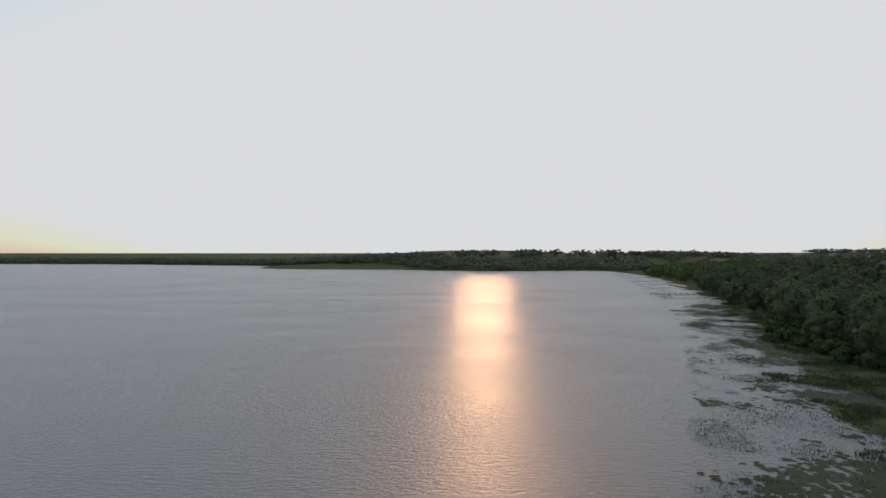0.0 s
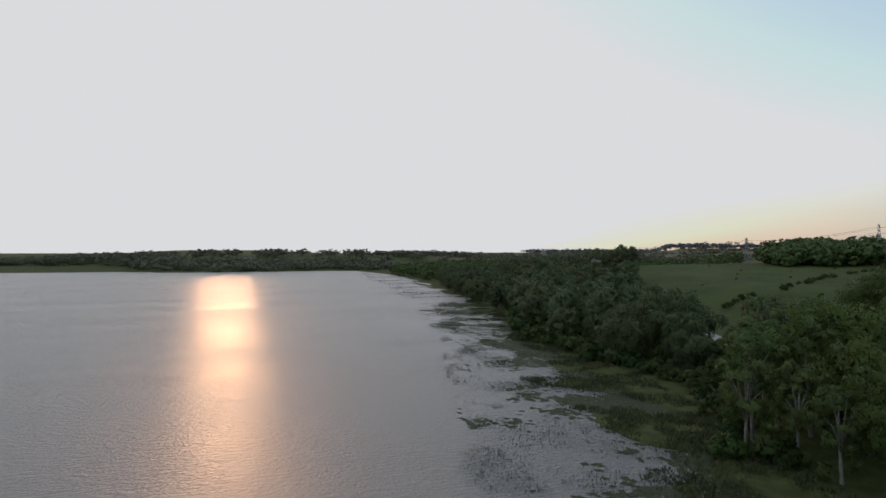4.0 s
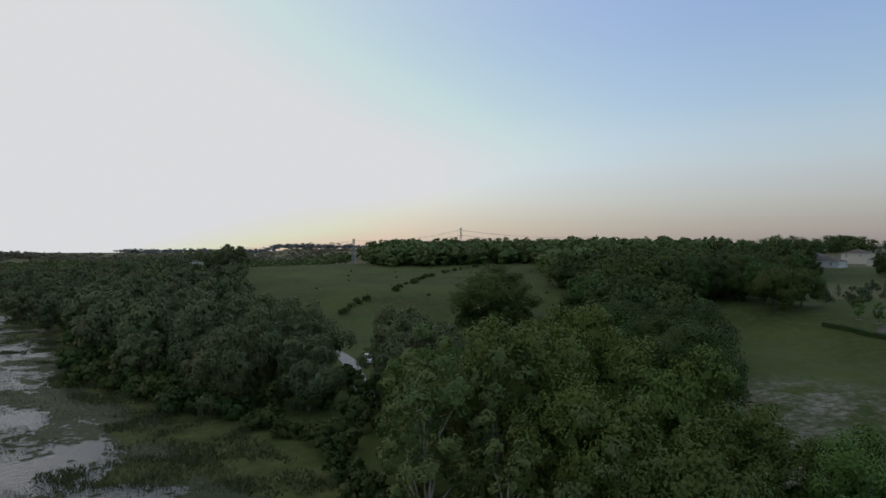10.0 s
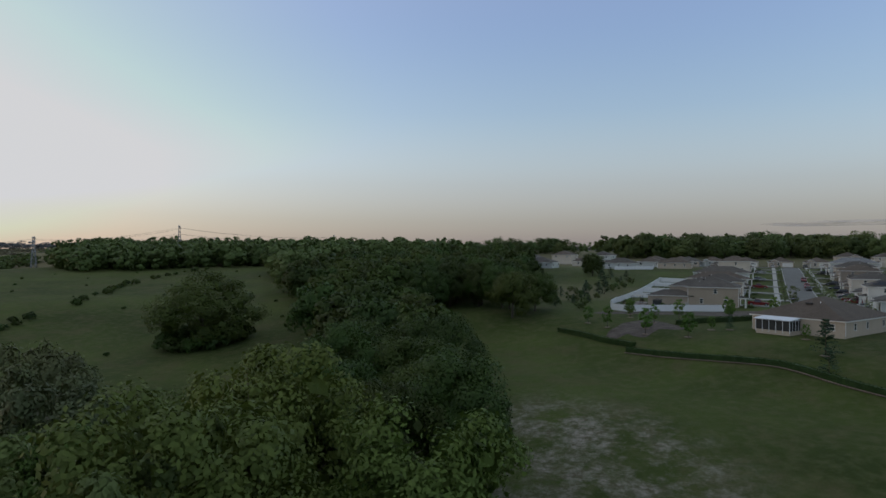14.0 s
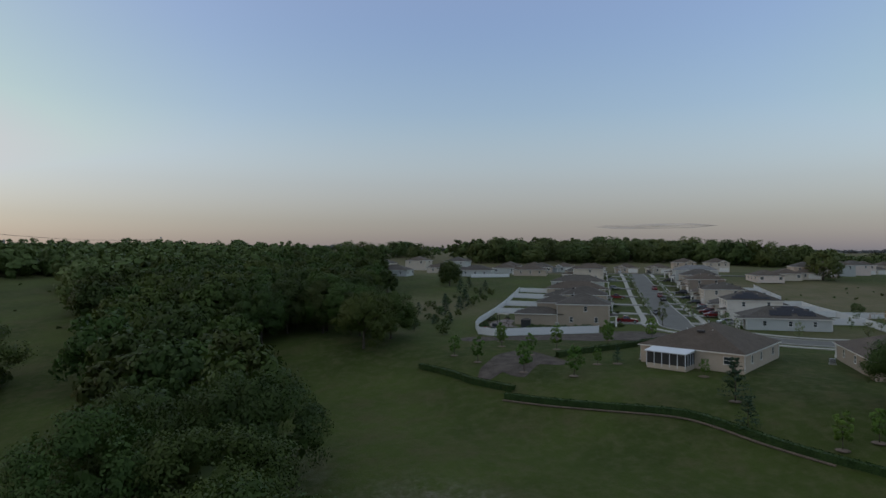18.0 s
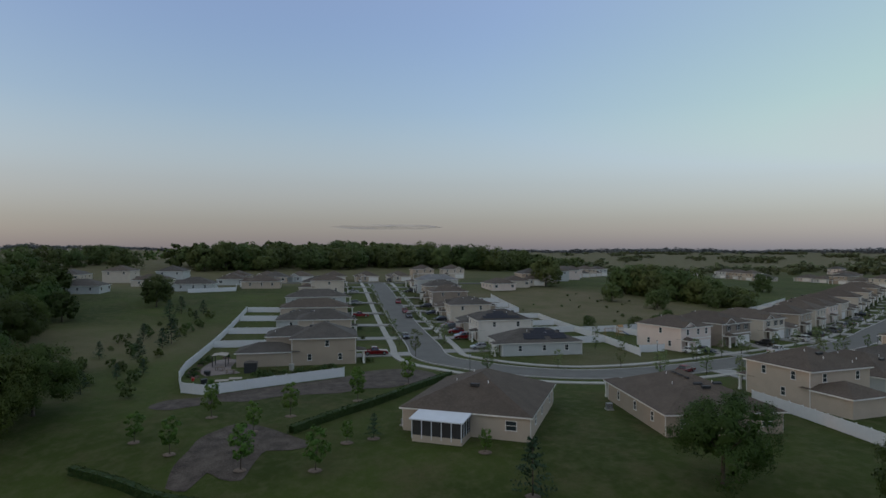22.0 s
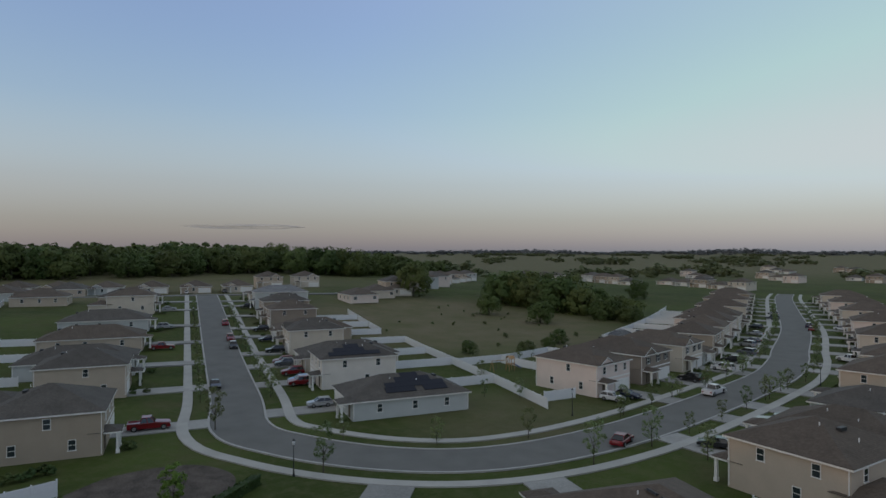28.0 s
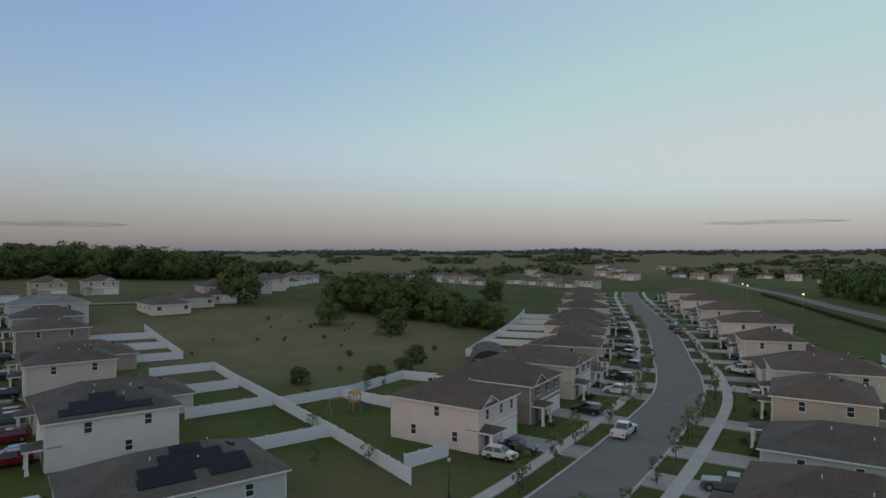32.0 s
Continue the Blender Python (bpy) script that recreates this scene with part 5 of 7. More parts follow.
def near_street(x, y):
    """The nearest place on the street's line and its direction."""
    k = min(range(len(street)), key=lambda i: (street[i][0] - x) ** 2 + (street[i][1] - y) ** 2)
    a, b = street[max(k - 1, 0)], street[min(k + 1, len(street) - 1)]
    return street[k], math.atan2(b[1] - a[1], b[0] - a[0])


def garden(x, y, turn, w, d, n, seed):
    """Shrubs along a house front."""
    rnd = random.Random(seed)
    r = radians(turn)
    for _ in range(n):
        lx, ly = rnd.uniform(-w / 2, w / 2), -d / 2 - rnd.uniform(0.7, 1.6)
        if abs(lx - w * 0.2) < 2.7:
            lx = -w * 0.35 + rnd.uniform(-1, 1)
            ly = -d / 2 - rnd.uniform(2.3, 3.5)
        SHRUB.put(x + lx * math.cos(r) - ly * math.sin(r), y + lx * math.sin(r) + ly * math.cos(r), rnd.uniform(0.5, 1.0))


def lot(x, y, turn, w, d, mirror=1, plants=5, road=True, **more):
    """A house with its driveway and front shrubs. turn 0: its front looks to -y."""
    h = house(x, y, turn, w, d, mirror=mirror, **more)
    r = radians(turn)
    gx = mirror * (w / 2 - 3.0)
    p = (x + gx * math.cos(r) + d / 2 * math.sin(r), y + gx * math.sin(r) - d / 2 * math.cos(r))
    if road:
        (sx, sy), _ = near_street(*p)
        reach = math.hypot(p[0] - sx, p[1] - sy) - 4.2
        if 3 < reach < 30:
            q = (p[0] + reach * math.sin(r), p[1] - reach * math.cos(r))
            drive(p, q, 4.9)
    if plants:
        garden(x, y, turn, w, d, plants, int(x * 13 + y))
    return h


# north side of the straight street (fronts look south to it)
NORTH = [(-20.9, 13, 24.5, 2, "tan", "grey", dict(rear=11.0, back_room=5.5)), (11.5, 11.5, 14, 2, "beige", "grey", dict(mirror=-1)), (30.4, 12.5, 21, 1, "grey", "grey", {}),
         (55.5, 12.5, 22, 1, "beige", "brown", {}), (81.5, 12.5, 22, 1, "grey", "grey", {}), (114, 12, 19, 2, "cream", "brown", dict(rear=5.0)), (137, 12.5, 19, 1, "beige", "grey", dict(lite=True))]
for s, w, d, st, wall, roof, more in NORTH:
    x, y = at_a(s, 17.8 + d / 2)
    lot(x, y, A_TURN, w, d, storeys=st, wall=wall, roof=roof, **more)
# south side
SOUTH = [(-18.4, 12.4, 19.3, 1, "grey", "grey", dict(solar=1, mirror=-1)), (4.2, 11.5, 14.5, 2, "white", "grey", dict(solar=2, mirror=-1)), (22.5, 12, 21, 1, "cream", "grey", dict(mirror=-1)),
         (43, 11.0, 13.5, 2, "cream", "grey", dict(front_gable=2)), (61, 12, 20, 1, "tan", "brown", dict(mirror=-1)), (80.5, 11.5, 14, 2, "brown", "brown", {}),
         (98.5, 11.5, 15, 2, "tan", "grey", dict(mirror=-1)), (123, 11, 19, 2, "grey", "light", dict(mirror=-1)), (143, 12, 18, 1, "beige", "brown", dict(lite=True))]
for s, w, d, st, wall, roof, more in SOUTH:
    x, y = at_a(s, -15.2 - d / 2)
    lot(x, y, A_TURN + 180, w, d, storeys=st, wall=wall, roof=roof, **more)
# head of the street
for n, wall in ((-14, "cream"), (4, "beige"), (22, "cream"), (40, "grey"), (58, "beige")):
    x, y = at_a(188, n)
    house(x, y, A_TURN - 90, 13, 15, 1, wall, "brown", lite=True, front_gable=2)
for s0, n0, turn, wall in ((212, -31, -90, "beige"), (214, -50, -90, "cream")):
    x, y = at_a(s0, n0)
    house(x, y, A_TURN + turn, 13, 13, 2, wall, "brown", front_gable=1, lite=True)
# corner house with the screened lanai, and its neighbour
house(197.6, 11.5, math.degrees(math.atan2(-0.756, 0.655)) + 90, 17.2, 20.2, 1, "beige", "brown", z=12.25, mirror=-1)
house(182.7, -14.3, math.degrees(math.atan2(-0.425, 0.905)) + 90, 16.0, 20.4, 1, "tan", "brown", mirror=-1)
drive((205, 0.5), (213, -9.5), 5.2)
drive((190, -17), (202.5, -22.5), 5.2)
# east side of the curved street
EAST = [(-65.6, 10.6, 13.8, 2, "pink", "brown", dict(front_gable=2)), (-82.6, 11.5, 16, 2, "brown", "brown", dict(front_gable=2, shutters=True)), (-99.6, 10.8, 16, 2, "cream", "brown", dict(front_gable=2, shutters=True)),
        (-112.5, 7.0, 12, 1, "grey", "brown", {}), (-126, 11.5, 16, 2, "tan", "brown", dict(rear=4.0)), (-143, 12, 17, 2, "cream", "brown", dict(rear=5.0)), (-160, 11.5, 16, 2, "pink", "brown", {}), (-177, 12, 17, 2, "cream", "brown", dict(mirror=-1)),
        (-194, 11.5, 16, 1, "beige", "brown", {}), (-211, 12, 17, 2, "cream", "brown", dict(lite=True)), (-228, 12, 17, 1, "beige", "grey", dict(lite=True)), (-246, 12, 17, 2, "cream", "brown", dict(lite=True)),
        (-264, 12, 17, 1, "beige", "brown", dict(lite=True)), (-282, 12, 17, 2, "tan", "brown", dict(lite=True)), (-300, 12, 17, 1, "cream", "brown", dict(lite=True)), (-320, 12, 17, 1, "beige", "brown", dict(lite=True))]


def beside(y, side, off):
    """A place off the curved street at about that y, on its east (1) or west (-1) side; the turn for a front that looks to it."""
    k = min((i for i in range(len(street)) if street[i][0] < 300), key=lambda i: abs(street[i][1] - y))
    a, b = street[max(k - 2, 0)], street[min(k + 2, len(street) - 1)]
    ang = math.atan2(b[1] - a[1], b[0] - a[0])
    nx, ny = -math.sin(ang), math.cos(ang)
    return street[k][0] + nx * side * off, street[k][1] + ny * side * off, math.degrees(ang) + (0 if side > 0 else 180)


for y0, w, d, st, wall, roof, more in EAST:
    x, y, turn = beside(y0, 1, 15.3 + d / 2)
    lot(x, y, turn, w, d, storeys=st, wall=wall, roof=roof, **more)
# west side
WEST = [(-40.5, 12.5, 19.0, 2, "beige", "brown", dict(rear=6.6, mirror=-1)), (-59, 13.5, 17, 1, "grey", "brown", dict(mirror=-1)), (-77, 12.0, 18, 1, "grey", "grey", {}), (-94, 12.5, 18, 2, "beige", "brown", dict(rear=6)),
        (-111, 12, 17, 2, "cream", "brown", dict(mirror=-1)), (-128, 13, 18, 1, "beige", "grey", {}), (-145, 12, 17, 2, "cream", "brown", dict(rear=5.0)), (-162, 12.5, 17, 1, "tan", "brown", {}),
        (-179, 12, 17, 2, "pink", "brown", {}), (-196, 12, 17, 1, "beige", "brown", dict(lite=True)), (-213, 12, 17, 2, "cream", "brown", dict(lite=True)), (-231, 12, 17, 1, "beige", "brown", dict(lite=True)),
        (-250, 12, 17, 2, "pink", "brown", dict(lite=True)), (-270, 12, 17, 1, "beige", "brown", dict(lite=True)), (-290, 12, 17, 2, "cream", "brown", dict(lite=True)), (-312, 12, 17, 1, "tan", "brown", dict(lite=True))]
for y0, w, d, st, wall, roof, more in WEST:
    x, y, turn = beside(y0, -1, 14.6 + d / 2)
    if y0 == -40.5:
        x, y, turn = 176.7, -40.0, math.degrees(math.atan2(-0.2, 0.98)) + 90
    lot(x, y, turn, w, d, storeys=st, wall=wall, roof=roof, **more)
# more of the estate beyond the meadow and to the north
rows_ = random.Random(5)
WALLN = ["cream", "beige", "tan", "grey", "pink", "white"]
far_lots = []
for k in range(10):
    far_lots.append((330 + k * 13.5, -178 - k * 17 + 8 * math.sin(k), 60))
for k in range(9):
    far_lots.append((385 + k * 14, -150 - k * 20, 240))
for k in range(6):
    far_lots.append((372 + k * 9, -118 - 17 * k, 70))
for k in range(14):
    far_lots.append((320 + k * 17, -392 - 9 * k % 40, 180))
for k in range(16):
    far_lots.append((90 + k * 24, -520 - (k * 37) % 120, 180))
for k in range(16):
    far_lots.append((40 + k * 28, -700 - (k * 53) % 160, 170))
for i, (x, y, turn) in enumerate(far_lots):
    st = 2 if rows_.random() < 0.45 else 1
    swing = rows_.uniform(-6, 6)
    if i in (0, 1):  # the copse stands here
        continue
    house(x, y, turn + swing, 12, 16, st, WALLN[i % 5], "brown" if i % 3 else "grey", lite=True)
for x, y, turn, st, wall, roof in ((418, 60, 160, 1, "grey", "grey"), (484, 42, 70, 2, "cream", "brown"), (476, 18, 70, 2, "grey", "grey"), (413, 17, 160, 1, "grey", "grey"), (416, -13, 160, 1, "beige", "brown"), (452, 30, 160, 1, "cream", "brown"),
                                   (446, -6, 70, 1, "grey", "brown"), (455, -30, 70, 1, "beige", "grey"), (470, -14, 250, 1, "cream", "brown"), (500, 64, 70, 1, "cream", "grey")):
    house(x, y, turn, 13, 17, st, wall, roof, lite=True, front_gable=2 if st == 1 else 0)
fence([(400, 22), (402, 2), (424, -3)])
FAR_OAK.put(376, 36, 0.75, label="round oak on the grass behind the houses")

# ---------------------------------------------------------------- gardens and fences
hedge([(210.5, 63), (203.7, 58.9), (196.5, 55.0), (190.2, 49.6)])
hedge([(188.6, 51.3), (183.8, 45.3), (179.3, 38.7), (174.0, 31.0), (170.1, 27.6), (163.5, 24.0), (157, 19.8), (148, 13)], 0.9, 0.85)
hedge([(204.0, 38.0), (207.8, 30.2), (211.8, 22.0), (217.4, 12.3), (223.2, 1.6)], 1.1, 1.1)
fence([(234.3, 18.5), (233.2, 32.2), (231.8, 44.0), (236, 47.2), (246, 46.2), (256, 43.6), (274, 37.0), (291, 30.6), (308, 24.2), (325, 17.8), (342, 11.4)])
for s in (-0.5, 20.5, 43.0, 61.0):
    a, b = at_a(s, 37.0), at_a(s, 51.5)
    fence([a, b])
ribbon("dirt_strip", spline([(188.6, 51.3), (183.8, 45.3), (179.3, 38.7), (174.0, 31.0), (170.1, 27.6), (163.5, 24.0), (157, 19.8)], 1.0), -1.1, -0.5, 0.05, M_DIRT, "strip of bare sandy dirt along the hedge", "dirt strip", skirt=0.1)
# south gardens back on to the meadow
fence([at_a(-29.5, -46.5), at_a(-10, -47.5), at_a(20, -48.2), at_a(47, -48.5), at_a(47, -36)])
for s in (-8.5, 12.5, 29.0):
    fence([at_a(s, -34.0), at_a(s, -47.5)])
fence([(224.3, -51.6), (222.4, -58.0)], "white vinyl fence with a gate beside a house")
fence([at_a(10.5, -48), (254, -76.5), (254, -92.0), (240, -94)])
fence([(236.5, -72.6), (253.5, -74.0)])
for s, n0, n1 in ((62, -31, -46), (76, -31, -46), (90, -31, -46)):
    fence([at_a(s, n0), at_a(s, n1), at_a(s + 13, n1)])
for y0 in (-134, -151, -168, -185, -202, -219):
    x, y, turn = beside(y0, 1, 33)
    x2, y2, _ = beside(y0, 1, 47)
    x3, y3, _ = beside(y0 - 17, 1, 47)
    fence([(x, y), (x2, y2), (x3, y3)])
fence([(182.6, -30.2), (172.9, -27.0), (160, -22.0), (150, -33)])
for y0 in (-68, -102, -136):
    x, y, turn = beside(y0, -1, 33)
    x2, y2, _ = beside(y0, -1, 45)
    x3, y3, _ = beside(y0 - 17, -1, 45)
    fence([(x, y), (x2, y2), (x3, y3)])

bed("mulch_bed", [(230.6, 46), (232.0, 38), (232.6, 30), (233.6, 19.5), (236.6, 12.5), (234.7, 4.8), (228.5, 2.2), (223.4, 4.6), (222.2, 10), (221.0, 15.5), (222.6, 19), (221.8, 24), (223.4, 29), (224.6, 34), (224.0, 39), (226.5, 44), (225.2, 50), (228.6, 53), (231.5, 50)], 0.05, M_MULCH, "bare grey-brown mulch bed below the fence", "planting bed")
bed("mulch_bed_2", [(198.5, 54.0), (203, 52.6), (206.5, 50.3), (209.5, 48.6), (211.1, 46.0), (212.2, 43.5), (210.0, 41.0), (204.2, 38.6), (199.1, 37.0), (198.6, 39.6), (200.3, 42.2), (197.5, 44.6), (194.8, 46.6), (196.6, 48.6), (198.9, 49.6), (196.4, 52.2)], 0.05, M_MULCH, "brown mulch bed with young trees in the lawn", "planting bed")
ring = Mesh()
for i in range(14):
    a0, a1 = 2 * math.pi * i / 14, 2 * math.pi * (i + 1) / 14
    for r0, z0, r1, z1 in ((0.85, 0.0, 0.6, 0.09), (0.6, 0.09, 0.05, 0.11)):
        ring.poly([(math.cos(a0) * r0, math.sin(a0) * r0, z0), (math.cos(a1) * r0, math.sin(a1) * r0, z0), (math.cos(a1) * r1, math.sin(a1) * r1, z1), (math.cos(a0) * r1, math.sin(a0) * r1, z1)])
M_RING = mat("dry_mulch", (0.17, 0.13, 0.10), 0.95, 0.4, 2.0, 0.6, fine=8)
RING = ring.data("mulch_ring", M_RING)
for x, y, s in ((215.4, 23.7, 1.25), (211.9, 35.7, 1.2), (217.6, 45.6, 1.1), (207.6, 42.1, 1.0), (221.9, 11.1, 1.2), (214.4, 55.9, 1.0), (206.9, 52.5, 1.15), (197.1, 46.1, 1.35), (192.0, 38.9, 1.25), (224.0, 44.5, 1.0),
                (222.5, 20.8, 1.0), (185, 20, 0.7), (158.9, 17.7, 1.1), (158.7, 13.2, 1.0), (197, 33, 0.7), (202, 45, 0.6)):
    YOUNG.put(x, y, s)
    tagged(new("mulch_ring", RING), "ring of dry mulch round a young tree", "mulch ring", "mulch rings").matrix_basis = pose(x, y, ground(x, y) + 0.02)
for x, y, s in ((174.0, 21.6, 1.05), (166.5, 24.6, 0.75), (196.5, 29.5, 0.55)):
    PINE.put(x, y, s)
    tagged(new("mulch_ring", RING), "ring of dry mulch round a young pine", "mulch ring", "mulch rings").matrix_basis = pose(x, y, ground(x, y) + 0.02)
OAK.put(164.5, 3.6, 0.76, 30, label="large spreading oak on the lawn behind the houses", which=2)
for x, y, s in ((146, -2, 0.9), (138, 8, 0.7)):
    OAK.put(x, y, s)
# street trees on the verges
for x, y, s in ((221.1, -5.6, 1.5), (230.0, -14.4, 0.9), (219.6, -22.2, 1.0), (213.2, -33.5, 1.1), (201.2, -31.0, 1.4), (199.8, -42.6, 1.4), (210.6, -70.2, 1.1), (198.8, -80.7, 1.0), (199.1, -89.3, 1.0), (246.5, -3.6, 1.6),
                (261.8, -20.7, 1.2), (192.4, -42.6, 1.2), (210.6, -54.0, 1.2), (210.0, -83.5, 1.0), (211.4, -104, 1.1), (216, -131, 1.0), (228.8, -50.6, 0.9), (244.4, -57.4, 1.0), (252.4, -79, 0.9), (258.3, -70.1, 1.0), (234, -47, 0.8)):
    STREET.put(x, y, s)
vr = random.Random(9)
for side in (1, -1):
    for k in range(30, len(street) - 60, 5):
        if 178 < k * 2.0 < 260:
            continue
        (x, y), (nx, ny) = street[k], normals(street)[k]
        STREET.put(x + nx * side * (5.8 + vr.uniform(-0.3, 0.3)), y + ny * side * 5.8, vr.uniform(0.7, 1.15))
for x, y in ((215.8, -47.6), (222.6, -2.6), (195.6, -100.2), (238.5, -162), at_a(40, -6.0), at_a(95, 6.0)):
    street_lamp(x, y)

# ---------------------------------------------------------------- cars
for kind, col, s, n, turn in (("pickup", "red", -17.5, 13.0, 90), ("sedan", "black", 7.7, 3.0, 0), ("suv", "black", 49, -3.0, 0), ("suv", "red", 60, -3.0, 0), ("suv", "red", 84, -3.0, 0), ("pickup", "red", 51.0, 13.5, 90),
                              ("suv", "silver", 80.5, 13.5, 90), ("hatchback", "silver", -13.8, -12.4, 270), ("suv", "red", 4.0, -12.2, 270), ("hatchback", "blue", 6.6, -12.4, 270), ("suv", "red", 14.6, -12.4, 270),
                              ("suv", "grey", 24.5, -12.3, 270), ("suv", "red", 27.2, -12.3, 270), ("suv", "black", 41, -12.3, 270), ("sedan", "navy", 57, -12.3, 270), ("suv", "black", 73, -12.3, 270), ("sedan", "silver", 117, 13.5, 90),
                              ("suv", "black", 178, -8, 0), ("sedan", "white", 178, 8, 180), ("suv", "black", 120, -12.3, 270)):
    x, y = at_a(s, n)
    car(kind, col, x, y, A_TURN + turn)
for kind, col, x, y, turn in (("sedan", "red", 203.0, -40.5, 102), ("pickup", "white", 206.6, -78.2, 88), ("hatchback", "white", 216.6, -60.6, 4), ("sedan", "navy", 216.0, -64.4, 4), ("suv", "black", 214.6, -86.2, 176), ("suv", "white", 214.6, -101.8, 176),
                              ("sedan", "black", 193.6, -48.0, 200), ("hatchback", "silver", 192.6, -110.8, 10), ("pickup", "white", 198.6, -133.5, 150), ("pickup", "grey", 191.6, -64.2, 185), ("suv", "grey", 219, -127, 160), ("suv", "black", 217, -113, 176),
                              ("suv", "silver", 224, -141, 160), ("sedan", "black", 226, -150, 160), ("sedan", "silver", 231, -166, 160), ("suv", "black", 237, -183, 160), ("sedan", "red", 222.5, -190.5, 106), ("suv", "navy", 226, -200, 106),
                              ("sedan", "white", 216, -199, 340), ("suv", "black", 205, -168, 340), ("sedan", "black", 200, -150, 340), ("suv", "grey", 243, -217, 160), ("sedan", "silver", 249, -236, 160)):
    car(kind, col, x, y, turn)

# ---------------------------------------------------------------- screened lanai of the corner house
e1, e2 = Vector((-0.77, -0.64, 0)), Vector((-0.655, 0.756, 0))
lan = thing("screen_porch", Matrix(((0.77, -0.64, 0, 193.2), (0.64, 0.77, 0, 20.4), (0, 0, 1, 12.2), (0, 0, 0, 1))), "screened porch with a white insulated roof behind the beige house", "porch")
fr, sc, ro, kn = Mesh(), Mesh(), Mesh(), Mesh()
LW, LD = 6.6, 4.2
for k in range(6):
    x = -LW / 2 + k * LW / 5
    fr.box(x - 0.05, x + 0.05, LD - 0.05, LD + 0.05, 0, 2.45)
for k in range(4):
    for x in (-LW / 2, LW / 2):
        fr.box(x - 0.05, x + 0.05, k * LD / 4, k * LD / 4 + 0.1, 0, 2.55)
fr.box(-LW / 2, LW / 2, LD - 0.06, LD + 0.06, 2.35, 2.5)
for x in (-LW / 2, LW / 2):
    fr.box(x - 0.06, x + 0.06, 0, LD, 2.36, 2.5)
kn.box(-LW / 2, LW / 2, LD - 0.08, LD + 0.03, -0.4, 0.45)
for x in (-LW / 2, LW / 2):
    kn.box(x - 0.055, x + 0.055, 0, LD - 0.08, -0.4, 0.45)
for a, b, c, d in ((-LW / 2, LW / 2, LD, LD), ):
    sc.poly([(a, c, 0.45), (b, c, 0.45), (b, d, 2.36), (a, d, 2.36)])
for x in (-LW / 2, LW / 2):
    sc.poly([(x, 0, 0.45), (x, LD, 0.45), (x, LD, 2.36), (x, 0, 2.36)])
ro.poly([(-LW / 2 - 0.3, -0.2, 2.98), (LW / 2 + 0.3, -0.2, 2.98), (LW / 2 + 0.3, LD + 0.35, 2.56), (-LW / 2 - 0.3, LD + 0.35, 2.56)])
ro.poly([(-LW / 2 - 0.3, -0.2, 2.84), (LW / 2 + 0.3, -0.2, 2.84), (LW / 2 + 0.3, LD + 0.35, 2.42), (-LW / 2 - 0.3, LD + 0.35, 2.42)])
ro.poly([(-LW / 2 - 0.3, LD + 0.35, 2.42), (LW / 2 + 0.3, LD + 0.35, 2.42), (LW / 2 + 0.3, LD + 0.35, 2.56), (-LW / 2 - 0.3, LD + 0.35, 2.56)])
for x in (-LW / 2 - 0.3, LW / 2 + 0.3):
    ro.poly([(x, -0.2, 2.84), (x, LD + 0.35, 2.42), (x, LD + 0.35, 2.56), (x, -0.2, 2.98)])
part("frame", fr, M_ALU, lan, "white aluminium frame")
part("screen", sc, M_SCREEN, lan, "dark insect screen")
part("roof_panel", ro, M_ALU, lan, "flat white roof panel")
part("knee_wall", kn, M_WALLS["beige"], lan)


def ac_unit(x, y, turn):
    t = thing("air_conditioner", pose(x, y, ground(x, y) + 0.1, 0, 0, turn), "grey outdoor air conditioning unit by the wall", "air conditioner")
    c, g, p = Mesh(), Mesh(), Mesh()
    c.box(-0.42, 0.42, -0.42, 0.42, 0.1, 0.9, bev=0.06)
    for k in range(7):
        g.box(-0.43, 0.43, -0.43, 0.43, 0.16 + k * 0.1, 0.18 + k * 0.1)
    p.box(-0.55, 0.55, -0.55, 0.55, -0.1, 0.1)
    part("casing", c, M_STEEL, t)
    part("grille", g, M_DARK, t)
    part("pad", p, M_CONCRETE, t)


ac_unit(199.2, 23.6, 40)
ac_unit(190.6, -6.7, 65)


def roof_vent(x, y, z, turn, tilt):
    t = thing("roof_vent", pose(x, y, z, 0, 0, turn) @ pose(0, 0, 0, tilt), "low black slotted vent on a shingle roof", "roof vent", "roof vents")
    c, f = Mesh(), Mesh()
    c.box(-0.62, 0.62, -0.22, 0.22, 0.02, 0.16, bev=0.05)
    f.box(-0.72, 0.72, -0.30, 0.30, -0.02, 0.02)
    part("cover", c, M_DARK, t)
    part("flashing", f, M_DARK, t)

H2 = pose(182.7, -14.3, max(ground(182.7, -14.3), ground(186.7, -14.3), ground(178.7, -14.3)) + 0.12, 0, 0, math.degrees(math.atan2(-0.425, 0.905)) + 90)
for lx, ly in ((1.1, -1.6), (1.1, 0.3), (1.1, 2.2)):
    p = H2 @ Vector((lx, ly, 2.85 + (8.42 - lx) * 0.40))
    roof_vent(p.x, p.y, p.z, math.degrees(math.atan2(-0.425, 0.905)) + 180, math.degrees(math.atan(0.40)) * -1)
for lx in (-2.2, 0.6):
    p = H2 @ Vector((lx, 4.3, 2.85 + (10.62 - 4.3) * 0.40))
    roof_vent(p.x, p.y, p.z, math.degrees(math.atan2(-0.425, 0.905)) + 90, -math.degrees(math.atan(0.40)))


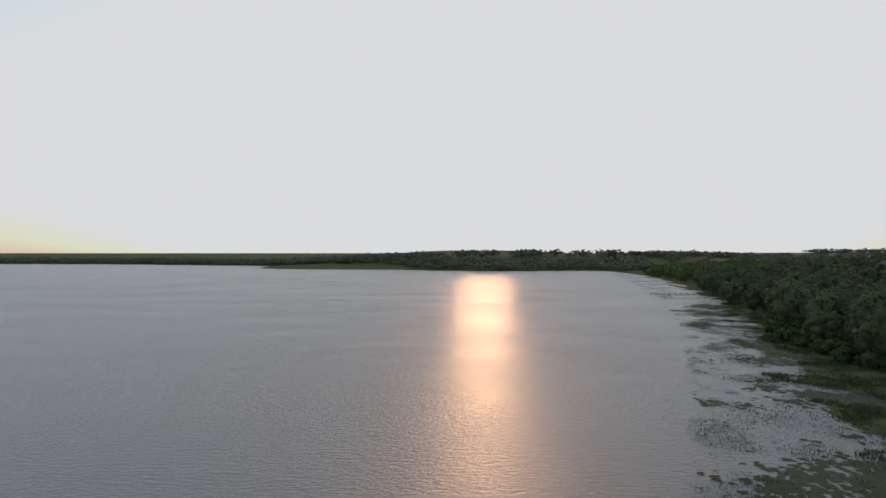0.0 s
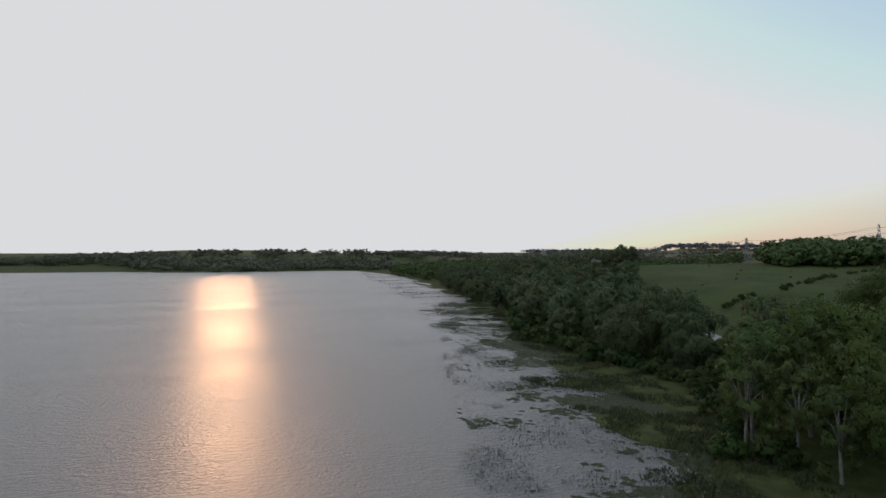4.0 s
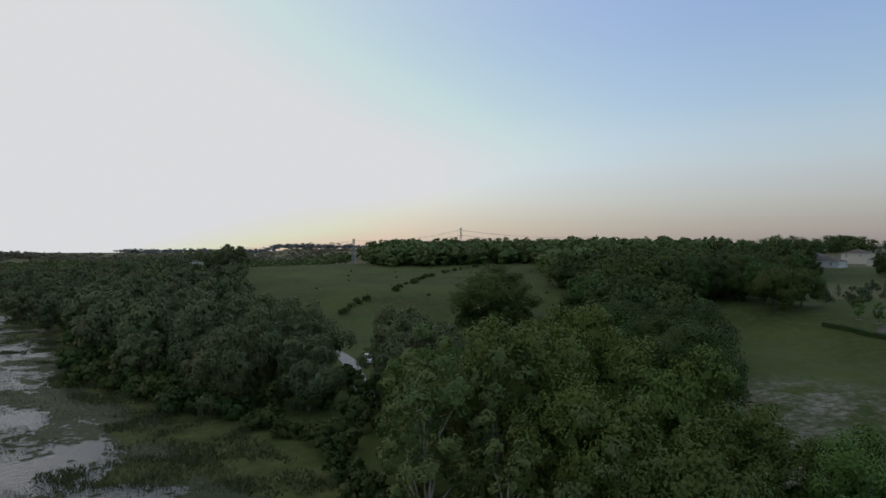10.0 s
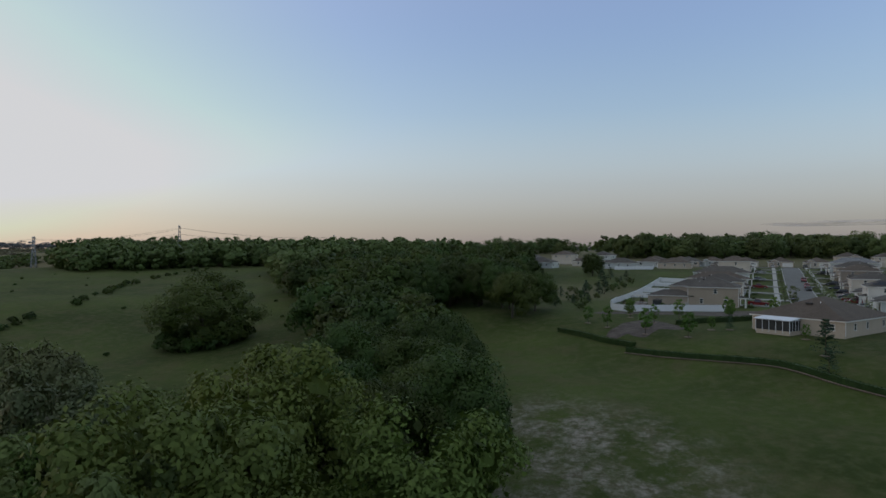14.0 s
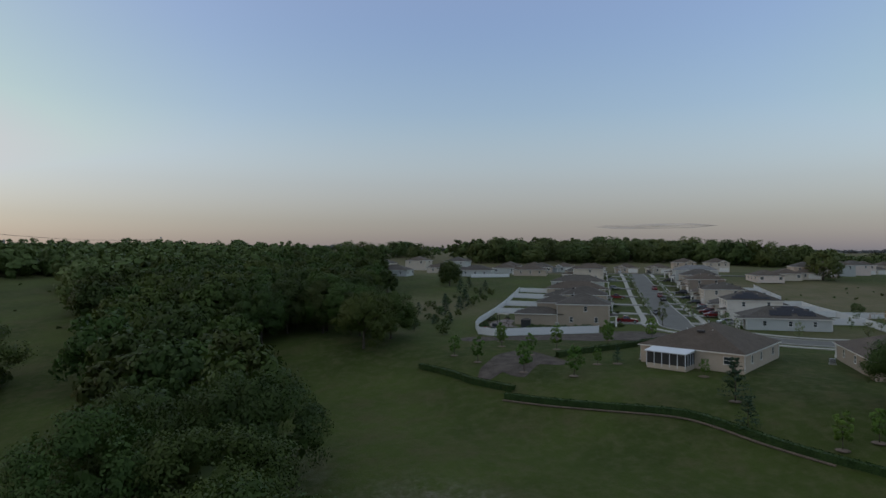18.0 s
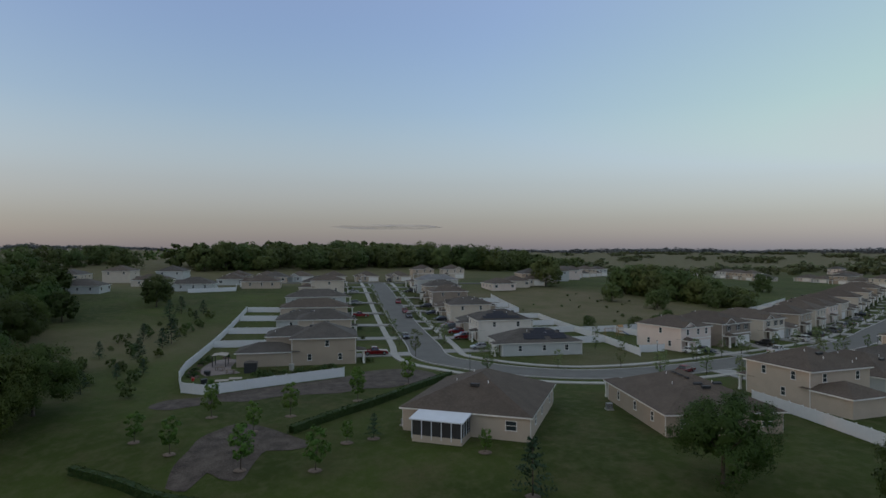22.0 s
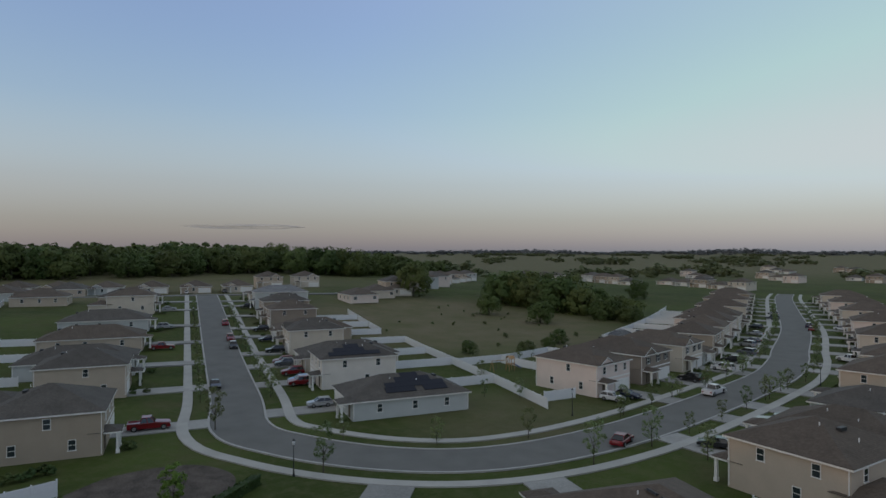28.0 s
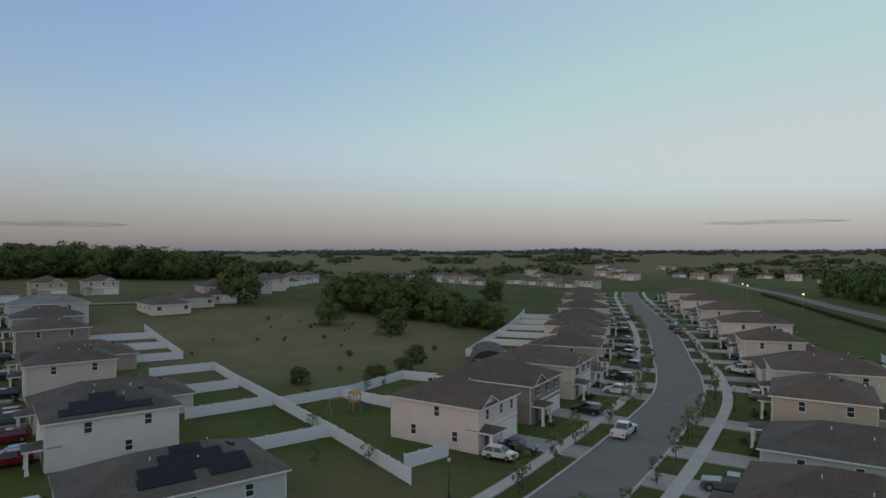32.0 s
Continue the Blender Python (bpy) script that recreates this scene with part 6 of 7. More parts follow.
# ---------------------------------------------------------------- back garden of the tan house
bed("patio", [at_a(-36, 46.8), at_a(-34.6, 43.6), at_a(-33.6, 40.6), at_a(-28.5, 43.2), at_a(-18, 43.6), at_a(-18, 47.5), at_a(-26, 49), at_a(-32, 48.4)], 0.09, M_PAVER, "brick-coloured paver patio", "patio")


def pergola(x, y, turn):
    t = thing("pergola", pose(x, y, ground(x, y), 0, 0, turn), "dark post pergola with a pale canopy on the patio", "pergola")
    for a in (-1.7, 1.7):
        for b in (-1.3, 1.3):
            m = Mesh()
            m.box(a - 0.07, a + 0.07, b - 0.07, b + 0.07, 0, 2.4)
            part("post", m, M_DARK, t)
    c = Mesh()
    for k in range(6):
        x0 = -1.9 + k * 0.65
        c.poly([(x0, -1.5, 2.42), (x0 + 0.65, -1.5, 2.42), (x0 + 0.65, 0, 2.62), (x0, 0, 2.62)])
        c.poly([(x0, 0, 2.62), (x0 + 0.65, 0, 2.62), (x0 + 0.65, 1.5, 2.42), (x0, 1.5, 2.42)])
    part("canopy", c, M_CANVAS, t, "pale fabric canopy")


pergola(*at_a(-25.2, 45.8), A_TURN)


def garden_table(x, y, turn):
    t = thing("garden_table", pose(x, y, ground(x, y) + 0.09, 0, 0, turn), "low wooden garden table on the patio", "table")
    m = Mesh()
    m.box(-0.8, 0.8, -0.45, 0.45, 0.68, 0.74)
    part("tabletop", m, M_WOOD, t)
    for a in (-0.7, 0.7):
        for b in (-0.36, 0.36):
            g = Mesh()
            g.box(a - 0.04, a + 0.04, b - 0.04, b + 0.04, 0, 0.68)
            part("leg", g, M_WOOD, t)


def planter(x, y, s, turn=0):
    t = thing("raised_planter", pose(x, y, ground(x, y), 0, 0, turn), "raised timber planter with garden greens", "planter", "garden planters")
    m = Mesh()
    for a, b, c, d in ((-1, 1, -0.45, -0.38), (-1, 1, 0.38, 0.45), (-1, -0.93, -0.38, 0.38), (0.93, 1, -0.38, 0.38)):
        m.box(a * s, b * s, c * s, d * s, 0, 0.4)
    part("boards", m, M_WOOD, t)
    g = Mesh()
    g.box(-0.92 * s, 0.92 * s, -0.37 * s, 0.37 * s, 0, 0.32)
    part("soil", g, M_MULCH, t)
    part("foliage", crown_mesh("planter_greens", int(x), 0.7 * s, 0.6, 5, 3, 14, 0.1, L_HEDGE, -0.2), None, t).location = (0, 0, 0.45)


garden_table(*at_a(-34.0, 42.4), A_TURN + 80)
garden_table(*at_a(-30.5, 45.0), A_TURN + 70)
for s, n, k in ((-24, 50, 1.0), (-20, 50.0, 1.2), (-30.5, 49.8, 1.2), (-33.2, 49.6, 1.0), (-36.5, 48.6, 1.0), (-16, 46, 1.0)):
    planter(*at_a(s, n), k, A_TURN + 20 * (s % 3))
for k in range(16):
    SHRUB.put(*at_a(-37.5 + 0.45 * abs(k - 9) + random.uniform(0, 1.5), 22.5 + k * 0.95), random.uniform(0.5, 1.15))
for k in range(12):
    SHRUB.put(*at_a(random.uniform(-37, -15), random.uniform(48.6, 50.2)), random.uniform(0.4, 0.9))


def shed(x, y, turn):
    t = thing("storage_shed", pose(x, y, ground(x, y), 0, 0, turn), "small dark storage shed in a fenced garden", "shed")
    w, r, d = Mesh(), Mesh(), Mesh()
    w.box(-1.2, 1.2, -0.9, 0.9, 0, 2.0)
    hip(r, -1.2, 1.2, -0.9, 0.9, 2.0, 0.4, 0.15)
    d.box(-0.45, 0.45, -0.93, -0.88, 0.05, 1.85)
    part("wall", w, M_DARK, t)
    part("roof", r, M_SHINGLE["grey"], t)
    part("door", d, M_STEEL, t)


shed(*at_a(-33.2, 38.7), A_TURN + 90)


def ground_sheet(x, y, turn):
    m = Mesh()
    for k in range(4):
        z0, z1 = 0.05 + 0.03 * math.sin(2.1 * k), 0.05 + 0.03 * math.sin(2.1 * k + 2.1)
        m.poly([(-0.9 + 0.45 * k, -1.2, z0), (-0.45 + 0.45 * k, -1.2, z1), (-0.45 + 0.45 * k, 1.2, z1 + 0.02), (-0.9 + 0.45 * k, 1.2, z0 + 0.02)])
        m.poly([(-0.9 + 0.45 * k, -1.2, z0 - 0.04), (-0.45 + 0.45 * k, -1.2, z1 - 0.04), (-0.45 + 0.45 * k, -1.2, z1), (-0.9 + 0.45 * k, -1.2, z0)])
    t = tagged(new("ground_sheet", m.data("ground_sheet", M_CANVAS)), "pale weathered sheet laid on the garden lawn", "ground sheet", "sheets on the lawn")
    t.matrix_basis = pose(x, y, ground(x, y), 0, 0, turn)


ground_sheet(*at_a(-40.3, 43.0), A_TURN + 8)
ground_sheet(*at_a(-38.7, 40.8), A_TURN + 4)


def tub(name, x, y, r, h, material, label, category):
    m = Mesh()
    m.tube([(0, 0, 0), (0, 0, h * 0.9), (0, 0, h), (0, 0, h * 0.92)], [r * 0.85, r, r * 1.05, r * 0.8], 12)
    tagged(new(name, m.data(name, material)), label, category).matrix_basis = pose(x, y, ground(x, y))


tub("water_butt", *at_a(-33.6, 30.8), 0.55, 1.5, M_CONCRETE, "grey water butt below a downpipe", "water butt")
tub("rubbish_bin", *at_a(-43.0, 45.6), 0.6, 1.0, M_DARK, "black plastic bin in the garden corner", "bin")
tub("bucket", *at_a(-39.6, 48.2), 0.3, 0.6, M_RED, "red plastic bucket beside the fence", "bucket")
tub("plant_pot", *at_a(-35.0, 46.4), 0.5, 0.9, M_DARK, "large black plant pot at the edge of the patio", "plant pot")
tub("plant_pot", *at_a(-33.9, 47.0), 0.4, 0.8, M_DARK, "large black plant pot at the edge of the patio", "plant pot")
for gx, gn, gs in ((-40.0, 36.0, 1.5), (-39.0, 34.6, 1.2), (-38.4, 37.2, 1.1), (-41.5, 33.5, 0.9)):
    SHRUB.put(*at_a(gx, gn), gs, 40 * gs, label="leafy green shrub spilling over the fence")


# ---------------------------------------------------------------- play set, poly tunnel
def play_set(x, y, turn):
    t = thing("play_set", pose(x, y, ground(x, y), 0, 0, turn), "timber play set with swings and a blue slide on the lawn", "play set")
    for s in (-1, 1):
        for b in (-1, 1):
            m = Mesh()
            m.tube([(s * 1.9, b * 1.0, 0), (s * 1.9, 0, 2.3)], [0.06, 0.06], 6)
            part("leg", m, M_TIMBER, t)
    m = Mesh()
    m.tube([(-2.0, 0, 2.3), (2.0, 0, 2.3)], [0.07, 0.07], 6)
    part("beam", m, M_TIMBER, t)
    m = Mesh()
    m.box(1.9, 3.3, -0.7, 0.7, 1.35, 1.45)
    part("deck", m, M_TIMBER, t)
    for a in (1.95, 3.25):
        for b in (-0.65, 0.65):
            m = Mesh()
            m.box(a - 0.05, a + 0.05, b - 0.05, b + 0.05, 0, 2.6)
            part("post", m, M_TIMBER, t)
    m = Mesh()
    m.poly([(1.8, -0.85, 2.6), (3.4, -0.85, 2.6), (3.4, 0, 3.2), (1.8, 0, 3.2)])
    m.poly([(1.8, 0.85, 2.6), (3.4, 0.85, 2.6), (3.4, 0, 3.2), (1.8, 0, 3.2)])
    part("roof", m, M_TIMBER, t)
    m = Mesh()
    m.poly([(3.3, -0.3, 1.4), (3.3, 0.3, 1.4), (5.2, 0.3, 0.25), (5.2, -0.3, 0.25)])
    for b in (-0.3, 0.3):
        m.poly([(3.3, b, 1.4), (3.3, b, 1.6), (5.2, b, 0.45), (5.2, b, 0.25)])
    part("slide", m, M_BLUE, t, "blue plastic slide")
    for a in (-1.0, 0.4):
        m = Mesh()
        m.box(a - 0.22, a + 0.22, -0.09, 0.09, 0.5, 0.54)
        for b in (-0.2, 0.2):
            m.box(a + b - 0.01, a + b + 0.01, -0.01, 0.01, 0.54, 2.25)
        part("swing", m, M_DARK, t)


play_set(247.5, -66.5, 250)


def net_tunnel(x, y, turn, L=14.0, R=4.2):
    t = thing("net_tunnel", pose(x, y, ground(x, y), 0, 0, turn), "dark mesh covered arched garden tunnel", "tunnel")
    m, h = Mesh(), Mesh()
    n = 12
    for i in range(n):
        a0, a1 = math.pi * i / n, math.pi * (i + 1) / n
        m.poly([(-L / 2, R * math.cos(a0), R * 0.75 * math.sin(a0)), (L / 2, R * math.cos(a0), R * 0.75 * math.sin(a0)), (L / 2, R * math.cos(a1), R * 0.75 * math.sin(a1)), (-L / 2, R * math.cos(a1), R * 0.75 * math.sin(a1))])
    for s in (-1, 1):
        m.poly([(s * L / 2, R * math.cos(math.pi * i / n), R * 0.75 * math.sin(math.pi * i / n)) for i in range(n + 1)])
    for k in range(7):
        xx = -L / 2 + k * L / 6
        h.tube([(xx, R * 1.01 * math.cos(math.pi * i / n), R * 0.76 * math.sin(math.pi * i / n)) for i in range(n + 1)], [0.04] * (n + 1), 5)
    part("mesh_cover", m, M_SCREEN, t, "dark net cover", smooth=True)
    part("hoops", h, M_STEEL, t)


net_tunnel(250.5, -121.0, 300)
net_tunnel(163, -152, 290)

# ---------------------------------------------------------------- meadow, copse and lone trees
for x, y in scatter([(271, -163), (286, -168), (302, -172), (320, -173), (337, -169), (356, -186), (332, -198), (292, -188), (273, -176)], 7.5, 12):
    FAR_OAK.put(x, y, random.uniform(0.9, 1.25) * (0.62 if x < 284 else 0.85 if x < 300 else 1.0), z=ground(x, y) - 1.6)
for x, y, k in ((329, -178, 1.1), (336, -184, 1.05), (322, -182, 1.1), (343, -188, 1.0), (314, -180, 0.95)):
    FAR_OAK.put(x, y, k, 60 * k, z=ground(x, y) - 1.6)
FAR_OAK.put(323.5, -262, 0.75)
FAR_OAK.put(293.7, -140.8, 0.62)
FAR_OAK.put(319.5, -142, 0.62)
FAR_OAK.put(376, -152, 1.25, which=0, label="large spreading oak at the edge of the meadow")
for k in range(22):
    SCRUB.put(random.uniform(262, 350), random.uniform(-150, -82), random.uniform(0.25, 0.55))
for x, y in ((258, -98), (262, -108), (268, -78), (256, -86)):
    FAR_OAK.put(x, y, random.uniform(0.22, 0.34))
# scrub behind the northern fence, and the wood's edge
for x, y in scatter([(236, 54), (262, 50), (300, 37), (345, 20), (352, 28), (310, 50), (270, 62), (240, 64)], 5.2, 21):
    (PINE if random.random() < 0.3 else SCRUB).put(x, y, random.uniform(0.5, 1.15))
for x, y, s in ((226, 74, 0.95), (233, 68, 0.85), (238, 75, 0.8), (244, 84, 0.9), (258, 92, 0.8), (300, 76, 0.95), (312, 74, 0.9), (290, 86, 1.0), (324, 78, 0.9)):
    OAK.put(x, y, s)
OAK_M.put(362, 38, 0.8)
OAK_M.put(340, 66, 0.7)
for x, y in scatter([(300, 80), (345, 70), (420, 66), (420, 110), (330, 160), (305, 130)], 9, 23):
    OAK_M.put(x, y, random.uniform(0.8, 1.1))
rw = random.Random(3)
for x, y in scatter([(548, 8), (541, -40), (537, -85), (545, -147), (519, -222), (534, -262), (552, -262), (556, -215), (572, -147), (566, -85), (566, -20)], 13.5, 31):
    FAR_OAK.put(x, y, rw.uniform(1.2, 1.75), tall=rw.uniform(0.78, 0.98), z=ground(x, y) - 1.2, label="big round oak in the treeline behind the estate")
far_wood("woods_2", "long dark treeline on the rise behind the estate", [(x, y, rw.uniform(8, 11), rw.uniform(13, 17)) for x, y in
         scatter([(572, 10), (640, -40), (690, -330), (640, -430), (560, -290), (562, -215), (580, -147), (575, -85)], 13, 31)], seed=5, boughs=12, clumps=4, leaves=12)
for x, y in ((590, 64), (601, 78), (612, 50), (628, 40), (575, 92), (560, 108), (566, 36), (640, 66), (655, 48)):
    FAR_OAK.put(x, y, rw.uniform(1.0, 1.4), tall=0.85, z=ground(x, y) - 1.0, label="round oak on a dry grassy crest")
far_wood("woods_3", "scattered trees on a dry hillside", [(x, y, rw.uniform(5, 8), rw.uniform(8, 12)) for x, y in
         [(600 + 18 * k, 130 - 22 * k + 10 * math.sin(k)) for k in range(14)] + [(700 + 26 * k, 60 - 30 * k) for k in range(18)]], seed=6)
spots = []
for k in range(150):
    a, r = radians(rw.uniform(-112, -20)), rw.uniform(560, 2600)
    x, y = 150 + r * math.cos(a), r * math.sin(a)
    n = rw.choice((1, 1, 2, 4, 7, 11))
    for j in range(n):
        off = (j - n / 2) * rw.uniform(9, 14)
        if k % 5 in (1, 3) and r > 700:
            rw.random()
            continue
        spots.append((x - math.sin(a) * off + rw.uniform(-6, 6), y + math.cos(a) * off + rw.uniform(-6, 6), rw.uniform(6, 10) * (1 + r / 4000), rw.uniform(7, 12)))
far_wood("woods_4", "scattered clumps of trees over a distant plain", spots, material=L_HAZE_PLAIN, seed=7, boughs=8, clumps=3, leaves=9, size=1.5)
far_wood("woods_5", "pine stand beside the main road", [(x, y, rw.uniform(3.5, 5), rw.uniform(12, 15)) for x, y in scatter([(60, -280), (150, -300), (190, -400), (150, -440), (40, -380)], 7, 33)], seed=8)
far_wood("woods_6", "low wooded ridge on the horizon", [(150 + r * math.cos(a), r * math.sin(a), 34, 15 + 22 * max(0.0, noise.noise((a * 7.0, 0.3, 0))) + 6 * noise.noise((a * 31.0, 0.7, 0))) for a, r in ((radians(-118 + 0.28 * k), rw.uniform(2700, 3700)) for k in range(640))], seed=9, material=L_HAZE_RIDGE, boughs=7, clumps=2, leaves=8, size=1.15)
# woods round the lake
far_wood("woods_7", "dark wooded far shore of the lake", [(x, far_shore(x) + 16 + rw.uniform(0, 120), rw.uniform(7, 11), rw.uniform(8, 13)) for k, x in ((k, -1600 + 2.15 * k + rw.uniform(-3, 3)) for k in range(900))], material=L_HAZE_SHORE, seed=10, boughs=7, clumps=2, leaves=8, size=1.15)
far_wood("woods_8", "trees along a low crest beyond the lake", [(rw.uniform(-200, 520), rw.uniform(1060, 1200), rw.uniform(8, 13), rw.uniform(8, 12)) for _ in range(130)], material=L_HAZE_SHORE, seed=11, boughs=7, clumps=2, leaves=8, size=1.15)
far_wood("woods_9", "wooded shore running away to the north", [(x, y, rw.uniform(6, 9), rw.uniform(8, 12)) for x, y in scatter([(225, 560), (340, 560), (560, 470), (700, 700), (560, 900), (300, 860), (240, 700)], 15, 35)], seed=12)
far_wood("woods_10", "hazy woods rolling away to the northern horizon", [(150 + r * math.sin(a), 100 + r * math.cos(a), rw.uniform(11, 17), max(4.0, min(rw.uniform(9, 14), 26.5 - ground(150 + r * math.sin(a), 100 + r * math.cos(a))))) for a, r in ((radians(rw.uniform(12, 80)), rw.uniform(760, 2300)) for k in range(620)) if off_lake(150 + r * math.sin(a), 100 + r * math.cos(a)) > 60], material=L_HAZE_SHORE, seed=13, boughs=7, clumps=2, leaves=8, size=1.15)

# ---------------------------------------------------------------- shore: reeds, docks, houses
rr = np.random.default_rng(17)
blades = []
for _ in range(15000):
    y = rr.uniform(45, 330)
    d = rr.uniform(-3, 30)
    if d < 0 and rr.random() < 0.6:
        continue
    x = shore(y) + d
    den = noise.noise((x * 0.12, y * 0.09, 9.0)) + (0.1 if d > 12 else -0.08)
    if den < 0.02:
        continue
    z = max(ground(x, y), -0.3)
    for _ in range(5):
        a = rr.uniform(0, 6.28)
        hgt = rr.uniform(0.2, 0.6)
        bx, by = x + rr.normal(0, 0.7), y + rr.normal(0, 0.7)
        wx, wy = math.cos(a) * 0.07, math.sin(a) * 0.07
        lx, ly = rr.normal(0, 0.2, 2)
        blades.append([(bx - wx, by - wy, z - 0.1), (bx + wx, by + wy, z - 0.1), (bx + lx + wx * 0.3, by + ly + wy * 0.3, z + hgt), (bx + lx - wx * 0.3, by + ly - wy * 0.3, z + hgt)])
for _ in range(7000):
    y = rr.uniform(40, 300)
    x = shore(y) + rr.uniform(-7, 10)
    if noise.noise((x * 0.10, y * 0.07, 4.0)) + 0.5 * noise.noise((x * 0.4, y * 0.3, 1.0)) < 0.10 + 0.012 * max(0.0, shore(y) - x):
        continue
    z = max(ground(x, y), -0.25)
    for _ in range(7):
        bx, by = x + rr.normal(0, 0.55), y + rr.normal(0, 0.55)
        a, hgt = rr.uniform(0, 6.28), rr.uniform(0.3, 0.7)
        wx, wy = math.cos(a) * 0.035, math.sin(a) * 0.035
        lx, ly = rr.normal(0, 0.14, 2)
        blades.append([(bx - wx, by - wy, z - 0.1), (bx + wx, by + wy, z - 0.1), (bx + lx + wx * 0.3, by + ly + wy * 0.3, z + hgt), (bx + lx - wx * 0.3, by + ly - wy * 0.3, z + hgt)])
for _ in range(15000):
    y = rr.uniform(45, 260)
    x = shore(y) + rr.uniform(9, 38)
    z = ground(x, y)
    if z < -0.1 or noise.noise((x * 0.15, y * 0.13, 6.0)) < -0.1:
        continue
    for _ in range(4):
        bx, by = x + rr.normal(0, 0.5), y + rr.normal(0, 0.5)
        a, hgt = rr.uniform(0, 6.28), rr.uniform(0.2, 0.55)
        wx, wy = math.cos(a) * 0.11, math.sin(a) * 0.11
        lx, ly = rr.normal(0, 0.25, 2)
        blades.append([(bx - wx, by - wy, z - 0.05), (bx + wx, by + wy, z - 0.05), (bx + lx + wx * 0.3, by + ly + wy * 0.3, z + hgt), (bx + lx - wx * 0.3, by + ly - wy * 0.3, z + hgt)])
tagged(new("reeds", quads(np.array(blades), "reeds", L_REED)), "tufts of reeds and water weed along the shallow shore", "reeds", kind="stuff")
# weed mats afloat in the shallows, open pools between them
mats = []
step = 0.62
for j in range(int(285 / step)):
    y = 45 + j * step
    for i in range(int(40 / step)):
        d = -6 + i * step
        x = shore(y) + d
        v = noise.noise((x * 0.055, y * 0.045, 2.0)) + 0.55 * noise.noise((x * 0.22, y * 0.15, 5.0)) + 0.6 * noise.noise((x * 0.9, y * 0.6, 8.0))
        if v < 0.50 - 0.034 * d:
            continue
        q = [(x + a * step * 0.62 + rr.normal(0, 0.14), y + b * step * 0.62 + rr.normal(0, 0.14), 0.015 + 0.03 * rr.random()) for a, b in ((-1, -1), (1, -1), (1, 1), (-1, 1))]
        mats.append(q)
tagged(new("water_weed", quads(np.array(mats), "water_weed", L_WEED)), "dark green weed mats floating in the lake shallows", "water weed", kind="stuff")


def dock(y, length, roofed, turn=0.0):
    x = shore(y) + 20
    t = thing("dock", pose(x, y, 0.0, 0, 0, turn), "grey wooden boat dock reaching into the lake" if not roofed else "wooden dock with a roofed boat shelter", "dock", "boat docks")
    m = Mesh()
    for k in range(int(length / 0.5)):
        m.box(-length + k * 0.5, -length + k * 0.5 + 0.46, -0.8, 0.8, 0.62, 0.70)
    part("deck", m, M_WOOD, t)
    for k in range(int(length / 4) + 1):
        for s in (-0.8, 0.8):
            p = Mesh()
            p.tube([(-length + k * 4, s, -1.4), (-length + k * 4, s, 1.1)], [0.1, 0.1], 6)
            part("dock_post", p, M_WOOD, t)
    if roofed:
        r = Mesh()
        hip(r, -length - 3.5, -length + 3.5, -3.2, 3.2, 3.0, 0.3, 0.3)
        part("shelter_roof", r, M_STEEL, t)
        for a in (-3.2, 3.2):
            for b in (-2.9, 2.9):
                p = Mesh()
                p.tube([(-length + a, b, -1.4), (-length + a, b, 3.0)], [0.1, 0.1], 6)
                part("post", p, M_WOOD, t)


for y, L, r in ((306, 20, False), (362, 26, False), (388, 24, True), (402, 30, False), (459, 26, True), (510, 30, False), (560, 30, True), (642, 34, True), (712, 36, True)):
    dock(y, L, r, 4)
house(300, 420, 200, 14, 12, 2, "white", "grey", lite=True, front_gable=1)
house(-372, 1330, 180, 40, 18, 1, "white", "light", lite=True)
for x, y in ((60, 1020), (110, 1040), (170, 1010), (0, 1060), (300, 990)):
    house(x, y, 180, 18, 14, 1, "brown", "brown", lite=True)
ribbon("road_3", spline([(120, 129), (136, 145), (150, 159), (160, 174), (170, 196)], 3), -1.8, 1.8, 0.12, M_DRIVE, "pale gravel lane by the pasture", "road")
car("suv", "white", 150.5, 153, 50)
for x, y in ((95, 62), (100, 70)):
    BROAD.put(x, y, 0.80)
ribbon("road_4", spline([(120, -150), (150, -225), (167, -271), (185, -325), (205, -390), (240, -480), (300, -640)], 6), -4.0, 4.0, 0.25, M_ASPHALT, "main road past the estate", "road")
hedge([(138, -120), (158, -190), (176, -250), (196, -318), (216, -386)], 1.6, 1.3)


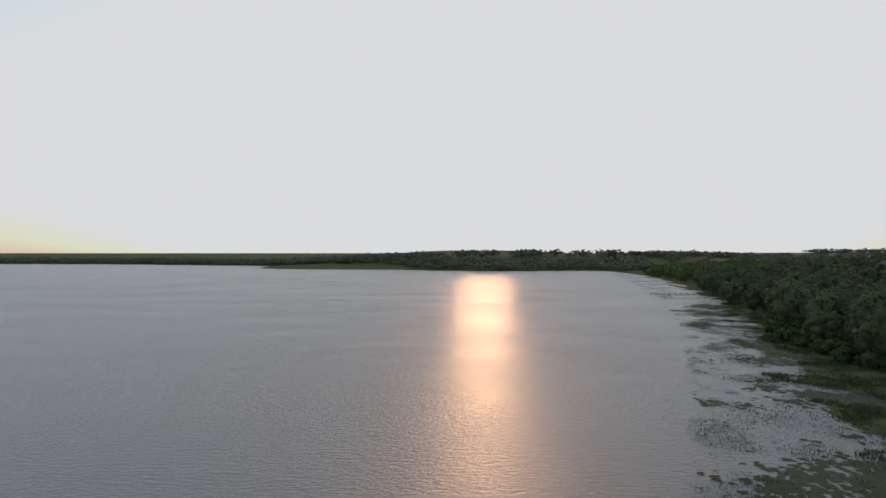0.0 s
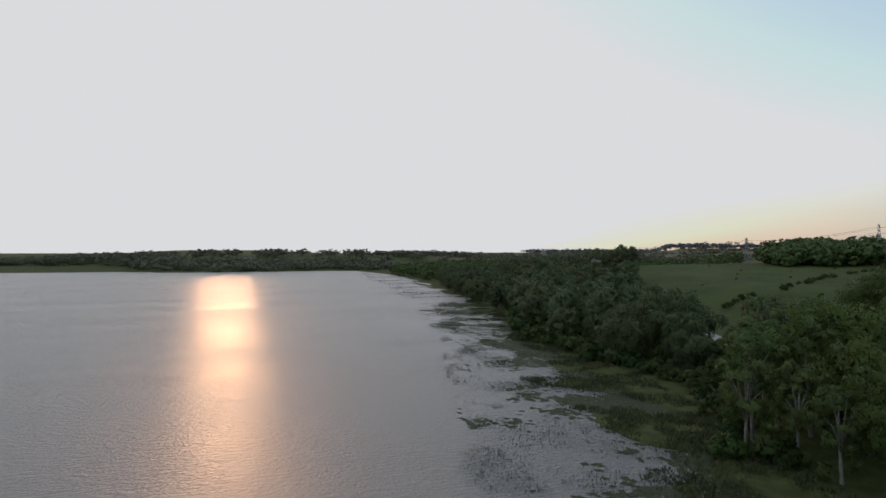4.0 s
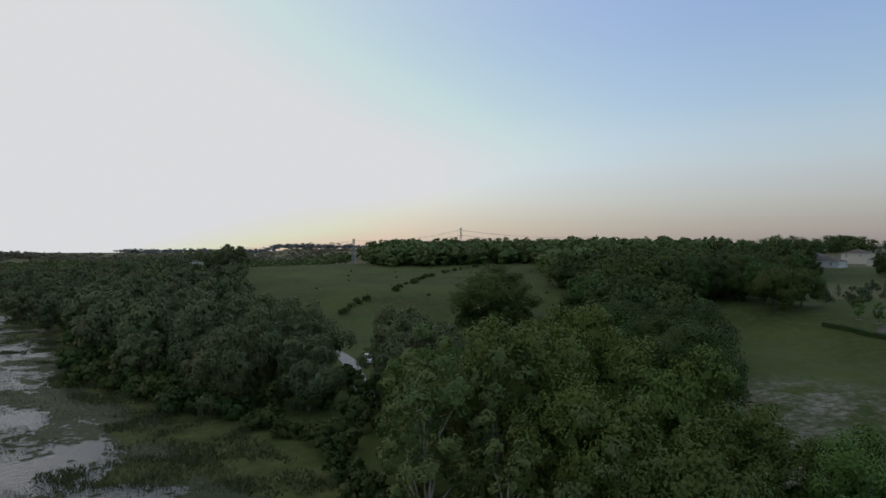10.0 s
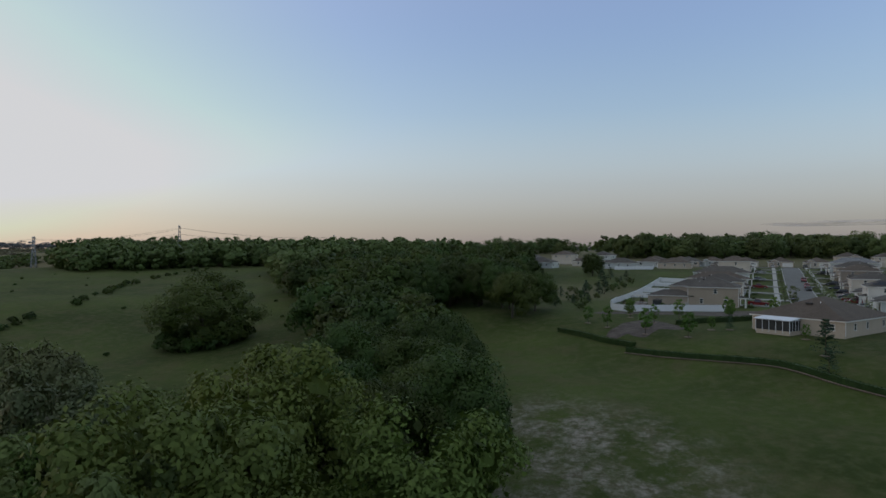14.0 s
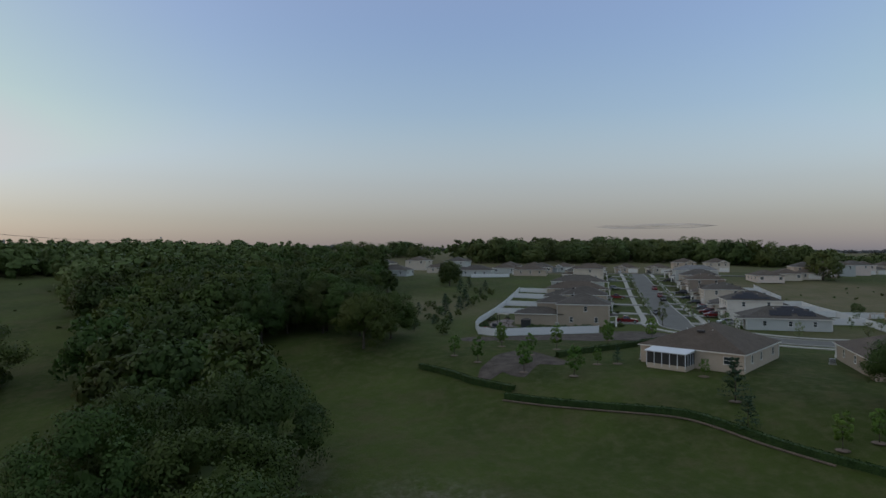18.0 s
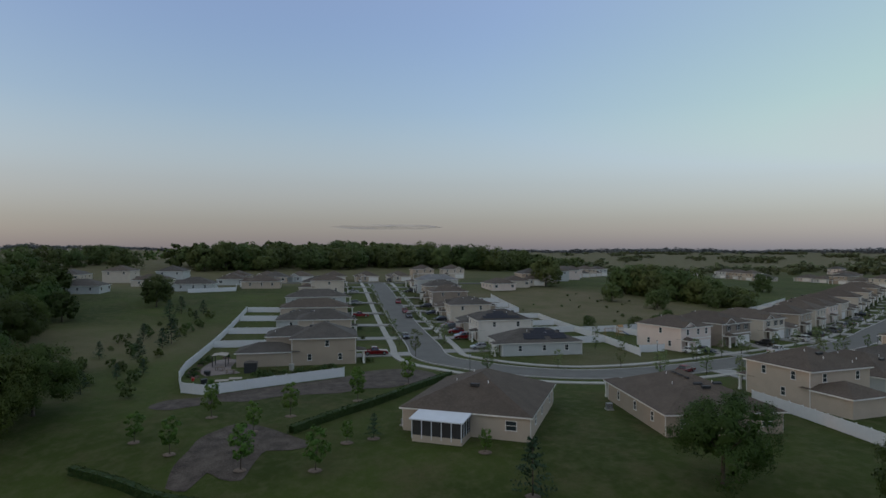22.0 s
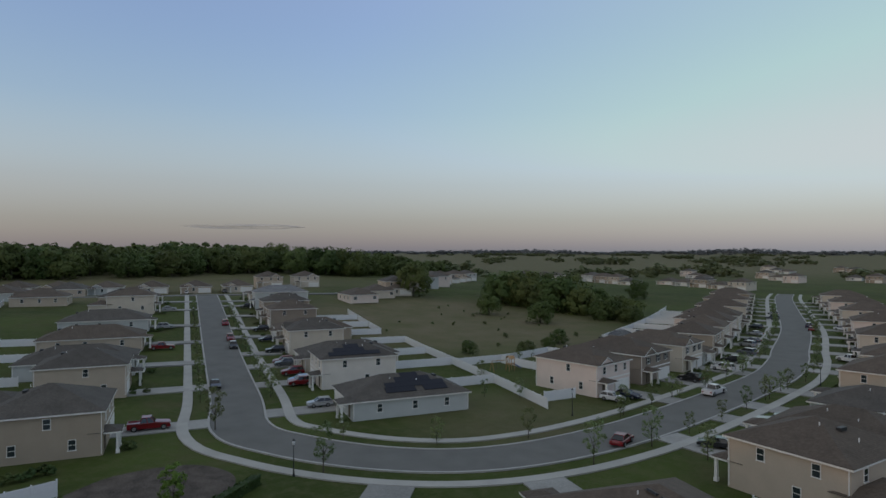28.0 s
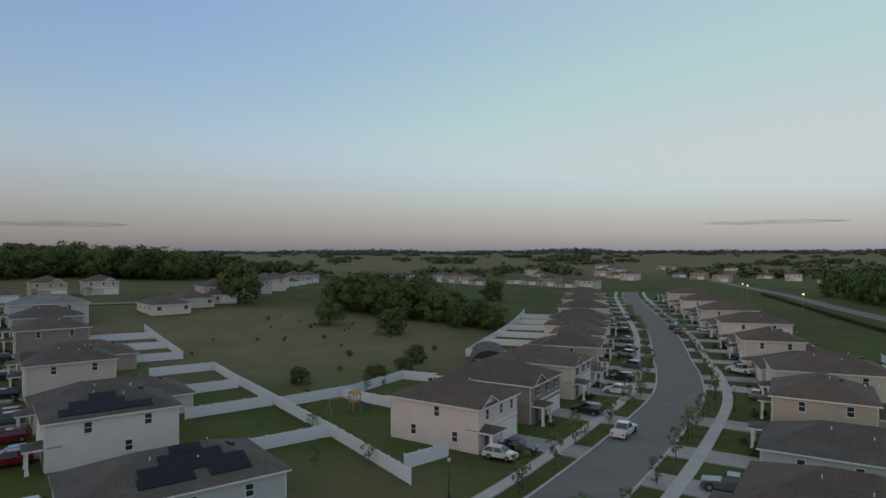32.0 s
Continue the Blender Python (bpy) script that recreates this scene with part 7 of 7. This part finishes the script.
# ---------------------------------------------------------------- pylons, wires, utility pole
def pylon(x, y, top, turn):
    g = ground(x, y)
    H = top - g
    t = thing("pylon", pose(x, y, g, 0, 0, turn), "tall steel lattice electricity pylon above the woods", "pylon", "pylons")
    for a in (-1, 1):
        for b in (-1, 1):
            m = Mesh()
            m.tube([(a * 1.5, b * 1.5, 0), (a * 0.7, b * 0.7, H * 0.62), (a * 0.45, b * 0.45, H)], [0.22, 0.18, 0.14], 4)
            part("leg", m, M_STEEL, t)
    m = Mesh()
    n = 9
    for k in range(n):
        z0, z1 = H * k / n, H * (k + 1) / n

        def half(z):
            return 1.5 - 0.8 * z / (H * 0.62) if z < H * 0.62 else 0.7 - 0.25 * (z - H * 0.62) / (H * 0.38)

        p, q = half(z0), half(z1)
        for s in (-1, 1):
            m.tube([(-p, s * p, z0), (q, s * q, z1)], [0.1, 0.1], 4)
            m.tube([(p, s * p, z0), (-q, s * q, z1)], [0.1, 0.1], 4)
            m.tube([(s * p, -p, z0), (s * q, q, z1)], [0.1, 0.1], 4)
    part("bracing", m, M_STEEL, t)
    for f in (0.70, 0.82, 0.94):
        m = Mesh()
        m.tube([(-4.6, 0, H * f), (0, 0, H * f + 0.7), (4.6, 0, H * f)], [0.15, 0.3, 0.15], 4)
        m.tube([(-4.6, 0, H * f), (4.6, 0, H * f)], [0.15, 0.15], 4)
        part("crossarm", m, M_STEEL, t)


PYL = [(447, 296, 45.5), (419, 378, 37.5), (560, 330, 40.0), (608, 732, 35.0), (640, 250, 44.0)]
for x, y, top in PYL:
    pylon(x, y, top, 25)
wires = thing("power_line", Matrix(), "thin overhead power lines strung between pylons", "power line")
for (x0, y0, t0), (x1, y1, t1) in ((PYL[1], PYL[0]), (PYL[3], PYL[1]), (PYL[0], PYL[4])):
    for off in (-4, 4):
        for dz in (2, 6, 10):
            m = Mesh()
            pts = []
            for k in range(13):
                f = k / 12
                pts.append((x0 + (x1 - x0) * f + off, y0 + (y1 - y0) * f, t0 - dz + (t1 - t0) * f - 12 * f * (1 - f)))
            m.tube(pts, [0.05] * 13, 4)
            part("wire", m, M_DARK, wires)


def utility_pole(x, y, h, turn):
    t = thing("utility_pole", pose(x, y, ground(x, y), 0, 0, turn), "weathered wooden utility pole with a crossarm", "utility pole")
    p, c, i = Mesh(), Mesh(), Mesh()
    p.tube([(0, 0, -0.5), (0, 0, h)], [0.17, 0.11], 8)
    c.box(-1.3, 1.3, -0.06, 0.06, h - 0.6, h - 0.45)
    part("pole", p, M_WOOD, t)
    part("crossarm", c, M_WOOD, t)
    for a in (-1.2, -0.5, 0.5, 1.2):
        k = Mesh()
        k.tube([(a, 0, h - 0.45), (a, 0, h - 0.22)], [0.05, 0.04], 6)
        part("insulator", k, M_LAMP, t)


utility_pole(128, 94, 10.0, 60)
utility_pole(160, 116, 9.0, 60)
lines = thing("overhead_wire", Matrix(), "thin overhead wires between wooden poles", "overhead wire")
for off in (-1.2, -0.5, 0.5, 1.2):
    m = Mesh()
    a, b = Vector((128 + off * 0.5, 94 + off * 0.87, ground(128, 94) + 9.8)), Vector((160 + off * 0.5, 116 + off * 0.87, ground(160, 116) + 9.8))
    m.tube([tuple(a.lerp(b, k / 8) - Vector((0, 0, 2.2 * (k / 8) * (1 - k / 8)))) for k in range(9)], [0.02] * 9, 4)
    part("wire", m, M_DARK, lines)


# ---------------------------------------------------------------- distant cloud, lit road lamps
def cloud_mat():
    m = bpy.data.materials.new("thin_cloud")
    m.use_nodes = True
    n, l = m.node_tree.nodes, m.node_tree.links
    b = n["Principled BSDF"]
    b.inputs["Base Color"].default_value, b.inputs["Roughness"].default_value = (0.42, 0.44, 0.52, 1), 1.0
    co, t, r = n.new("ShaderNodeTexCoord"), n.new("ShaderNodeTexNoise"), n.new("ShaderNodeMapRange")
    mp = n.new("ShaderNodeMapping")
    mp.inputs["Scale"].default_value = (0.004, 0.004, 0.03)
    l.new(co.outputs["Object"], mp.inputs["Vector"])
    l.new(mp.outputs[0], t.inputs["Vector"])
    t.inputs["Scale"].default_value, t.inputs["Detail"].default_value = 1.0, 5
    r.inputs[1].default_value, r.inputs[2].default_value, r.inputs[4].default_value = 0.38, 0.80, 0.42
    l.new(t.outputs["Fac"], r.inputs[0])
    l.new(r.outputs[0], b.inputs["Alpha"])
    return m


M_CLOUD = cloud_mat()


def cloud(bearing, rise, wide, tall, far=4300.0):
    """A thin streak of cloud low over the horizon."""
    a = radians(bearing)
    m = Mesh()
    n = 24
    ring = [(math.cos(2 * math.pi * k / n), math.sin(2 * math.pi * k / n)) for k in range(n)]
    for s, z in ((1, 1), (1, -1)):
        for k in range(n):
            p, q = ring[k], ring[(k + 1) % n]
            m.poly([(p[0] * wide / 2, p[1] * wide / 8, 0), (q[0] * wide / 2, q[1] * wide / 8, 0), (q[0] * wide / 3.2, q[1] * wide / 14, z * tall / 2), (p[0] * wide / 3.2, p[1] * wide / 14, z * tall / 2)])
        m.poly([(p[0] * wide / 3.2, p[1] * wide / 14, z * tall / 2) for p in ring])
    ob = new("cloud", m.data("cloud", M_CLOUD, True))
    ob.matrix_basis = pose(150 + far * math.sin(a), far * math.cos(a), 35 + far * math.tan(radians(rise)), 0, 0, -bearing)
    ob.visible_shadow = False
    return tagged(ob, "thin grey streak of evening cloud low in the sky", "cloud", kind="structure")


cloud(115.0, 2.25, 820, 30)
cloud(175, 2.4, 900, 22)
M_GLOW = bpy.data.materials.new("sodium_glow")
M_GLOW.use_nodes = True
M_GLOW.node_tree.nodes["Principled BSDF"].inputs["Emission Color"].default_value = (1.0, 0.55, 0.12, 1)
M_GLOW.node_tree.nodes["Principled BSDF"].inputs["Emission Strength"].default_value = 6.0
for x, y in ((225, -374), (221, -359), (193, -297)):
    t = thing("road_lamp", pose(x, y, ground(x, y)), "lit amber road lamp beside the main road", "street lamp", "lit road lamps")
    p, h = Mesh(), Mesh()
    p.tube([(0, 0, 0), (0, 0, 6.5)], [0.12, 0.08], 6)
    h.tube([(0, 0, 6.5), (0, 0, 6.9)], [0.30, 0.22], 8)
    part("pole", p, M_STEEL, t)
    part("lamp_head", h, M_GLOW, t, "glowing amber lamp head")
